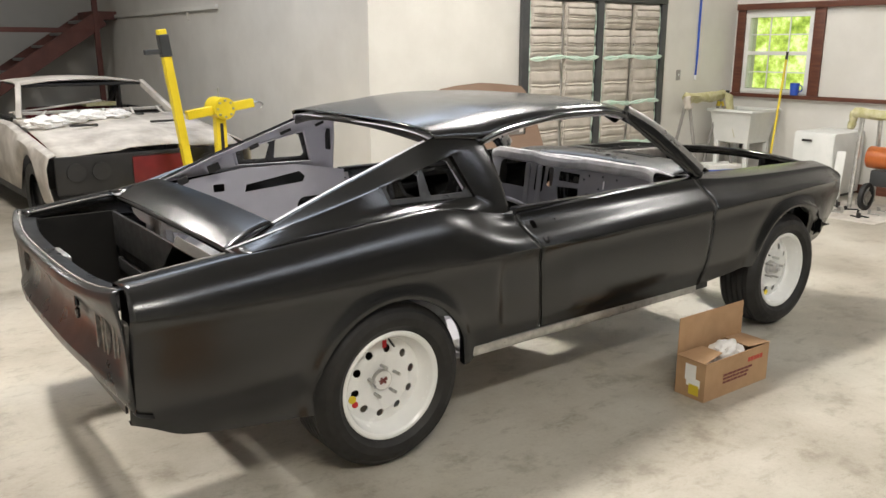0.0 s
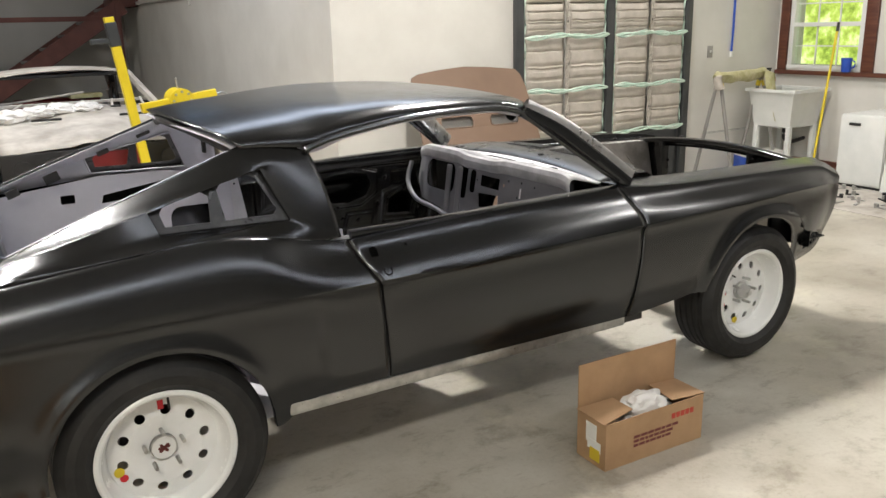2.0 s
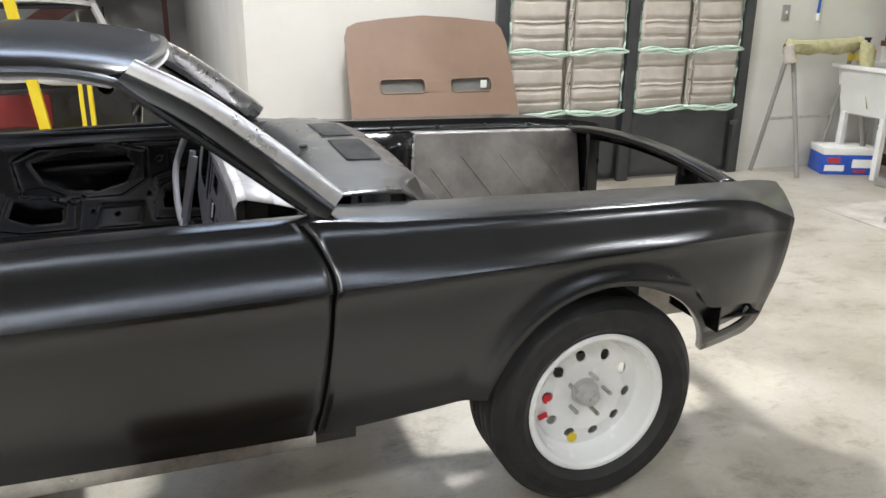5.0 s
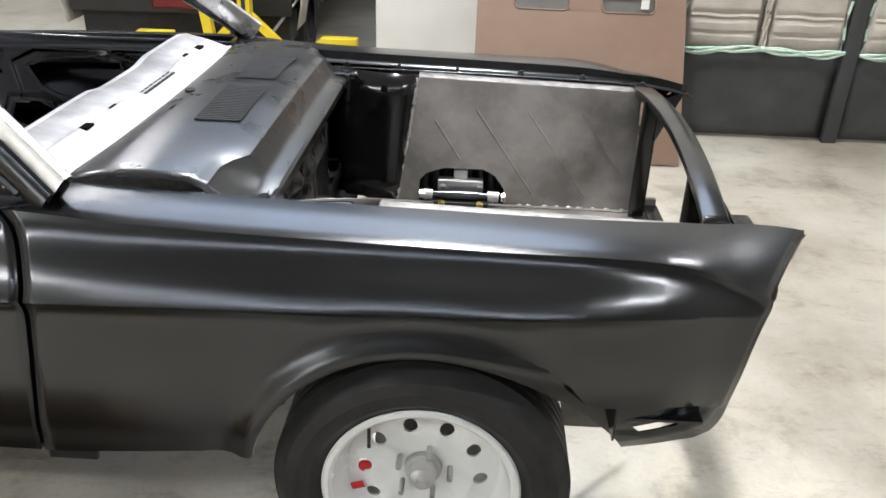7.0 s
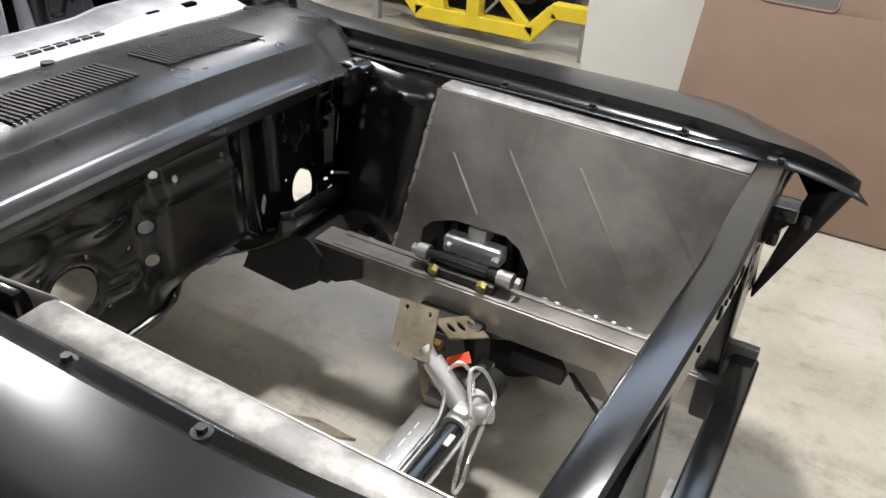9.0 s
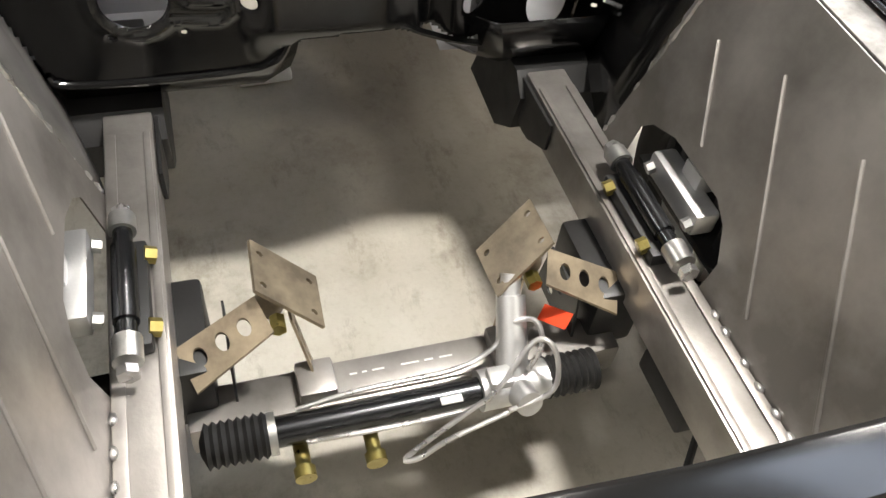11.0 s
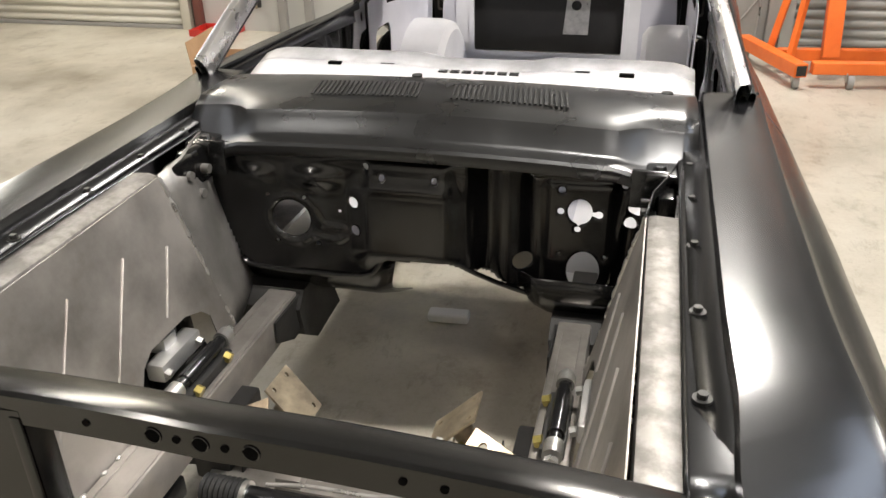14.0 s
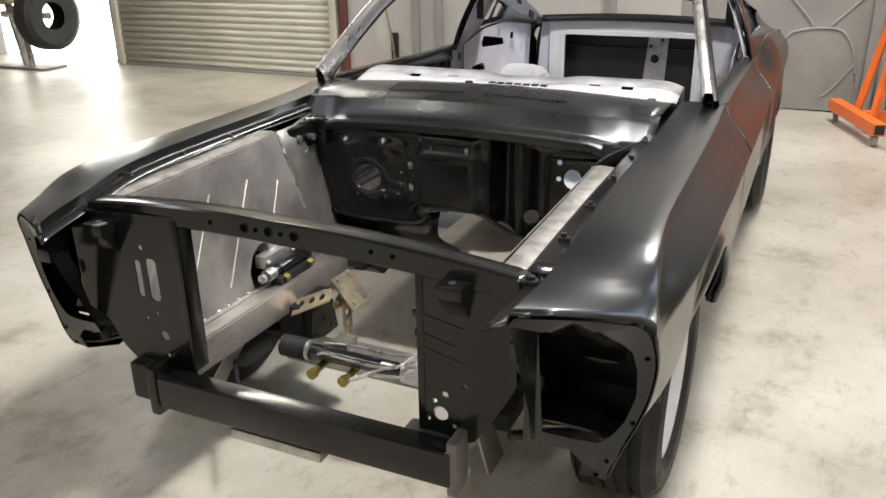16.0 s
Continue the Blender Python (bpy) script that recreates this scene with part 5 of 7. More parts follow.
def mount(sg):
    a = Vector((2.715, sg * 0.232, 0.482))
    b = Vector((2.745, sg * 0.138, 0.405))
    c = Vector((2.845, sg * 0.145, 0.41))
    d = Vector((2.815, sg * 0.236, 0.482))
    ex, ey = (b - a), (d - a)
    n = ex.cross(ey).normalized()
    if n.z < 0:
        n = -n
    m = plate([(0, 0), (1, 0), (1, 1), (0, 1)], [circle(u, v, 0.05, 12) for u, v in ((0.13, 0.2), (0.87, 0.2), (0.13, 0.8), (0.87, 0.8))], 0.006, lambda u, v, w: a + ex * u + ey * v + n * w)
    pl = part("engine_mount_plate", m, "tan", car, "bronzed steel engine mount plate with four holes")
    mid = (a + b + c + d) / 4
    part("mount_bush", cyl(mid - n * 0.004, mid - n * 0.05 + Vector((0, 0, -0.01)), 0.024, n=18), "tan", pl)
    part("mount_bolt", cyl(mid - n * 0.03 + Vector((0.035, 0, -0.01)), mid - n * 0.03 + Vector((0.06, 0, -0.01)), 0.013, n=6), "gold", pl)
    # perforated strap to the rail
    p, q = Vector((2.80, sg * 0.235, 0.455)), Vector((2.835, sg * 0.358, 0.405))
    ax = q - p
    side = Vector((0.055, -sg * 0.02, -0.02))
    mm = plate([(0, 0), (1, 0), (1, 1.2), (0, 1)], [circle(u, 0.5, 0.075, 14, 0.24) for u in (0.25, 0.52, 0.80)], 0.005, lambda u, v, w: p + ax * u + side * v + Vector((0, 0, -w)))
    part("mount_strap", mm, "tan", car)
    p, q = Vector((2.83, sg * 0.185, 0.42)), Vector((2.875, sg * 0.155, 0.30))
    ax, side = q - p, Vector((-0.05, 0.0, -0.01))
    mm = plate([(0, 0), (1, 0), (1, 1), (0, 1)], [circle(u, 0.5, 0.08, 14, 0.17) for u in (0.25, 0.5, 0.76)], 0.004, lambda u, v, w: p + ax * u + side * v + Vector((0, sg * w, 0)))
    part("mount_leg", mm, "tan", car)
    part("mount_foot", box(2.842, min(sg * 0.13, sg * 0.19), 0.296, 2.906, max(sg * 0.13, sg * 0.19), 0.325, 0.006), "bare", car)


mount(-1), mount(1)

rack = part("steering_rack", cyl((2.945, -0.24, 0.30), (2.945, 0.10, 0.30), 0.0235, n=22), "ecoat", car, "black steering rack with silver hydraulic pipes")
prof = []
for k in range(8):
    prof += [(0.030, 0.012 * k), (0.036, 0.012 * k + 0.006)]
for sg, y in ((-1, -0.245), (1, 0.20)):
    b = lathe([(0.012, 0.10)] + [(r, yy) for r, yy in prof][::-1] + [(0.02, 0)], 22)
    bmesh.ops.transform(b, matrix=pose(2.945, y, 0.30, 0, 0, 0 if sg > 0 else 180), verts=b.verts)
    part("rack_bellows", b, "rubber", rack, "ribbed black rubber bellows")
    part("bellows_clamp", cyl((2.945, y, 0.30), (2.945, y - sg * 0.012, 0.30), 0.033, n=22), "zinc", rack)
pin = cyl((2.945, 0.09, 0.30), (2.945, 0.205, 0.30), 0.034, n=20)
cyl((2.96, 0.145, 0.29), (2.84, 0.165, 0.40), 0.028, 0.024, n=20, bm=pin)
cyl((2.84, 0.165, 0.40), (2.815, 0.17, 0.425), 0.017, n=16, bm=pin)
cyl((2.945, 0.15, 0.30), (3.0, 0.155, 0.325), 0.026, 0.022, n=18, bm=pin)
box(2.93, 0.10, 0.325, 2.965, 0.14, 0.345, 0.006, bm=pin)
part("pinion_housing", pin, "alu", rack, "cast aluminium pinion housing")
for pts in ([(2.925, -0.20, 0.322), (2.918, -0.1, 0.33), (2.915, 0.05, 0.33), (2.90, 0.12, 0.345), (2.885, 0.155, 0.385), (2.90, 0.185, 0.405), (2.93, 0.19, 0.38), (2.95, 0.165, 0.345)],
            [(2.978, -0.19, 0.315), (2.985, -0.15, 0.325), (2.985, 0.0, 0.32), (2.98, 0.09, 0.335), (2.935, 0.17, 0.40), (2.955, 0.20, 0.395), (2.99, 0.195, 0.34), (3.0, 0.12, 0.32)],
            [(3.0, 0.12, 0.315), (3.02, 0.02, 0.31), (3.03, -0.03, 0.29), (3.02, -0.045, 0.285), (2.985, 0.08, 0.34)]):
    part("hydraulic_pipe", tube(spline(pts, 6), 0.0045, 8), "bright", rack)
part("warning_tag", plate([(0, 0), (0.055, 0), (0.055, 0.03), (0, 0.03)], [], 0.002, pose(2.86, 0.215, 0.345, 25, -20, 35)), mat("red_tag_plastic", (0.75, 0.07, 0.02), None, (0.4, 0.5)), rack, "bright red warning tag")
part("rack_label", box(2.955, 0.02, 0.3195, 2.968, 0.055, 0.3235, 0.001), "paper", rack)
for y in (-0.20, -0.09):
    b = cyl((2.99, y, 0.255), (3.008, y, 0.255), 0.017, n=18)
    cyl((2.90, y, 0.258), (2.99, y, 0.255), 0.012, n=12, bm=b)
    part("rack_bush", b, "gold", rack)

for_sides("lower_arm", lambda: merge(merge(box(2.94, -0.465, 0.272, 3.08, -0.385, 0.325, 0.008), beam((3.075, -0.43, 0.30), (3.28, -0.245, 0.295), 0.012, 0.012)), beam((2.78, -0.35, 0.25), (2.78, -0.70, 0.22), 0.06, 0.035)), "black")
for_sides("brake_rotor", lambda: cyl((2.755, -0.665, 0.33), (2.755, -0.685, 0.33), 0.135, n=36), "zinc")
for_sides("spindle", lambda: merge(cyl((2.755, -0.60, 0.33), (2.755, -0.73, 0.33), 0.045, n=20), box(2.73, -0.63, 0.24, 2.78, -0.60, 0.52, 0.01)), "alu")
for_sides("front_strut_plate", lambda: plate([(3.06, 0.40), (3.14, 0.40), (3.20, 0.22), (3.10, 0.22)], [], 0.006, lambda u, v, w: (u, -0.37 + (v - 0.4) * 0.5 + w, v)), "bare")
part("rear_axle", merge(merge(cyl((0, -0.62, HUB_Z), (0, 0.62, HUB_Z), 0.04, n=20), cyl((-0.12, 0, HUB_Z), (0.16, 0, HUB_Z), 0.13, 0.08, n=24)), merge(cyl((0, -0.72, HUB_Z), (0, -0.62, HUB_Z), 0.13, n=32), cyl((0, 0.72, HUB_Z), (0, 0.62, HUB_Z), 0.13, n=32))), "ecoatdull", car)

# radiator support, front crossbar
def rad_side(sg):
    if sg > 0:
        pts = [(0.375, 0.47), (0.46, 0.45), (0.51, 0.475), (0.575, 0.58), (0.60, 0.63), (0.60, 0.86), (0.375, 0.885)]
        hs = [circle(0.428, 0.525, 0.018, 18), circle(0.440, 0.575, 0.008, 10), circle(0.401, 0.508, 0.005, 8), circle(0.487, 0.605, 0.006, 8), circle(0.402, 0.64, 0.0045, 8), circle(0.415, 0.555, 0.006, 8), circle(0.46, 0.50, 0.006, 8)]
    else:
        pts = [(-0.60, 0.60), (-0.53, 0.57), (-0.49, 0.50), (-0.43, 0.45), (-0.255, 0.46), (-0.255, 0.885), (-0.60, 0.865)]
        hs = [circle(-0.343, 0.555, 0.013, 16), rrect(-0.410, 0.655, -0.390, 0.755, 0.009), rrect(-0.372, 0.65, -0.338, 0.765, 0.014), circle(-0.382, 0.79, 0.007, 8), circle(-0.395, 0.595, 0.006, 8), circle(-0.34, 0.50, 0.006, 8), circle(-0.36, 0.615, 0.006, 8)]
    return plate(pts, hs, 0.004, in_yz(3.415))


support = part("radiator_support", rad_side(1), "gloss", car, "black pressed radiator support")
part("side_plate", rad_side(-1), "gloss", support)


def top_bar():
    rows = []
    for j in range(41):
        s = -1 + 2 * j / 40
        y = 0.03 + s * 0.59
        near = max(0.0, -s)
        z = 0.872 + 0.046 * (1 - s * s) + 0.012 * near
        x = 3.402 + 0.012 * (1 - s * s) - 0.022 * near
        rows.append([(x - 0.042, y, z - 0.030), (x - 0.045, y, z - 0.004), (x - 0.038, y, z), (x + 0.008, y, z), (x + 0.014, y, z - 0.005), (x + 0.014, y, z - 0.050), (x + 0.008, y, z - 0.055), (x - 0.01, y, z - 0.055)])
    return grid(rows)


part("top_bar", top_bar(), "gloss", support, solid=0.003)
for k, y in enumerate((-0.145, -0.045, -0.012, 0.022, 0.055, 0.09, 0.28, 0.33)):
    wide = k in (1, 3, 5)
    across = (y - 0.03) / 0.59
    face = 3.416 + 0.012 * (1 - across * across) - 0.022 * max(0.0, -across)
    zc = 0.893 - 0.10 * y * y
    # near-black disc on the bar; a hole's shade as colour
    part("bar_hole", cyl((face - 0.008, y, zc), (face + 0.0018, y, zc), 0.010 if wide else 0.0055, n=14), "hole_shade", support)
    if wide:
        part("hole_rim", tube([(face + 0.001, y + 0.011 * math.cos(a), zc + 0.011 * math.sin(a)) for a in np.linspace(0, 2 * math.pi, 15)], 0.0014, 6), "gloss", support)
for y in (0.375, -0.255):
    out = 0.018 if y < 0 else -0.018
    part("opening_flange", box(3.365, min(y, y - out), 0.47, 3.4175, max(y, y - out), 0.875, 0.004), "gloss", support)
    part("corner_tab", merge(box(3.372, min(y, y - 2.4 * out), 0.845, 3.378, max(y, y - 2.4 * out), 0.875, 0.002), cyl((3.378, y - 1.7 * out, 0.858), (3.3805, y - 1.7 * out, 0.858), 0.005, n=10)), "gloss", support)
for y in (0.472, -0.475):
    b = box(3.41, y - 0.030, 0.826, 3.468, y + 0.030, 0.855, 0.004)
    merge(b, plate([(3.41, 0.765), (3.41, 0.828), (3.466, 0.828)], [], 0.05, lambda u, v, w: (u, y - 0.025 + w, v)))
    part("bumper_bracket", b, "gloss", support)
    part("bracket_hole", cyl((3.442, y, 0.85), (3.442, y, 0.8556), 0.008, n=12), "black", support)
for y, z, w in ((0.425, 0.745, 0.06), (0.42, 0.70, 0.05), (0.43, 0.665, 0.05)):
    part("pressing", beam((3.4135, y - w, z + 0.014), (3.4135, y + w, z - 0.010), 0.007, 0.018, bevel=0.003), "gloss", support)
part("pressing", beam((3.4135, -0.46, 0.83), (3.4135, -0.46, 0.62), 0.022, 0.008, bevel=0.003), "gloss", support)
part("front_crossbar", merge(box(3.425, -0.345, 0.386, 3.485, 0.478, 0.478, 0.012, 3), box(3.41, -0.355, 0.365, 3.49, -0.325, 0.50, 0.008)), "gloss", car, "black front crossbar")
part("crossbar_plate", box(3.41, 0.468, 0.365, 3.478, 0.492, 0.50, 0.006), "dullsteel", car)
part("lower_lip", box(3.40, -0.12, 0.345, 3.47, 0.14, 0.372, 0.004), "zinc", car)
for_sides("rail_end", lambda: box(3.38, -0.45, 0.37, 3.45, -0.34, 0.475, 0.01), "ecoatdull")


# headlamp openings
def nose_flange():
    outer = [(0.594, 0.845), (0.60, 0.860), (0.69, 0.851), (0.74, 0.844), (0.797, 0.832), (0.816, 0.818)]
    outer += [(edge_y(v) - 0.004, v) for v in (0.80, 0.764, 0.733, 0.70, 0.66, 0.60, 0.53, 0.472, 0.433, 0.402, 0.376)]
    outer += [(0.692, 0.395), (0.70, 0.44), (0.705, 0.485), (0.68, 0.512), (0.605, 0.522)]
    inner = [(0.62, 0.80), (0.70, 0.795), (0.765, 0.787), (0.79, 0.765), (0.802, 0.72), (0.803, 0.66), (0.785, 0.60), (0.76, 0.56), (0.735, 0.54), (0.69, 0.54), (0.62, 0.545)]
    def place(u, v, w):
        return (nose_edge(u, v) - w, -u, v)
    return plate(outer, [inner] + [circle(a, b, 0.006, 10) for a, b in ((0.65, 0.825), (0.735, 0.818), (0.818, 0.755), (0.800, 0.60), (0.755, 0.50), (0.735, 0.455))], 0.004, place)


nose_sides("headlamp_flange", nose_flange, "ecoat")


def nose_box():
    bm = plate([(0.60, 0.50), (0.85, 0.50), (0.86, 0.80), (0.60, 0.84)], [], 0.004, lambda u, v, w: (3.14 + w, -u, v))
    box(3.14, -0.625, 0.50, 3.40, -0.612, 0.83, 0.002, bm=bm)
    box(3.14, -0.80, 0.515, 3.34, -0.62, 0.523, 0.003, bm=bm)
    box(3.15, -0.78, 0.60, 3.17, -0.66, 0.77, 0.008, bm=bm)
    for z in (0.62, 0.68, 0.74):
        box(3.36 + (z - 0.62) * 0.9, -0.65, z, 3.385 + (z - 0.62) * 0.9, -0.61, z + 0.035, 0.006, bm=bm)
    box(3.17, -0.76, 0.60, 3.20, -0.68, 0.615, 0.004, bm=bm)
    return bm


for_sides("headlamp_box", nose_box, "ecoat")
for_sides("valance_bracket", lambda: merge(beam((3.30, -0.60, 0.49), (3.22, -0.74, 0.47), 0.03, 0.02), beam((3.40, -0.58, 0.50), (3.25, -0.70, 0.45), 0.02, 0.02)), "black")
for_sides("fender_apron", lambda: plate([(2.45, 0.56), (2.52, 0.64), (2.65, 0.725), (2.76, 0.745), (2.90, 0.72), (3.02, 0.64), (3.16, 0.60), (3.16, 0.86), (2.45, 0.87)], [], 0.003, lambda u, v, w: (u, -0.80 + w, v)), "dusty")


# ---- cabin ----
def roof_inner():
    bm = roof_mesh()
    for v in bm.verts:
        v.co.z -= 0.022
        v.co.y *= 0.985
    return bm


part("headliner_skin", roof_inner(), "grey", car, "grey primed underside of the roof", solid=0.003)


def sail_inner():
    bm = sail_mesh()
    for v in bm.verts:
        v.co.y += 0.034
        v.co.z -= 0.006
    return bm


for k, ob in enumerate(for_sides("inner_quarter", sail_inner, "grey", label="grey primed inner quarter panel", solid=0.003)):
    sg = -1 if k == 0 else 1
    # dark bars laid on the panel, the shade of openings as colour
    for x, z, w_, h_ in ((0.50, 1.205, 0.05, 0.014), (0.30, 1.175, 0.06, 0.014), (0.12, 1.11, 0.05, 0.02), (-0.10, 1.02, 0.06, 0.04), (-0.26, 0.97, 0.05, 0.035)):
        y = 0.60 - (1.2 - z) * -0.02
        part("slot", beam((x - w_ / 2, sg * 0.585, z - w_ * 0.17), (x + w_ / 2, sg * 0.585, z + w_ * 0.17), 0.012, h_, bevel=0.002), "black", ob)
    part("pillar_slot", box(0.572, min(sg * 0.625, sg * 0.662), 1.055, 0.588, max(sg * 0.625, sg * 0.662), 1.17, 0.006), "black", ob)

# quarter sides below the belt, wheel houses, rear seat pan
def quarter_side():
    outer = [(-0.40, 0.93), (-0.36, 0.60), (0.35, 0.50), (0.72, 0.42), (0.70, 0.93), (0.40, 0.985), (0.10, 0.99)]
    hole = rrect(0.40, 0.58, 0.62, 0.80, 0.05)
    hole2 = [(0.10, 0.862), (0.44, 0.885), (0.455, 0.915), (0.42, 0.945), (0.11, 0.90)]
    hole3 = rrect(-0.07, 0.878, -0.01, 0.918, 0.006)
    return plate(outer, [hole, hole2, hole3], 0.004, lambda u, v, w: (u, -0.69 + w, v))


for_sides("quarter_side_panel", quarter_side, "grey")


def wheelhouse():
    rows = []
    for k in range(15):
        a = math.pi * k / 14
        x, z = -0.40 * math.cos(a), 0.36 + 0.37 * math.sin(a)
        rows.append([(x, -0.69, z), (x * 0.98, -0.56, z), (x * 0.94, -0.50, z - 0.012), (x * 0.85, -0.475, z - 0.05)])
    mid = [(r[-1]) for r in rows]
    bm = grid(rows)
    vs = [bm.verts.new(p) for p in mid]
    bm.faces.new(vs)
    return bm


for_sides("wheelhouse", wheelhouse, "silver", label="pale grey primed wheelhouse")
part("rear_pan", merge(box(-0.40, -0.62, 0.42, 0.32, 0.62, 0.435), box(0.31, -0.62, 0.30, 0.33, 0.62, 0.43)), "grey", car)


def bulkhead():
    outer = rrect(-0.555, 0.42, 0.45, 0.96, 0.03)
    inner = rrect(-0.46, 0.48, 0.375, 0.885, 0.012)
    bm = plate(outer, [inner], 0.03, in_yz(-0.40))
    rim = plate(rrect(-0.475, 0.465, 0.39, 0.90, 0.015), [rrect(-0.45, 0.49, 0.365, 0.875, 0.012)], 0.02, in_yz(-0.38))
    return merge(bm, rim)


part("seat_divider_frame", bulkhead(), "silver", car, "pale steel frame of the seat divider")
b = plate([(-0.66, 0.44), (0.66, 0.44), (0.62, 0.945), (-0.62, 0.945)], [rrect(-0.545, 0.45, 0.44, 0.93, 0.02)], 0.004, in_yz(-0.435))
part("seat_divider", b, "grey", car)
part("boot_cross_panel", merge(box(-0.60, -0.60, 0.70, -0.585, 0.60, 0.86, 0.004), box(-0.595, -0.60, 0.58, -0.57, 0.60, 0.64, 0.008)), "black", car)
part("latch_plate", plate([(0.03, 0.56), (0.17, 0.56), (0.18, 0.90), (0.06, 0.90)], [circle(0.10, 0.72, 0.028, 16), circle(0.07, 0.80, 0.012, 10), circle(0.14, 0.84, 0.012, 10)], 0.012, in_yz(-0.545)), "zinc", car)


# doors: inner panel with pressings, gap backings, lock posts
DOOR_HOLES = [
    [(1.17, 0.735), (1.24, 0.70), (1.36, 0.69), (1.47, 0.72), (1.50, 0.78), (1.48, 0.83), (1.38, 0.85), (1.22, 0.84), (1.13, 0.81)],
    [(1.02, 0.60), (1.10, 0.565), (1.21, 0.57), (1.22, 0.63), (1.14, 0.67), (1.05, 0.66)],
    [(1.60, 0.60), (1.74, 0.59), (1.77, 0.68), (1.70, 0.72), (1.61, 0.68)],
]
DOOR_STEPS = [  # outline, depth, softness of its edge
    ([(0.86, 0.46), (1.86, 0.45), (1.89, 0.62), (1.89, 0.87), (0.84, 0.885), (0.84, 0.62)], -0.020, 0.012),
    ([(1.08, 0.68), (1.25, 0.66), (1.44, 0.66), (1.54, 0.72), (1.55, 0.84), (1.44, 0.872), (1.16, 0.868), (1.06, 0.82)], 0.016, 0.008),
    ([(0.96, 0.55), (1.06, 0.53), (1.26, 0.53), (1.28, 0.64), (1.16, 0.70), (1.02, 0.69)], 0.014, 0.008),
    ([(1.56, 0.55), (1.78, 0.54), (1.82, 0.70), (1.72, 0.76), (1.58, 0.72)], 0.014, 0.008),
    ([(1.64, 0.755), (1.76, 0.755), (1.77, 0.83), (1.64, 0.83)], -0.012, 0.005),
    ([(0.88, 0.70), (0.95, 0.72), (1.02, 0.86), (0.89, 0.87)], 0.012, 0.007),
    ([(1.80, 0.60), (1.86, 0.60), (1.86, 0.84), (1.81, 0.80), (1.83, 0.72)], 0.013, 0.006),
    ([(0.88, 0.475), (1.84, 0.465), (1.84, 0.505), (0.88, 0.515)], 0.010, 0.006),
    ([(1.33, 0.53), (1.50, 0.53), (1.52, 0.62), (1.36, 0.62)], 0.009, 0.006),
]


def poly_field(poly, x, z):
    """Distance inside (+) or outside (-) a polygon, for arrays of places."""
    inside = np.zeros(x.shape, bool)
    far = np.full(x.shape, 9.0)
    for (ax, az), (bx, bz) in zip(poly, poly[1:] + poly[:1]):
        cross_ = ((az > z) != (bz > z)) & (x < (bx - ax) * (z - az) / ((bz - az) or 1e-9) + ax)
        inside ^= cross_
        t = np.clip(((x - ax) * (bx - ax) + (z - az) * (bz - az)) / ((bx - ax) ** 2 + (bz - az) ** 2), 0, 1)
        far = np.minimum(far, np.hypot(x - ax - t * (bx - ax), z - az - t * (bz - az)))
    return np.where(inside, far, -far)


def door_inner():
    U, V = np.meshgrid(np.linspace(0.72, 1.93, 182), np.linspace(0.43, 0.915, 78), indexing="ij")
    H = np.zeros(U.shape)
    for poly, depth, soft in DOOR_STEPS:
        H += depth / (1 + np.exp(-poly_field(poly, U, V) / (soft * 0.33)))
    for hole in DOOR_HOLES:
        d = poly_field(hole, U, V)
        H += 0.006 * np.exp(-(d / 0.008) ** 2)
    bm = grid([[(U[i, j], -0.745 + H[i, j], V[i, j]) for j in range(U.shape[1])] for i in range(U.shape[0])])
    gone = []
    faces = list(bm.faces)
    cx = np.array([f.calc_center_median()[:] for f in faces])
    cut = np.zeros(len(faces), bool)
    for hole in DOOR_HOLES + [circle(x, z, 0.009, 8) for x, z in ((1.30, 0.665), (1.33, 0.60), (1.42, 0.585), (1.55, 0.66), (0.92, 0.62), (1.0, 0.78), (1.80, 0.56), (1.60, 0.80), (1.24, 0.50), (1.50, 0.49))]:
        cut |= poly_field([tuple(p) for p in hole], cx[:, 0], cx[:, 2]) > 0
    bmesh.ops.delete(bm, geom=[f for f, c in zip(faces, cut) if c], context="FACES")
    return bm


for k, (ob, dr) in enumerate(zip(for_sides("door_inner_panel", door_inner, "gloss", label="black pressed inner door panel with cutouts", solid=0.002), doors)):
    ob.parent = dr
    sg = -1 if k == 0 else 1
    part("belt_rail", box(0.70, min(sg * 0.765, sg * 0.725), 0.905, 1.92, max(sg * 0.765, sg * 0.725), 0.935, 0.006), "ecoat", dr)

def skin_y(x, z):
    """Half width of the side skin at a place along the car and height."""
    rows = [side_point(x, r) for r in range(NS)]
    return float(np.interp(z, [b for a, b in rows], [a for a, b in rows]))


# near-black plate laid on the skin, coloured like a shaded hole
def skin_hole(name, x, z, w, h):
    def place(u, v, d):
        g = rear_gap(v) - 0.76
        st = (u - g - g * 0.76 / 0.3015) / (1 - g / 0.3015)   # the station that the slanted rear edge moves here
        return (u, -skin_y(st, v) - 0.004 + d, v)
    part(name, plate(rrect(x - w, z - h, x + w, z + h, min(w, h) * 0.8, 4), [], 0.005, place), "hole_shade", doors[0])


skin_hole("handle_hole", 0.757, 0.860, 0.014, 0.022)
skin_hole("lock_hole", 0.785, 0.806, 0.015, 0.015)
skin_hole("small_hole", 0.885, 0.872, 0.004, 0.004)
# black sheets added behind the door gaps to stop light showing through
for_sides("rear_gap_backing", lambda: plate([(0.70, 0.36), (0.87, 0.36), (0.85, 0.70), (0.74, 0.91), (0.62, 0.91)], [], 0.01, lambda u, v, w: (u, -0.835 + w + max(0, v - 0.7) * 0.3, v)), "black")
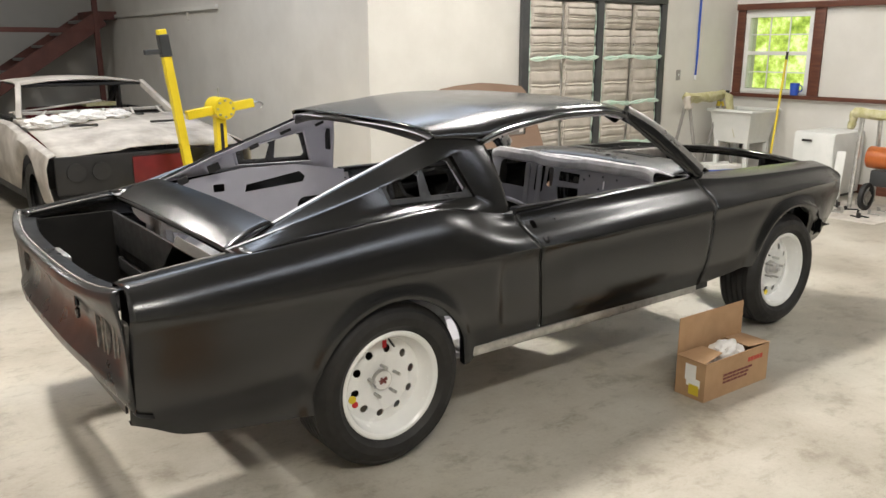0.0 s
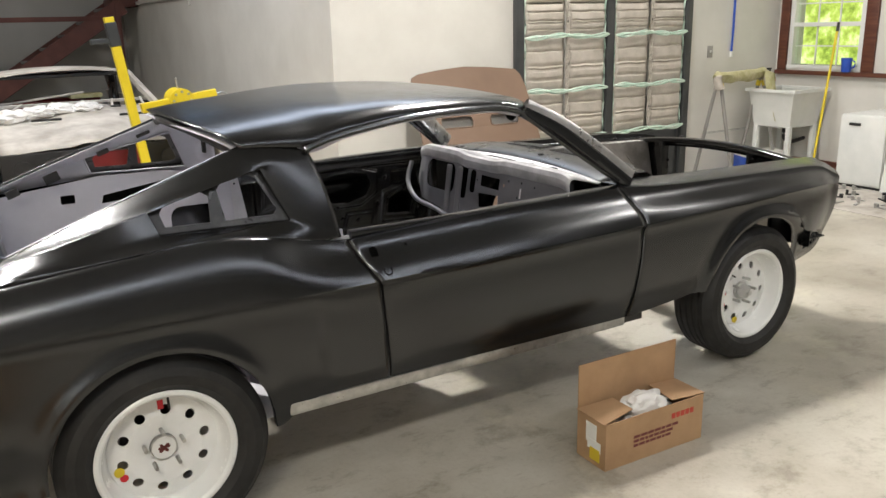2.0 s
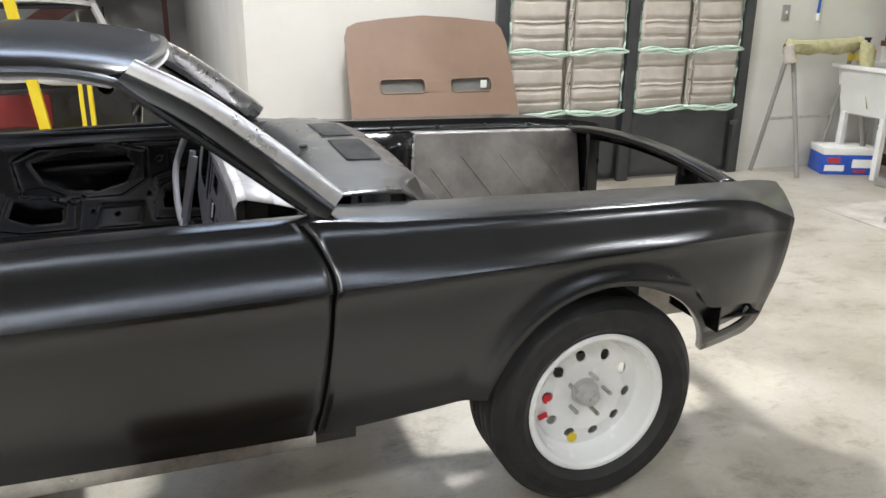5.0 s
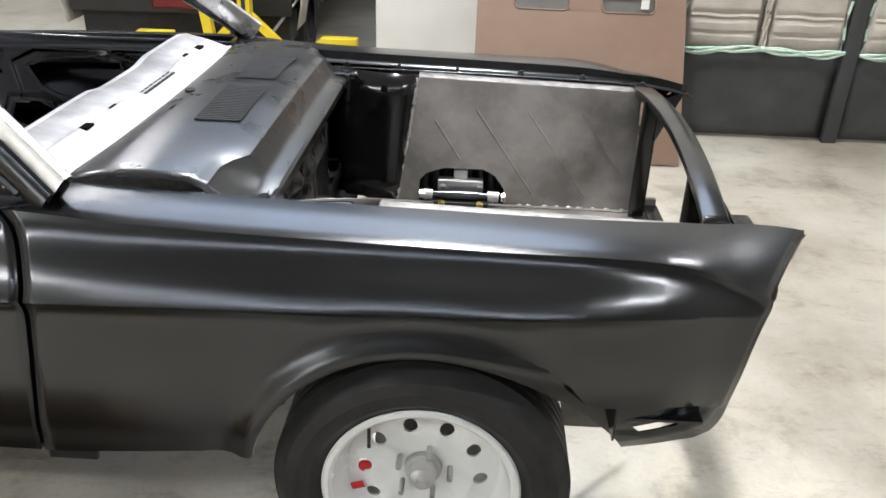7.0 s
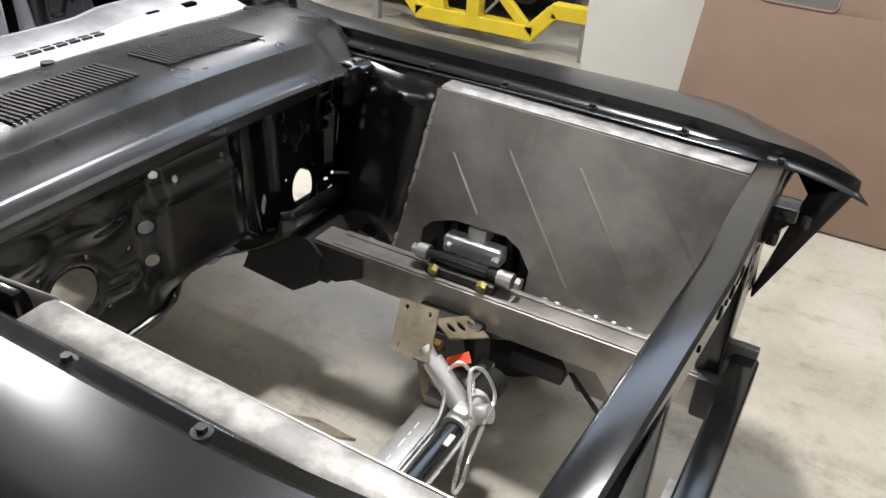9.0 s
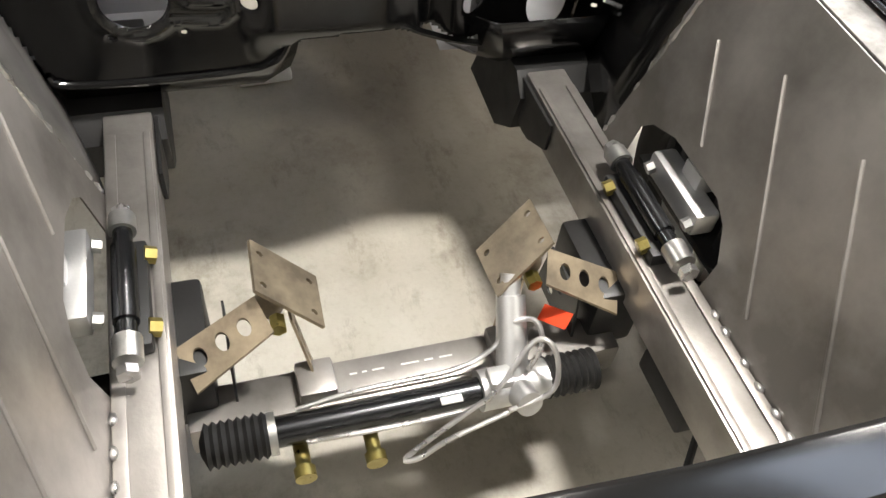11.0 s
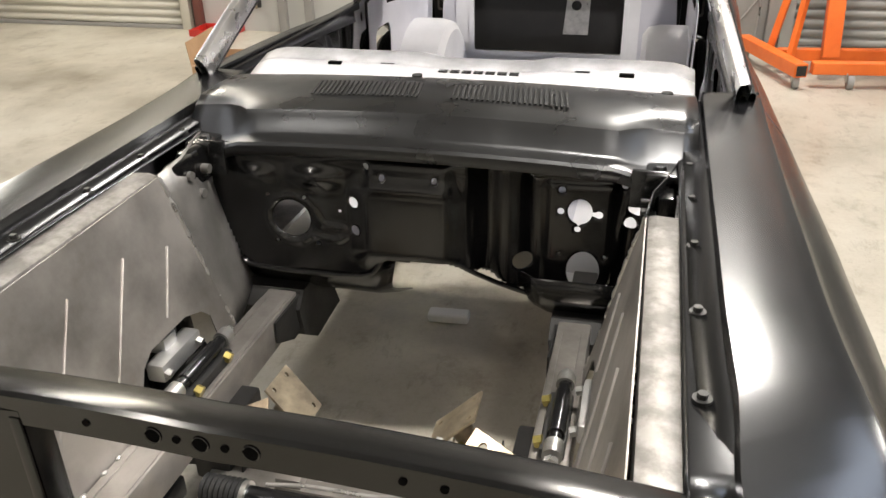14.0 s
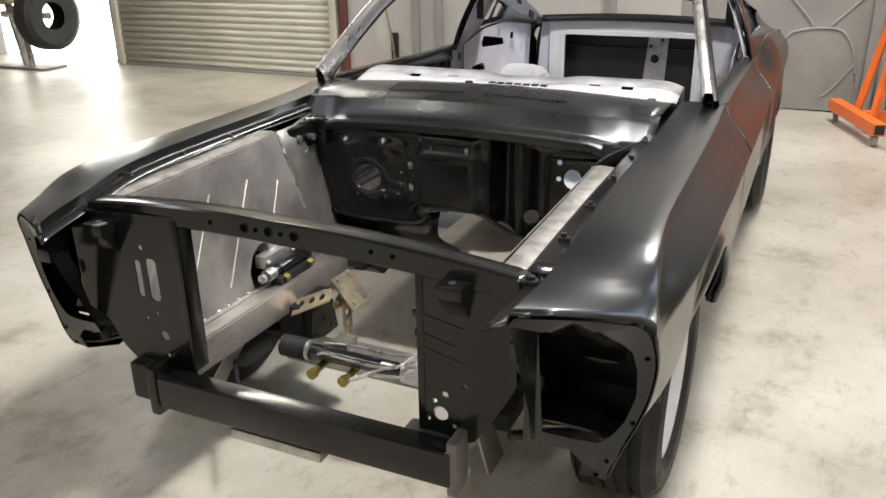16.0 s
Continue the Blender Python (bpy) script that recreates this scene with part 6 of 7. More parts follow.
for_sides("front_gap_backing", lambda: plate([(1.84, 0.36), (2.02, 0.36), (2.05, 0.80), (1.98, 0.93), (1.85, 0.93)], [], 0.01, lambda u, v, w: (u, -0.845 + w + max(0, v - 0.7) * 0.3, v)), "black")


def lock_post():
    outer = [(0.60, 0.925), (0.755, 0.915), (0.762, 0.86), (0.79, 0.69), (0.83, 0.50), (0.85, 0.38), (0.70, 0.38), (0.70, 0.52), (0.705, 0.66), (0.70, 0.75), (0.665, 0.79), (0.60, 0.80)]
    holes = [circle(0.645, 0.862, 0.019, 16, 0.024), circle(0.735, 0.872, 0.006, 8), rrect(0.735, 0.50, 0.755, 0.515, 0.004), rrect(0.775, 0.505, 0.80, 0.53, 0.008), rrect(0.735, 0.585, 0.765, 0.625, 0.01)]
    return plate(outer, holes, 0.006, lambda u, v, w: (u, -0.745 + w + 0.010 * pad(u, v, 0.72, 0.765, 0.56, 0.88, 0.012), v))


for_sides("lock_pillar", lock_post, "silver", label="pale primed lock pillar plate")

# dash
def dash_face():
    outer = [(-0.64, 0.80), (-0.30, 0.76), (-0.05, 0.72), (0.10, 0.66), (0.22, 0.66), (0.58, 0.70), (0.64, 0.80), (0.63, 0.93), (0.45, 0.955), (0.12, 0.955), (0.06, 0.94), (-0.62, 0.94)]
    holes = [rrect(0.27, 0.77, 0.55, 0.92, 0.04), rrect(0.15, 0.76, 0.225, 0.925, 0.02), rrect(0.075, 0.80, 0.125, 0.915, 0.02), rrect(-0.13, 0.845, 0.03, 0.90, 0.006), [(-0.14, 0.765), (0.02, 0.74), (0.04, 0.81), (-0.13, 0.82)], [(-0.33, 0.775), (-0.19, 0.765), (-0.19, 0.80), (-0.30, 0.81)]]
    holes += [circle(y, z, 0.007, 10) for y, z in ((-0.20, 0.90), (-0.30, 0.905), (-0.40, 0.90), (-0.42, 0.84), (-0.28, 0.835), (-0.56, 0.89), (-0.165, 0.875), (0.06, 0.87))]
    return plate(outer, holes, 0.003, in_yz(1.735, 0.18))


dash = part("dashboard", dash_face(), "dashgrey", car, "bare grey primed dashboard pressing with openings")
part("glovebox_rib", beam((1.728, -0.34, 0.845), (1.735, -0.34, 0.89), 0.006, 0.004), "silver", dash)
part("dash_lower_rail", tube(spline([(1.70, 0.62, 0.90), (1.66, 0.60, 0.80), (1.65, 0.50, 0.72), (1.65, 0.30, 0.70), (1.66, 0.15, 0.68), (1.68, 0.05, 0.72)], 6), 0.012, 10), "dashgrey", dash)
for y in (0.24, 0.14):
    part("dash_brace", beam((1.715, y, 0.93), (1.66, y - 0.03, 0.68), 0.03, 0.012), "dashgrey", dash)


def dash_top(first, last):
    rows = []
    for j in range(41):
        y = -0.64 + 1.28 * j / 40
        up = 0.014 * (1 / (1 + math.exp((y + 0.10) * 60)) + 1 / (1 + math.exp(-(y - 0.22) * 60)))
        end = 0.02 * max(0, (abs(y) - 0.56) / 0.08) ** 2
        bow = 0.045 * (1 - (y / 0.64) ** 2)
        line = [(1.772, y, 0.915 + up - end), (1.768, y, 0.955 + up - end), (1.778, y, 0.974 + up - end), (1.80, y, 0.978 + up - end), (1.85 + bow * 0.4, y, 0.970 + up * 0.7 - end), (1.87 + bow * 0.5, y, 0.967 + up * 0.6 - end), (1.93 + bow, y, 0.950 - end * 0.6), (1.945 + bow, y, 0.962 - 0.02 * (y / 0.64) ** 2)]
        rows.append(line[first:last])
    return grid(rows)


part("dash_lip", dash_top(0, 4), "weldgrey", car, "rolled stained grey lip of the dash", solid=0.003)
dtop = part("dash_top", dash_top(3, 6), "weldgrey", car, "stained grey dash top with defroster slots", solid=0.003)
part("windscreen_flange", dash_top(5, 8), "silver", car, "pale grey primed windscreen flange", solid=0.003)
for k in range(7):
    for j in range(3):
        x, y = 1.905 - 0.014 * j, -0.05 + 0.034 * k
        part("defroster_slot", box(x, y - 0.013, 0.958, x + 0.007, y + 0.013, 0.9675), "black", dtop)
for x, y in ((1.88, -0.38), (1.88, 0.46), (1.87, 0.34), (1.87, -0.22)):
    # near-black pads painted as the shade of slots
    part("top_slot", box(x, y - 0.02, 0.9655, x + 0.02, y + 0.02, 0.9768), "hole_shade", dtop)


# ---- fixed parts of the hall ----
def door_blankets():
    d = thing("door_1", "charcoal double door padded with tied beige blankets", "door", kind="structure")
    x0, x1, y = 3.92, 6.12, YA - 0.012
    for a, b in ((x0, x0 + 0.09), (x1 - 0.09, x1), (4.985, 5.075)):
        part("door_frame_post", box(a, y - 0.05, 0.0, b, y, 2.06, 0.006), "darkframe", d)
    part("door_head", box(x0, y - 0.055, 2.06, x1, y, 2.16, 0.006), "darkframe", d)
    for a, b in ((x0 + 0.09, 4.985), (5.075, x1 - 0.09)):
        # lower panel pressed to a shallow four-sided point
        m = ((a + b) / 2, y - 0.095, 0.29)
        bm = bmesh.new()
        c = [bm.verts.new(p) for p in ((a, y - 0.012, 0.02), (b, y - 0.012, 0.02), (b, y - 0.012, 0.56), (a, y - 0.012, 0.56))]
        e = [bm.verts.new(p) for p in ((a + 0.06, y - 0.02, 0.08), (b - 0.06, y - 0.02, 0.08), (b - 0.06, y - 0.02, 0.50), (a + 0.06, y - 0.02, 0.50))]
        mv = bm.verts.new(m)
        for k in range(4):
            bm.faces.new((c[k], c[(k + 1) % 4], e[(k + 1) % 4], e[k]))
            bm.faces.new((e[k], e[(k + 1) % 4], mv))
        part("door_panel", bm, "darkframe", d, solid=0.004)
        # quilted pads: two columns, four rows, each with stitched furrows
        mid = (a + b) / 2
        rows_z = [(0.55, 1.005), (1.005, 1.49), (1.49, 1.78), (1.78, 2.05)]
        for c0, c1 in ((a + 0.01, mid - 0.012), (mid + 0.012, b - 0.01)):
            for z0, z1 in rows_z:
                nz, nx = 34, 12
                rr = []
                sd = random.random() * 9
                for k in range(nz + 1):
                    f = k / nz
                    z = z0 + (z1 - z0) * f
                    puff = 0.055 * (math.sin(math.pi * f) ** 0.35)
                    for q in (0.22, 0.40, 0.48, 0.74):
                        puff -= 0.020 * math.exp(-((f - q) / 0.022) ** 2)
                    row = []
                    for j in range(nx + 1):
                        g = j / nx
                        e_ = math.sin(math.pi * g) ** 0.25
                        wob = 0.008 * noise.noise(Vector((g * 3 + sd, f * 4, sd)))
                        row.append((c0 + (c1 - c0) * g, y - 0.012 - max(0.0, puff * e_ + wob), z + 0.008 * noise.noise(Vector((g * 4, sd, f * 3)))))
                    rr.append(row)
                part("blanket_pad", grid(rr), "blanket", d, solid=0.004)
        # bundles of cord, bulging between their ties
        for z in (0.56, 1.005, 1.49):
            for st in range(4):
                pts = []
                for k in range(31):
                    f = k / 30
                    bulge = abs(math.sin(math.pi * f * 4)) ** 0.7
                    ph = st * math.pi / 2 + f * 5 + z
                    pts.append((a + (b - a) * f, y - 0.066 - 0.016 * bulge * (1 + 0.5 * math.cos(ph)), z + 0.019 * bulge * math.sin(ph) + 0.010 * math.sin(f * 9 + z * 7) + 0.004 * noise.noise(Vector((f * 9, st, z)))))
                part("tie_cord", tube(pts, 0.0085, 7), "rope", d, "pale green cord")
            for q in (0.25, 0.5, 0.75):
                part("cord_knot", cyl((a + (b - a) * q - 0.012, y - 0.068, z + 0.010 * math.sin(q * 9 + z * 7)), (a + (b - a) * q + 0.012, y - 0.068, z + 0.010 * math.sin(q * 9 + z * 7)), 0.017, n=10), "rope", d)
        for st in range(3):
            pts = [(mid + 0.013 * math.sin(k * 1.1 + st * 2.1), y - 0.055 - 0.010 * math.cos(k * 1.1 + st * 2.1), 0.56 + 1.47 * k / 24) for k in range(25)]
            part("tie_cord", tube(pts, 0.009, 7), "blanket", d)
        for e_x in (a + 0.018, b - 0.018):
            pts = [(e_x + 0.006 * math.sin(k * 1.9), y - 0.030, 0.56 + 1.47 * k / 20) for k in range(21)]
            part("edge_cord", tube(pts, 0.009, 7), "rope", d)
        for z in (0.78, 1.24, 1.62):
            part("stud", cyl((mid, y - 0.06, z), (mid, y - 0.068, z), 0.012, n=12), "black", d)
    part("hinge_bar", box(x1 - 0.13, y - 0.07, 0.40, x1 - 0.05, y - 0.05, 0.44, 0.004), "darkframe", d)
    return d


door_blankets()


def window():
    w = thing("window_1", "white vinyl sash window in dark brown wooden trim", "window", kind="structure")
    y0, y1, z0, z1, x = 1.78, 2.60, 1.10, 1.96, X1
    for a, b, c, e in ((1.74, 1.06, 2.64, 1.10), (1.74, 1.94, 2.64, 1.99), (1.76, 1.10, 1.81, 1.94), (2.57, 1.10, 2.62, 1.94), (1.80, 1.50, 2.58, 1.545)):
        part("sash", box(x - 0.01, a, b, x + 0.08, c, e, 0.004), "vinyl", w)
    for y in (2.07, 2.32):
        part("glazing_bar", box(x + 0.035, y - 0.007, 1.10, x + 0.05, y + 0.007, 1.95, 0.002), "vinyl", w)
    for z in (1.30, 1.74):
        part("glazing_bar", box(x + 0.037, 1.80, z - 0.007, x + 0.048, 2.58, z + 0.007, 0.002), "vinyl", w)
    g = part("pane", box(x + 0.04, 1.80, 1.10, x + 0.044, 2.58, 1.95), glass(), w)
    g.visible_shadow = False
    for a, b, c, e in ((1.62, 1.00, 1.75, 2.08), (2.63, 1.00, 2.735, 2.08)):
        part("casing", box(x - 0.03, a, b, x - 0.001, c, e, 0.004), "trimwood", w)
    return w


def glass():
    m = bpy.data.materials.new("window_glass")
    nt, nd, lk, bs = nodes_of(m)
    bs.inputs["Base Color"].default_value = (0.9, 0.95, 0.92, 1)
    bs.inputs["Roughness"].default_value = 0.03
    bs.inputs["Transmission Weight"].default_value = 1.0
    bs.inputs["IOR"].default_value = 1.1
    return m


window()
tagged(part("sill_rail", box(X1 - 0.07, -1.2, 1.0, X1 - 0.032, 2.735, 1.045, 0.004), "trimwood"), "long dark brown wooden sill rail", "trim", kind="structure")
tagged(part("head_rail", box(X1 - 0.06, -1.2, 2.03, X1 - 0.032, 2.735, 2.10, 0.004), "trimwood"), "long dark brown wooden head rail", "trim", kind="structure")
tagged(part("post_trim", box(X1 - 0.045, -0.6, 1.045, X1 - 0.002, -0.52, 2.03, 0.004), "trimwood"), "dark brown wooden post", "trim", kind="structure")
tagged(part("baseboard", box(X1 - 0.02, -4, 0, X1 - 0.001, 2.74, 0.10, 0.003), "trimwood"), "dark brown baseboard under the window", "baseboard", kind="structure")
part_sw = thing("light_switch", "small grey light switch on the white wall", "switch")
part("plate", box(6.425, YA - 0.008, 1.215, 6.50, YA - 0.001, 1.335, 0.003), "dusty", part_sw)
part("toggle", box(6.455, YA - 0.018, 1.265, 6.47, YA - 0.006, 1.29, 0.002), "paper", part_sw)
hose = thing("air_line", "blue plastic air pipe clipped to the wall", "pipe")
part("pipe", tube([(6.78, YA - 0.015, 1.26), (6.782, YA - 0.02, 1.5), (6.785, YA - 0.015, 1.8), (6.788, YA - 0.015, 2.4), (6.79, YA - 0.015, 4.0)], 0.013, 10), "blue", hose)
part("nozzle", cyl((6.78, YA - 0.015, 1.21), (6.78, YA - 0.015, 1.27), 0.016, n=12), "paper", hose)


def shutter(name, y0, y1, z1, material, label):
    s = thing(name, label, "roller door", kind="structure")
    rows = []
    n = int(z1 / 0.075)
    for k in range(n):
        z = 0.03 + k * 0.075
        for dz, dx in ((0.0, 0.004), (0.008, 0.004), (0.016, 0.022), (0.058, 0.022), (0.066, 0.004)):
            rows.append([(X0 + dx + 0.012, y0, z + dz), (X0 + dx + 0.012, y1, z + dz)])
    part("curtain", grid(rows), material, s, sharp=20, solid=0.002)
    for y in (y0 - 0.09, y1):
        part("guide", box(X0 + 0.002, y, 0, X0 + 0.07, y + 0.09, z1, 0.006), material, s)
    part("bottom_bar", box(X0 + 0.005, y0, 0.0, X0 + 0.05, y1, 0.035, 0.006), "dusty", s)
    return s


shutter("door_2", -6.85, -3.80, 3.2, "shutter", "closed cream corrugated roller door")
shutter("door_3", 1.60, 4.4, 3.2, "shuttergrey", "closed grey corrugated roller door")
d4 = thing("door_4", "dusty grey steel door with pressed diamond pattern", "door", kind="structure")
part("leaf", box(X0 + 0.004, 0.34, 0.01, X0 + 0.04, 1.386, 2.3, 0.006), "dusty", d4)
for pts in ([(0.80, 0.66), (1.02, 0.70), (1.24, 0.66), (1.36, 0.40), (1.36, 0.1)], [(0.72, 0.98), (0.92, 0.78), (0.96, 0.72)], [(1.38, 0.98), (1.18, 0.78), (1.12, 0.72)], [(1.36, 0.42), (1.20, 0.20), (1.1, 0.12)], [(0.80, 0.66), (0.62, 0.40), (0.62, 0.1)]):
    part("pressing", tube(spline([(X0 + 0.042, 0.06 + a * 0.935, b) for a, b in pts], 5), 0.012, 7), "dusty", d4)
part("jamb", box(X0 + 0.004, 1.40, 0, X0 + 0.09, 1.49, 2.4, 0.006), "dusty", d4)
# timber-framed bay between the doors
bay = thing("wall_studs", "pale boarded wall bay with dark timber studs", "wall", kind="structure")
part("board", box(X0 + 0.003, -3.69, 0, X0 + 0.012, -0.13, 3.2), "wallgrey", bay)
for y in (-3.66, -2.80, -2.54, -1.72, -0.78):
    part("stud", box(X0 + 0.012, y, 0, X0 + 0.075, y + 0.075, 3.2, 0.004), "redox" if y in (-1.72, -3.66) else "dusty", bay)
part("hanging_hose", tube(spline([(X0 + 0.09, -3.12, 1.6), (X0 + 0.1, -3.10, 0.9), (X0 + 0.09, -3.03, 0.5), (X0 + 0.09, -3.0, 0.22)], 6), 0.012, 8), "tan", bay)
part("dark_strip", box(X0 + 0.02, -3.06, 0.22, X0 + 0.05, -2.98, 0.52, 0.004), "black", bay)

# stair at the far end
stair = thing("stair", "red-brown steel stair with open treads", "stair")
a0, a1 = Vector((-1.2, 10.0, -0.02)), Vector((1.95, 10.0, 2.02))
for y in (10.0, 10.9):
    part("stringer", beam(a0 + Vector((0, y - 10, 0)), a1 + Vector((0, y - 10, 0)), 0.05, 0.24), "redox", stair)
for k in range(11):
    p = a0.lerp(a1, (k + 0.5) / 11)
    part("tread", box(p.x - 0.14, 10.03, p.z + 0.02, p.x + 0.14, 10.87, p.z + 0.06, 0.004), "dusty", stair)
part("post", box(1.83, 9.96, 0, 1.90, 10.04, 3.6, 0.004), "redox", stair)
part("beam", box(-2.85, 9.97, 1.80, 1.83, 10.03, 1.87, 0.004), "redox", stair)
part("landing", box(1.83, 10.0, 2.0, 2.18, 10.9, 2.12, 0.004), "redox", stair)
tagged(part("cable_tray", box(XC - 0.05, 6.0, 2.02, XC - 0.002, 11.2, 2.07, 0.004), "wall"), "white painted conduit rail on the grey wall", "conduit", kind="structure")
tagged(part("conduit_drop", box(XC - 0.03, 6.95, 1.92, XC - 0.002, 7.0, 2.02, 0.003), "wall"), "short white conduit drop", "conduit", kind="structure")

# ---- loose things ----
# cardboard box beside the car
cb = thing("cardboard_box", "open brown cardboard box with printed side on the floor", "box", at=pose(1.698, -1.185, 0, 0, 0, -1.5))
W, D, H, T = 0.495, 0.165, 0.190, 0.004
for nm, b in (("front_wall", box(-W / 2, -D / 2, 0, W / 2, -D / 2 + T, H)), ("back_wall", box(-W / 2, D / 2 - T, 0, W / 2, D / 2, H)), ("end_wall", box(-W / 2, -D / 2 + T, 0, -W / 2 + T, D / 2 - T, H)), ("end_wall", box(W / 2 - T, -D / 2 + T, 0, W / 2, D / 2 - T, H)), ("base", box(-W / 2 + T, -D / 2 + T, 0.001, W / 2 - T, D / 2 - T, 0.006)), ("lid_flap", box(-W / 2, D / 2 - T, H, W / 2, D / 2, H + 0.178))):
    part(nm, b, "card", cb)
part("end_flap", plate([(-0.255, -0.08), (-0.255, 0.08), (-0.10, 0.055), (-0.10, -0.06)], [], 0.003, lambda u, v, w: (u, v, H + w + 0.10 * (u + 0.26))), "card", cb)
part("end_flap", plate([(0.255, -0.08), (0.255, 0.08), (0.11, 0.08), (0.09, -0.07)], [], 0.003, lambda u, v, w: (u, v, H + w + 0.05 * (0.26 - u))), "card", cb)
b = bmesh.new()
bmesh.ops.create_icosphere(b, subdivisions=4, radius=1)
for v in b.verts:
    n_ = noise.noise(v.co * 2.6) * 0.25 + noise.noise(v.co * 6) * 0.12
    v.co = Vector((v.co.x * 0.12, v.co.y * 0.06, v.co.z * 0.07)) * (1 + n_) + Vector((0.01, 0.0, 0.155))
part("plastic_wrap", b, "plastic", cb, "crumpled clear plastic wrap")
part("address_label", box(-W / 2 - 0.001, -0.03, 0.085, -W / 2 + 0.001, 0.03, 0.165), "paper", cb)
part("shipping_label", box(-W / 2 - 0.0015, -0.055, 0.06, -W / 2 + 0.001, 0.02, 0.10), "paper", cb)
part("yellow_label", box(-W / 2 - 0.002, -0.05, 0.02, -W / 2 + 0.001, 0.005, 0.07), "mark_yellow", cb)
for k, (x, z, w_) in enumerate(((-0.11, 0.098, 0.21), (-0.11, 0.080, 0.19), (-0.11, 0.062, 0.17))):
    xx = x
    while xx < x + w_:
        l_ = 0.012 + 0.02 * random.random()
        part("print_bar", box(xx, -D / 2 - 0.0012, z, xx + l_, -D / 2 + 0.0005, z + 0.011), "ink", cb)
        xx += l_ + 0.005
for k in range(5):
    part("print_bar", box(0.08 + 0.024 * k, -D / 2 - 0.0012, 0.128, 0.099 + 0.024 * k, -D / 2 + 0.0005, 0.150), "inkred", cb)

# brown bonnet leaning on the wall
bon = thing("bonnet", "brown primed bonnet with two vent slots leaning on the wall", "car bonnet")


def bonnet_place(u, v, w):
    f = v / 1.28
    return (u, 2.16 + 0.55 * f - w - 0.02 * math.exp(-(u - 3.36) ** 2 * 60) * (1 if v > 0.02 else 1), v * 0.985)


out = [(2.80, 0.01), (3.985, 0.01), (3.975, 0.75), (3.955, 1.10), (3.925, 1.20), (3.885, 1.245), (3.60, 1.275), (3.36, 1.29), (3.10, 1.27), (2.90, 1.245), (2.835, 1.215), (2.81, 1.15), (2.80, 0.8)]
s1, s2 = rrect(3.01, 0.795, 3.315, 0.885, 0.03), rrect(3.50, 0.79, 3.80, 0.88, 0.03)
b = plate(out, [s1, s2], 0.012, bonnet_place)
part("skin", b, "brown", bon)
for x0_, x1_, z0_, z1_ in ((3.01, 3.315, 0.795, 0.885), (3.50, 3.80, 0.79, 0.88)):
    part("slot_tray", plate(rrect(x0_, z0_, x1_, z1_, 0.03), [], 0.003, lambda u, v, w: (u, bonnet_place(u, v, 0)[1] + 0.02 - 0.012 * (v - z0_) / 0.09, v * 0.985)), "dusty", bon)
    part("slot_rim", tube([(u, bonnet_place(u, v, 0)[1] - 0.012, v * 0.985) for u, v in rrect(x0_, z0_, x1_, z1_, 0.03)] + [(x1_, bonnet_place(x1_, z1_ - 0.03, 0)[1] - 0.012, (z1_ - 0.03) * 0.985)], 0.006, 7), "brown", bon)
part("masking_paper", box(3.72, 2.508, 0.80, 3.765, 2.513, 0.85), "paper", bon)


def lumpy_roll(p, q, radius, seed, n=26):
    """A rolled pad, uneven along its length."""
    p, q = Vector(p), Vector(q)
    d = (q - p).normalized()
    u = d.cross(Vector((0, 0, 1))).normalized()
    v = u.cross(d)
    rows = []
    for k in range(n + 1):
        f = k / n
        end = min(1, f / 0.04 + 0.35, (1 - f) / 0.04 + 0.35)
        row = []
        for j in range(16):
            a = 2 * math.pi * j / 16
            w = radius * end * (1 + 0.30 * noise.noise(Vector((f * 5 + seed, math.cos(a) * 1.3, math.sin(a) * 1.3))) + 0.12 * noise.noise(Vector((f * 22, a, seed))))
            sag = -0.012 * math.sin(math.pi * f)
            row.append(p.lerp(q, f) + u * (w * math.cos(a)) + v * (w * math.sin(a) * 1.1 + sag))
        rows.append(row)
    return grid(rows, None, True)


# padded trestle
tr = thing("trestle", "folding steel trestle with foam padded top", "trestle")
for x, y, xx, yy in ((6.33, 2.52, 6.26, 2.70), (6.36, 2.52, 6.44, 2.36), (6.98, 2.52, 6.94, 2.70), (7.02, 2.52, 7.14, 2.36)):
    part("leg", tube([(x, y, 1.02), (xx, yy, 0.01)], 0.018, 10), "dusty", tr)
part("top_pad", lumpy_roll((6.28, 2.52, 1.03), (7.06, 2.52, 1.04), 0.052, 1.0), "foam", tr, "yellowed foam pad with tape")
for (x, y, xx, yy) in ((6.36, 2.52, 6.44, 2.36), (7.02, 2.52, 7.14, 2.36), (6.98, 2.52, 6.94, 2.70)):
    part("tape_band", cyl((x + (xx - x) * 0.06, y + (yy - y) * 0.06, 0.965), (x + (xx - x) * 0.11, y + (yy - y) * 0.11, 0.91), 0.025, n=12), "mark_yellow", tr)
for x, sd in ((6.31, 3.0), (7.05, 5.0)):
    part("wrapped_end", lumpy_roll((x - 0.01, 2.50, 1.05), (x + 0.012, 2.47, 0.90), 0.038, sd, 14), "blanket", tr)
part("draped_cloth", grid([[(6.96 + 0.05 * j, 2.45 - 0.03 * k + 0.02 * math.sin(j * 2 + k), 1.05 - 0.10 * k + 0.02 * math.sin(j * 1.7)) for j in range(4)] for k in range(6)]), "foam", tr, solid=0.006)
part("stretcher", tube([(6.29, 2.62, 0.45), (6.96, 2.62, 0.45)], 0.012, 8), "zinc", tr)

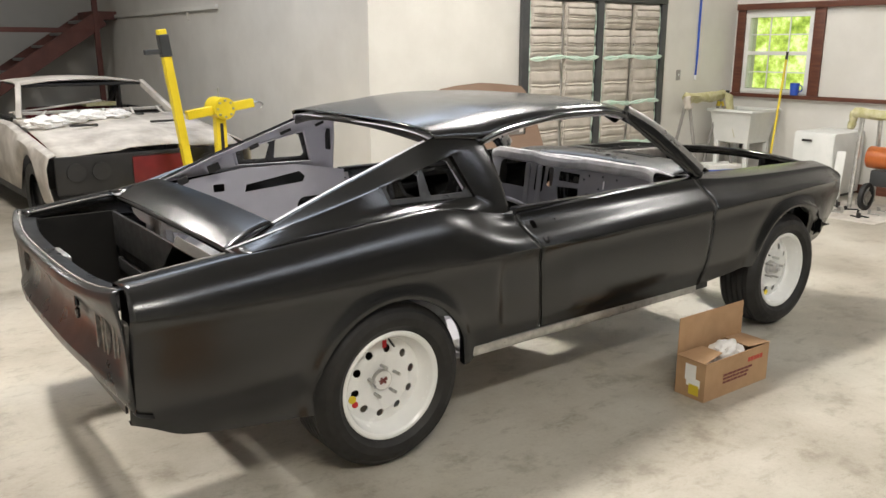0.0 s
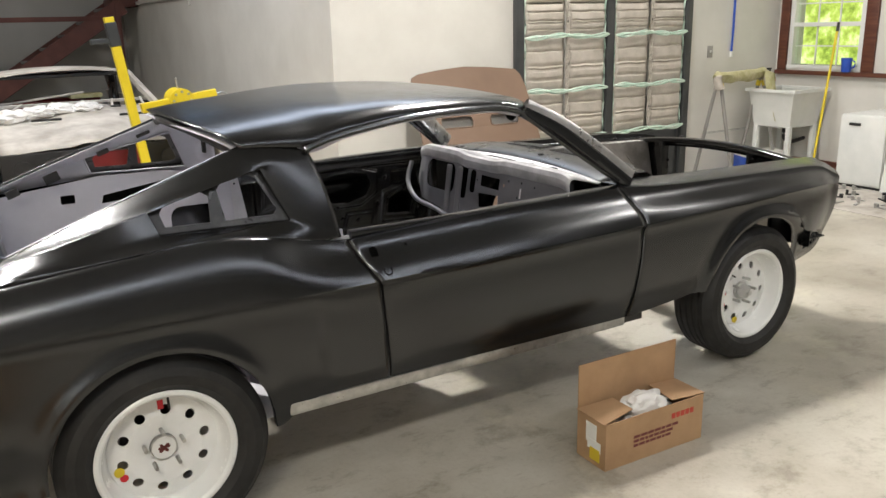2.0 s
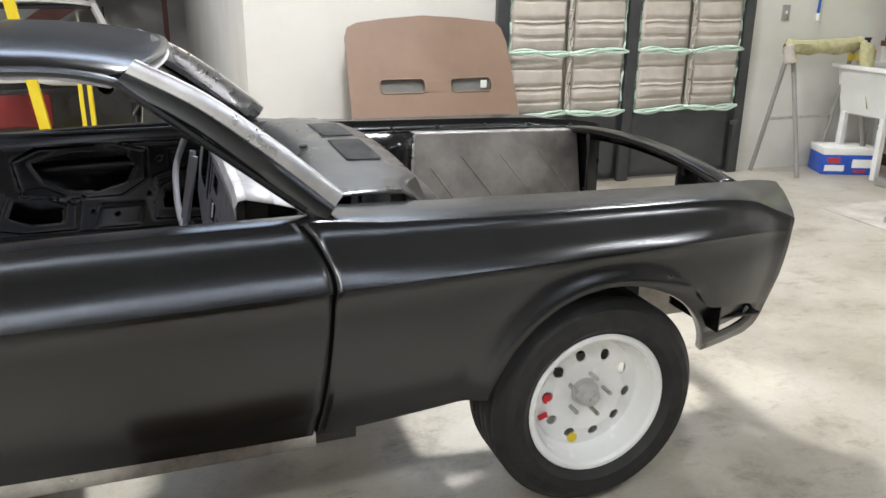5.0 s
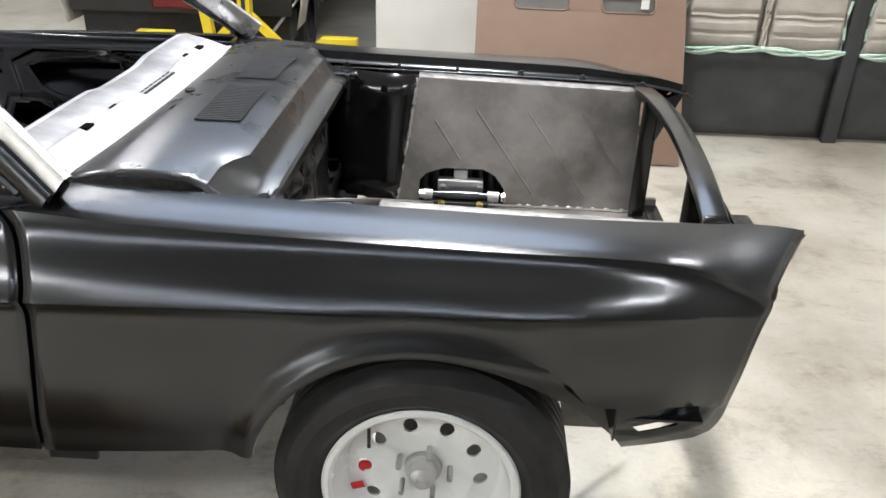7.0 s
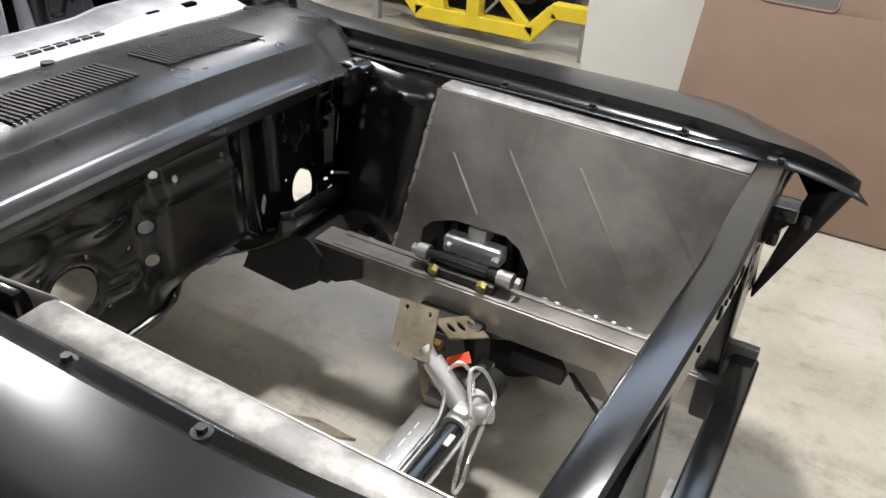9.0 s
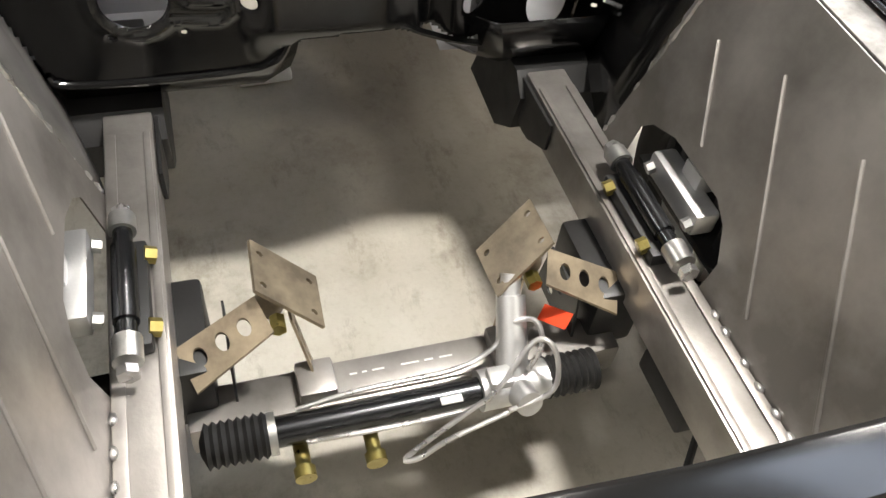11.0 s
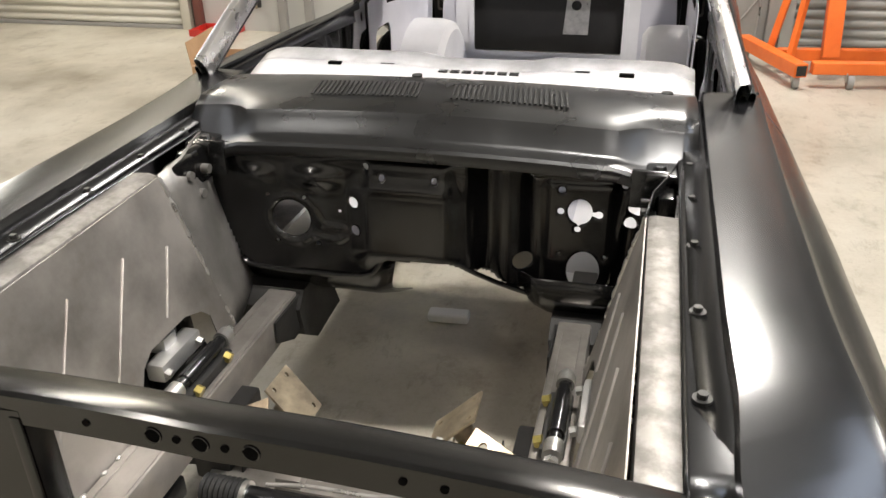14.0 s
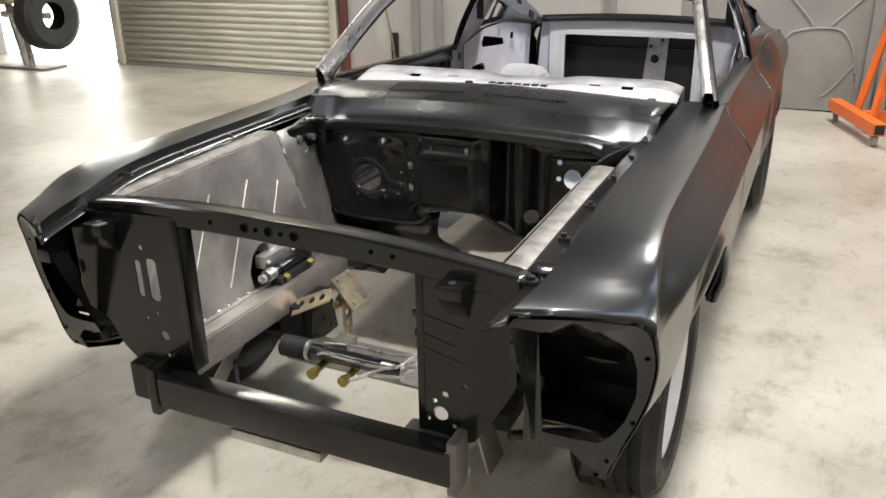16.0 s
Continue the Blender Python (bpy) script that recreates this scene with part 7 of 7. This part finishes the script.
# laundry sink with soap
sk = thing("utility_sink", "white plastic laundry sink on legs", "sink")
rows = []
for z, g in ((0.87, 0.0), (0.86, 0.01), (0.84, 0.02), (0.50, 0.07), (0.49, 0.10)):
    rows.append([(6.92 + g, 2.05 + g, z), (7.48 - g, 2.05 + g, z), (7.48 - g, 2.62 - g, z), (6.92 + g, 2.62 - g, z)])
b = grid(rows, None, True)
part("basin", b, "vinyl", sk, solid=0.012)
part("rim", plate([(6.90, 2.03), (7.50, 2.03), (7.50, 2.64), (6.90, 2.64)], [[(6.95, 2.08), (7.45, 2.08), (7.45, 2.59), (6.95, 2.59)]], 0.03, lambda u, v, w: (u, v, 0.85 + w)), "vinyl", sk)
for x, y in ((7.0, 2.13), (7.4, 2.13), (7.0, 2.53), (7.4, 2.53)):
    part("leg", beam((x, y, 0.0), (x, y, 0.50), 0.05, 0.05, up=(0, 1, 0)), "vinyl", sk)
part("drain", tube(spline([(7.2, 2.33, 0.49), (7.2, 2.33, 0.36), (7.3, 2.33, 0.30), (7.54, 2.33, 0.32)], 5), 0.02, 10), "black", sk)
so = thing("soap_bottle", "amber pump bottle of hand soap on the sink", "soap bottle", at=pose(7.10, 2.50, 0.88))
part("bottle", box(-0.06, -0.045, 0, 0.06, 0.045, 0.12, 0.02, 3), "amber", so)
part("pump", merge(cyl((0, 0, 0.12), (0, 0, 0.20), 0.012, n=10), box(-0.04, -0.012, 0.19, 0.015, 0.012, 0.21, 0.004)), "black", so)

mop = thing("mop", "yellow handled mop leaning on the wall", "mop")
part("handle", tube([(7.16, 1.93, 0.10), (7.49, 2.02, 1.50)], 0.013, 10), "yellow", mop)
part("grip", tube([(7.478, 2.017, 1.45), (7.497, 2.022, 1.54)], 0.015, 10), "black", mop)
part("head", box(6.86, 1.85, 0.0, 7.26, 1.99, 0.06, 0.012), "dusty", mop)
cup = thing("blue_cup", "blue plastic scoop on the window sill", "cup", at=pose(7.50, 1.89, 1.046))
part("body", cyl((0, 0, 0), (0, 0, 0.14), 0.045, 0.055, n=20), "blue", cup)
part("handle", tube(spline([(0, -0.05, 0.12), (0, -0.09, 0.10), (0, -0.085, 0.05), (0, -0.045, 0.04)], 5), 0.007, 8), "blue", cup)

crate = thing("blue_white_box", "small blue and white printed carton on the floor", "box", at=pose(7.0, 2.47, 0, 0, 0, -22))
part("carton", box(-0.22, -0.14, 0, 0.22, 0.14, 0.22, 0.004), "blue", crate)
part("top_band", box(-0.222, -0.142, 0.165, 0.222, 0.142, 0.221, 0.004), "paper", crate)
for k, (x0_, z0_, w_, h_, m_) in enumerate(((-0.20, 0.03, 0.16, 0.05, "paper"), (0.02, 0.06, 0.17, 0.07, "paper"), (-0.18, 0.10, 0.10, 0.04, "red"), (0.04, 0.02, 0.10, 0.02, "red"))):
    part("print_bar", box(x0_, -0.1425, z0_, x0_ + w_, -0.139, z0_ + h_), m_, crate)

cab = thing("white_cabinet", "low white metal cabinet against the wall", "cabinet", at=pose(7.15, 1.24, 0))
part("body", box(-0.26, -0.22, 0.03, 0.36, 0.24, 0.70, 0.012), "vinyl", cab)
part("door", box(-0.275, -0.215, 0.05, -0.262, 0.235, 0.69, 0.006), "vinyl", cab)
part("handle", box(-0.292, 0.03, 0.60, -0.274, 0.14, 0.625, 0.004), "black", cab)
part("plinth", box(-0.24, -0.20, 0, 0.34, 0.22, 0.03), "black", cab)
brd = thing("leaning_board", "thin white board leaning on the cabinet", "board")
part("panel", beam((6.84, 0.94, 0.01), (6.95, 0.965, 0.52), 0.03, 0.10, up=(0, 1, 0)), "vinyl", brd)

cart = thing("tool_cart", "wheeled grey frame with orange compressor", "cart")
for y in (0.02, 0.62):
    part("leg", tube([(6.52, y, 0.02), (6.58, y, 0.95)], 0.022, 10), "zinc", cart)
    part("leg", tube([(7.02, y, 0.02), (6.96, y, 0.95)], 0.022, 10), "zinc", cart)
part("top_pad", lumpy_roll((6.55, -0.05, 0.965), (6.55, 0.72, 0.965), 0.045, 7.0), "foam", cart)
part("wrapped_end", lumpy_roll((6.55, 0.70, 0.985), (6.53, 0.705, 0.80), 0.036, 9.0, 14), "foam", cart)
part("tank", cyl((6.75, 0.0, 0.52), (6.75, 0.58, 0.52), 0.11, n=24), mat("orange_tank_paint", (0.42, 0.10, 0.02), (0.5, 0.14, 0.03), (0.35, 0.5), scale=6), cart)
part("motor", box(6.66, 0.02, 0.24, 6.90, 0.52, 0.40, 0.02), "darkframe", cart)
for y in (0.08, 0.50):
    wl = part("cart_wheel", lathe([(0.02, -0.02), (0.06, -0.02), (0.062, 0.02), (0.02, 0.02)], 20), "zinc", cart)
    wl.matrix_local = pose(6.60, y, 0.14)
    part("cart_tyre", lathe([(0.10, -0.025), (0.135, -0.02), (0.14, 0.0), (0.135, 0.02), (0.10, 0.025), (0.098, 0.0), (0.10, -0.025)], 26), "rubber", wl)
    for k in range(5):
        a = 2 * math.pi * k / 5
        part("spoke", beam((0.05 * math.cos(a), 0, 0.05 * math.sin(a)), (0.105 * math.cos(a), 0, 0.105 * math.sin(a)), 0.02, 0.02, up=(0, 1, 0)), "zinc", wl)

# parts laid out on a sheet
sheet = thing("floor_sheet", "dusty pale board on the floor", "board")
part("sheet", box(5.95, 0.10, 0.0, 7.0, 1.60, 0.006, 0.002), "carwhite", sheet)
for k in range(26):
    x, y = 6.1 + 0.75 * random.random(), 0.2 + 1.25 * random.random()
    it = thing("loose_hardware", "small dark steel car bracket or bolt on the board", "hardware", "hardware on the board", at=pose(x, y, 0.006, 0, 0, 360 * random.random()))
    b = box(-0.05 - 0.04 * random.random(), -0.012, 0, 0.05, 0.012, 0.012, 0.003)
    cyl((0.04, 0.0, 0.0), (0.04, 0.0, 0.03 + 0.03 * random.random()), 0.012 + 0.01 * random.random(), n=10, bm=b)
    part("piece", b, "zinc" if k % 3 else "black", it)

# rotisserie stand
ro = thing("rotisserie_stand", "yellow steel rotisserie stand with a leaning arm", "stand")
yy = 3.60
part("base_beam", beam((0.72, yy, 0.12), (1.58, yy, 0.12), 0.09, 0.09), "yellow", ro)
for s in (-1, 1):
    part("base_riser", beam((1.15 + s * 0.40, yy, 0.12), (1.15 + s * 0.55, yy, 0.28), 0.09, 0.09), "yellow", ro)
    part("base_foot", beam((1.15 + s * 0.54, yy, 0.285), (1.15 + s * 0.80, yy, 0.285), 0.09, 0.09), "yellow", ro)
    part("brace", beam((1.15 + s * 0.36, yy, 0.15), (1.15 + s * 0.03, yy, 0.46), 0.05, 0.06), "yellow", ro)
    part("castor_leg", beam((1.15 + s * 0.76, yy, 0.0), (1.15 + s * 0.76, yy, 0.25), 0.05, 0.05, up=(0, 1, 0)), "dusty", ro)
part("upright", box(1.105, yy - 0.045, 0.12, 1.195, yy + 0.045, 1.05, 0.006), "yellow", ro)
part("slotted_plate", box(1.135, yy - 0.0475, 0.30, 1.165, yy - 0.0445, 0.95), "black", ro)
part("arm", beam((0.86, yy, 1.03), (1.47, yy, 1.115), 0.075, 0.075), "yellow", ro)
part("hub", cyl((1.17, yy - 0.10, 1.08), (1.17, yy + 0.14, 1.08), 0.095, n=28), "yellow", ro)
for k in range(8):
    a = 2 * math.pi * k / 8
    part("hub_bolt", cyl((1.17 + 0.07 * math.cos(a), yy - 0.115, 1.08 + 0.07 * math.sin(a)), (1.17 + 0.07 * math.cos(a), yy - 0.10, 1.08 + 0.07 * math.sin(a)), 0.010, n=8), "zinc", ro)
part("pole", beam((0.90, yy, 0.15), (0.70, yy, 1.74), 0.07, 0.07), "yellow", ro)
part("sleeve", beam((0.728, yy - 0.002, 1.52), (0.706, yy - 0.002, 1.70), 0.082, 0.082), "darkframe", ro)
part("peg", beam((0.55, yy, 1.555), (0.72, yy, 1.565), 0.05, 0.04), "darkframe", ro)
part("screw_rod", cyl((1.16, yy, 1.17), (1.155, yy, 1.26), 0.008, n=8), "zinc", ro)
part("chain_hook", tube(spline([(1.47, yy, 1.11), (1.53, yy, 1.12), (1.57, yy, 1.09), (1.54, yy, 1.06)], 4), 0.008, 7), "zinc", ro)
for s in (-1, 1):
    part("tie_rod", tube([(1.15 + s * 0.03, yy + 0.08, 0.16), (1.15 + s * 0.36, yy + 0.35, 0.60)], 0.012, 8), "zinc", ro)

# stripped white coupe on the stand
wc = thing("white_coupe", "stripped white coupe shell in sanded primer with plastic on top", "car", at=pose(0.62, 3.78, 0, 0, 0, 2))


def wc_sheet(rows, name, material, **kw):
    return part(name, grid(rows), material, wc, solid=0.006, **kw)


hood = []
for k in range(9):
    f = k / 8
    hood.append([(s * (0.80 - 0.02 * f), 1.32 * f, 0.755 + 0.17 * f ** 0.8 + 0.035 * (1 - s * s) - 0.03 * (1 - f) ** 6 + (0.02 if abs(s) < 0.3 else 0)) for s in np.linspace(-1, 1, 17)])
wc_sheet(hood, "hood", "carwhite")
for x in (-0.36, 0.36):
    part("hood_scoop", box(x - 0.12, 0.70, 0.905, x + 0.12, 0.735, 0.925, 0.006), "black", wc)
for s in (-1, 1):
    side = []
    for k in range(40):
        y = -0.02 + 4.6 * k / 39
        zb = 0.33
        for ay in (0.72, 3.6):
            d = abs(y - ay)
            if d < 0.36:
                zb = max(zb, 0.33 + math.sqrt(0.36 ** 2 - d * d))
        zt = 0.76 + 0.16 * min(1, y / 1.4)
        side.append([(s * 0.85, y, zb), (s * 0.885, y, zb + (zt - zb) * 0.4), (s * 0.89, y, zb + (zt - zb) * 0.75), (s * 0.86, y, zt - 0.02), (s * 0.80, y, zt)])
    wc_sheet(side, "body_side", "carwhite")
    part("front_tyre", lathe([(0.20, -0.09), (0.29, -0.10), (0.32, -0.08), (0.32, 0.08), (0.29, 0.10), (0.20, 0.09)], 30), "rubber", wc).matrix_local = pose(s * 0.74, 0.72, 0.32, 0, 0, 90)
    for p, q in (((s * 0.74, 1.42, 0.93), (s * 0.60, 1.95, 1.235)), ((s * 0.72, 3.4, 0.92), (s * 0.58, 2.95, 1.235))):
        part("roof_post", beam(p, q, 0.05, 0.06), "carwhite", wc)
roof_ = []
for k in range(9):
    f = k / 8
    roof_.append([(s * 0.60, 1.90 + 1.15 * f, 1.235 + 0.045 * (1 - s * s) + 0.02 * math.sin(math.pi * f)) for s in np.linspace(-1, 1, 13)])
wc_sheet(roof_, "roof", "carwhite")
part("cowl", box(-0.78, 1.32, 0.90, 0.78, 1.50, 0.94, 0.01), "carwhite", wc)
for k in range(5):
    part("cowl_strut", beam((-0.6 + 0.3 * k, 1.32, 0.93), (-0.45 + 0.27 * k, 1.62, 0.99), 0.025, 0.02), "carwhite", wc)
part("grille_panel", box(-0.82, -0.015, 0.42, 0.82, 0.03, 0.735, 0.02), "ecoatdull", wc, "black stripped front panel")
for x in (-0.66, -0.46, 0.46, 0.66):
    part("lamp_hole", cyl((x, -0.03, 0.60), (x, -0.012, 0.60), 0.075, n=24), "black", wc)
part("engine_red", box(-0.20, -0.02, 0.46, 0.28, -0.005, 0.70, 0.02), "darkred", wc, "dark red panel behind the grille opening")
part("under_body", box(-0.78, 0.1, 0.20, 0.78, 4.4, 0.42, 0.02), "black", wc)
part("dash_rail", beam((-0.72, 1.70, 0.97), (0.72, 1.70, 0.97), 0.05, 0.03), "carwhite", wc)
for k in range(4):
    part("cowl_opening", box(-0.56 + 0.30 * k, 1.37, 0.938, -0.34 + 0.30 * k, 1.46, 0.9445), "black", wc)
for x in (-0.40, 0.12):
    part("hinge_slot", box(x, 1.22, 0.938, x + 0.24, 1.245, 0.957), "black", wc)
for s in (-1, 1):
    part("door_inner", box(s * 0.74 - 0.02, 1.75, 0.45, s * 0.74 + 0.02, 2.85, 0.94, 0.01), "ecoatdull", wc)
    part("quarter_inner", plate([(2.85, 0.60), (3.45, 0.60), (3.35, 0.95), (3.05, 1.20), (2.88, 1.20)], [circle(3.05, 0.95, 0.05, 14, 0.08), circle(3.20, 0.80, 0.05, 14)], 0.02, lambda u, v, w, s=s: (s * 0.66 + w, u, v)), "worn", wc)
part("roof_lining", box(-0.52, 1.95, 1.215, 0.52, 3.0, 1.228), "worn", wc)
part("seat_frame", box(-0.45, 2.35, 0.55, 0.40, 2.55, 0.98, 0.05, 3), "darkred", wc, "dark seat frame inside the shell")
part("header_rail", beam((-0.58, 1.93, 1.225), (0.58, 1.93, 1.225), 0.05, 0.03), "ecoatdull", wc)
part("loose_bar", beam((-0.70, 2.0, 0.96), (0.15, 1.85, 1.06), 0.03, 0.02), "carwhite", wc)
part("masking_paper", box(0.05, 2.05, 0.985, 0.36, 2.25, 1.03, 0.01), "foam", wc, "yellow paper bundle inside the shell")
for k, (x, y, z, r) in enumerate(((-0.62, 0.95, 0.93, 0.16), (-0.40, 0.98, 0.955, 0.14), (-0.20, 1.02, 0.97, 0.13), (0.02, 1.02, 0.97, 0.12))):
    b = bmesh.new()
    bmesh.ops.create_icosphere(b, subdivisions=4, radius=1)
    for v in b.verts:
        n_ = noise.noise(v.co * 2.2 + Vector((k, 0, 0))) * 0.35 + noise.noise(v.co * 6 + Vector((0, k, 0))) * 0.15
        v.co = Vector((v.co.x * r * 1.1, v.co.y * r * 0.8, v.co.z * r * 0.42)) * (1 + n_) + Vector((x, y, z))
    part("plastic_sheet", b, "plastic", wc, "crumpled clear plastic sheet")

# engine hoist
ho = thing("engine_hoist", "orange folding engine hoist on castors", "engine hoist", at=pose(0.38, -0.08, 0))
part("leg", beam((-2.03, 1.595, 0.135), (-2.93, 1.295, 0.135), 0.09, 0.09), "orange", ho)
part("leg", beam((-2.20, 2.70, 0.135), (-3.10, 2.40, 0.135), 0.09, 0.09), "orange", ho)
part("front_bar", beam((-2.135, 1.675, 0.137), (-2.235, 2.66, 0.137), 0.08, 0.08), "orange", ho)
part("back_bar", beam((-2.50, 1.50, 0.137), (-2.62, 2.50, 0.137), 0.08, 0.08), "orange", ho)
part("mast", beam((-2.36, 1.82, 0.16), (-2.56, 1.74, 2.0), 0.09, 0.11, up=(0, 1, 0)), "orange", ho)
for p, q in (((-2.63, 1.46, 0.16), (-2.53, 1.71, 1.60)), ((-2.34, 1.56, 0.16), (-2.50, 1.72, 1.55)), ((-2.42, 2.60, 0.16), (-2.53, 1.80, 1.55))):
    part("brace", beam(p, q, 0.04, 0.05), "orange", ho)
part("boom", beam((-2.58, 1.75, 1.98), (-1.30, 1.95, 2.30), 0.08, 0.10), "orange", ho)
part("ram", cyl((-2.30, 1.90, 0.74), (-2.20, 1.90, 1.45), 0.05, n=18), "red", ho)
part("ram_rod", cyl((-2.20, 1.90, 1.45), (-2.10, 1.88, 2.06), 0.022, n=14), "zinc", ho)
part("ram_foot", beam((-2.40, 1.84, 0.62), (-2.29, 1.90, 0.76), 0.06, 0.08), "orange", ho)
part("bore", plate([(-0.034, -0.034), (0.034, -0.034), (0.034, 0.034), (-0.034, 0.034)], [], 0.002, lambda u, v, w: (-2.029 + w + u * -0.316, 1.597 + u * 0.95, 0.135 + v)), "black", ho)
for x, y in ((-2.09, 1.58), (-2.13, 1.93), (-2.86, 1.32), (-2.22, 2.55), (-3.00, 2.44)):
    c_ = part("castor", lathe([(0.012, -0.02), (0.045, -0.02), (0.05, 0.0), (0.045, 0.02), (0.012, 0.02)], 20), "dusty", ho)
    c_.matrix_local = pose(x, y, 0.05)
    part("fork", box(-0.02, -0.03, 0.0, 0.02, -0.024, 0.06), "zinc", c_)

# dark machine beside the open doorway
tw = thing("wheeled_machine", "dark tyred machine standing in the bright doorway", "machine", at=pose(-2.35, -7.75, 0))
part("tyre", lathe([(0.16, -0.10), (0.34, -0.12), (0.40, -0.09), (0.40, 0.09), (0.34, 0.12), (0.16, 0.10)], 36), "rubber", tw).matrix_local = pose(0, 0.28, 0.62)
part("frame", merge(beam((0.1, -0.1, 0.02), (-0.05, -0.45, 0.8), 0.08, 0.08), beam((0.15, 0.05, 0.02), (0.0, -0.2, 0.75), 0.06, 0.06)), "bare", tw)
part("axle", cyl((0, -0.5, 0.62), (0, 0.3, 0.62), 0.04, n=14), "zinc", tw)
part("stand_foot", box(-0.1, -0.5, 0, 0.25, 0.34, 0.03, 0.006), "dusty", tw)
part("body", box(-0.1, -0.75, 0.75, 0.2, -0.2, 1.3, 0.05), "tan", tw)

# small block on the floor under the bay
blk = thing("foam_block", "small off-white foam block on the floor", "block", at=pose(1.69, -0.10, 0, 0, 0, 4))
part("block", box(-0.03, -0.075, 0, 0.03, 0.075, 0.035, 0.012, 3), "paper", blk)

# housings added above the unseen lamps
for k, (lx, ly, lz, lp, sx, sy, tone) in enumerate(LAMPS):
    f = thing("unseen_lamp_housing", "white housing added around an unseen ceiling lamp", "ceiling light", "ceiling lights")
    part("housing", box(lx - sx / 2 - 0.03, ly - sy / 2 - 0.03, lz + 0.10, lx + sx / 2 + 0.03, ly + sy / 2 + 0.03, lz + 0.16, 0.01), "vinyl", f)
    part("hanger", box(lx - 0.01, ly - 0.01, lz + 0.16, lx + 0.01, ly + 0.01, HALL, 0.002), "zinc", f)
tagged(part("daylight_backdrop", box(X0 - 2.0, -12.5, -0.5, X0 - 1.9, -5.5, 4.5), "daylight"), "blown-out daylight outside the doorway", "backdrop", kind="structure")

# second open carton on the floor beside the car
c2 = thing("cardboard_carton", "open brown cardboard carton with one flap standing up", "box", at=pose(-0.66, -2.20, 0, 0, 0, 9))
for nm, b in (("front_wall", box(0.245, -0.11, 0, 0.25, 0.11, 0.31)), ("rear_wall", box(-0.25, -0.11, 0, -0.245, 0.11, 0.31)), ("side_wall", box(-0.244, -0.11, 0.001, 0.244, -0.105, 0.31)), ("side_wall", box(-0.244, 0.105, 0.001, 0.244, 0.11, 0.31)), ("bottom", box(-0.244, -0.104, 0.001, 0.244, 0.104, 0.008))):
    part(nm, b, "card", c2)
part("flap", plate([(-0.245, 0), (0.245, 0), (0.245, 0.15), (-0.245, 0.15)], [], 0.004, lambda u, v, w: (u, -0.110 - 0.12 * v - w, 0.312 + v)), "card", c2)
part("end_flap", plate([(-0.10, 0), (0.10, 0), (0.09, 0.12), (-0.09, 0.12)], [], 0.004, lambda u, v, w: (0.249 - v * 0.9, u, 0.312 - v * 0.25 + w)), "card", c2)
rm = thing("red_tray", "low red plastic tray on the floor by the wall", "tray", at=pose(-2.72, -3.38, 0))
part("tray", merge(box(-0.16, -0.20, 0, 0.16, 0.20, 0.015, 0.004), merge(merge(box(-0.16, -0.20, 0.015, -0.148, 0.20, 0.06, 0.003), box(0.148, -0.20, 0.015, 0.16, 0.20, 0.06, 0.003)), merge(box(-0.147, -0.20, 0.015, 0.147, -0.188, 0.06, 0.003), box(-0.147, 0.188, 0.015, 0.147, 0.20, 0.06, 0.003)))), "red", rm)
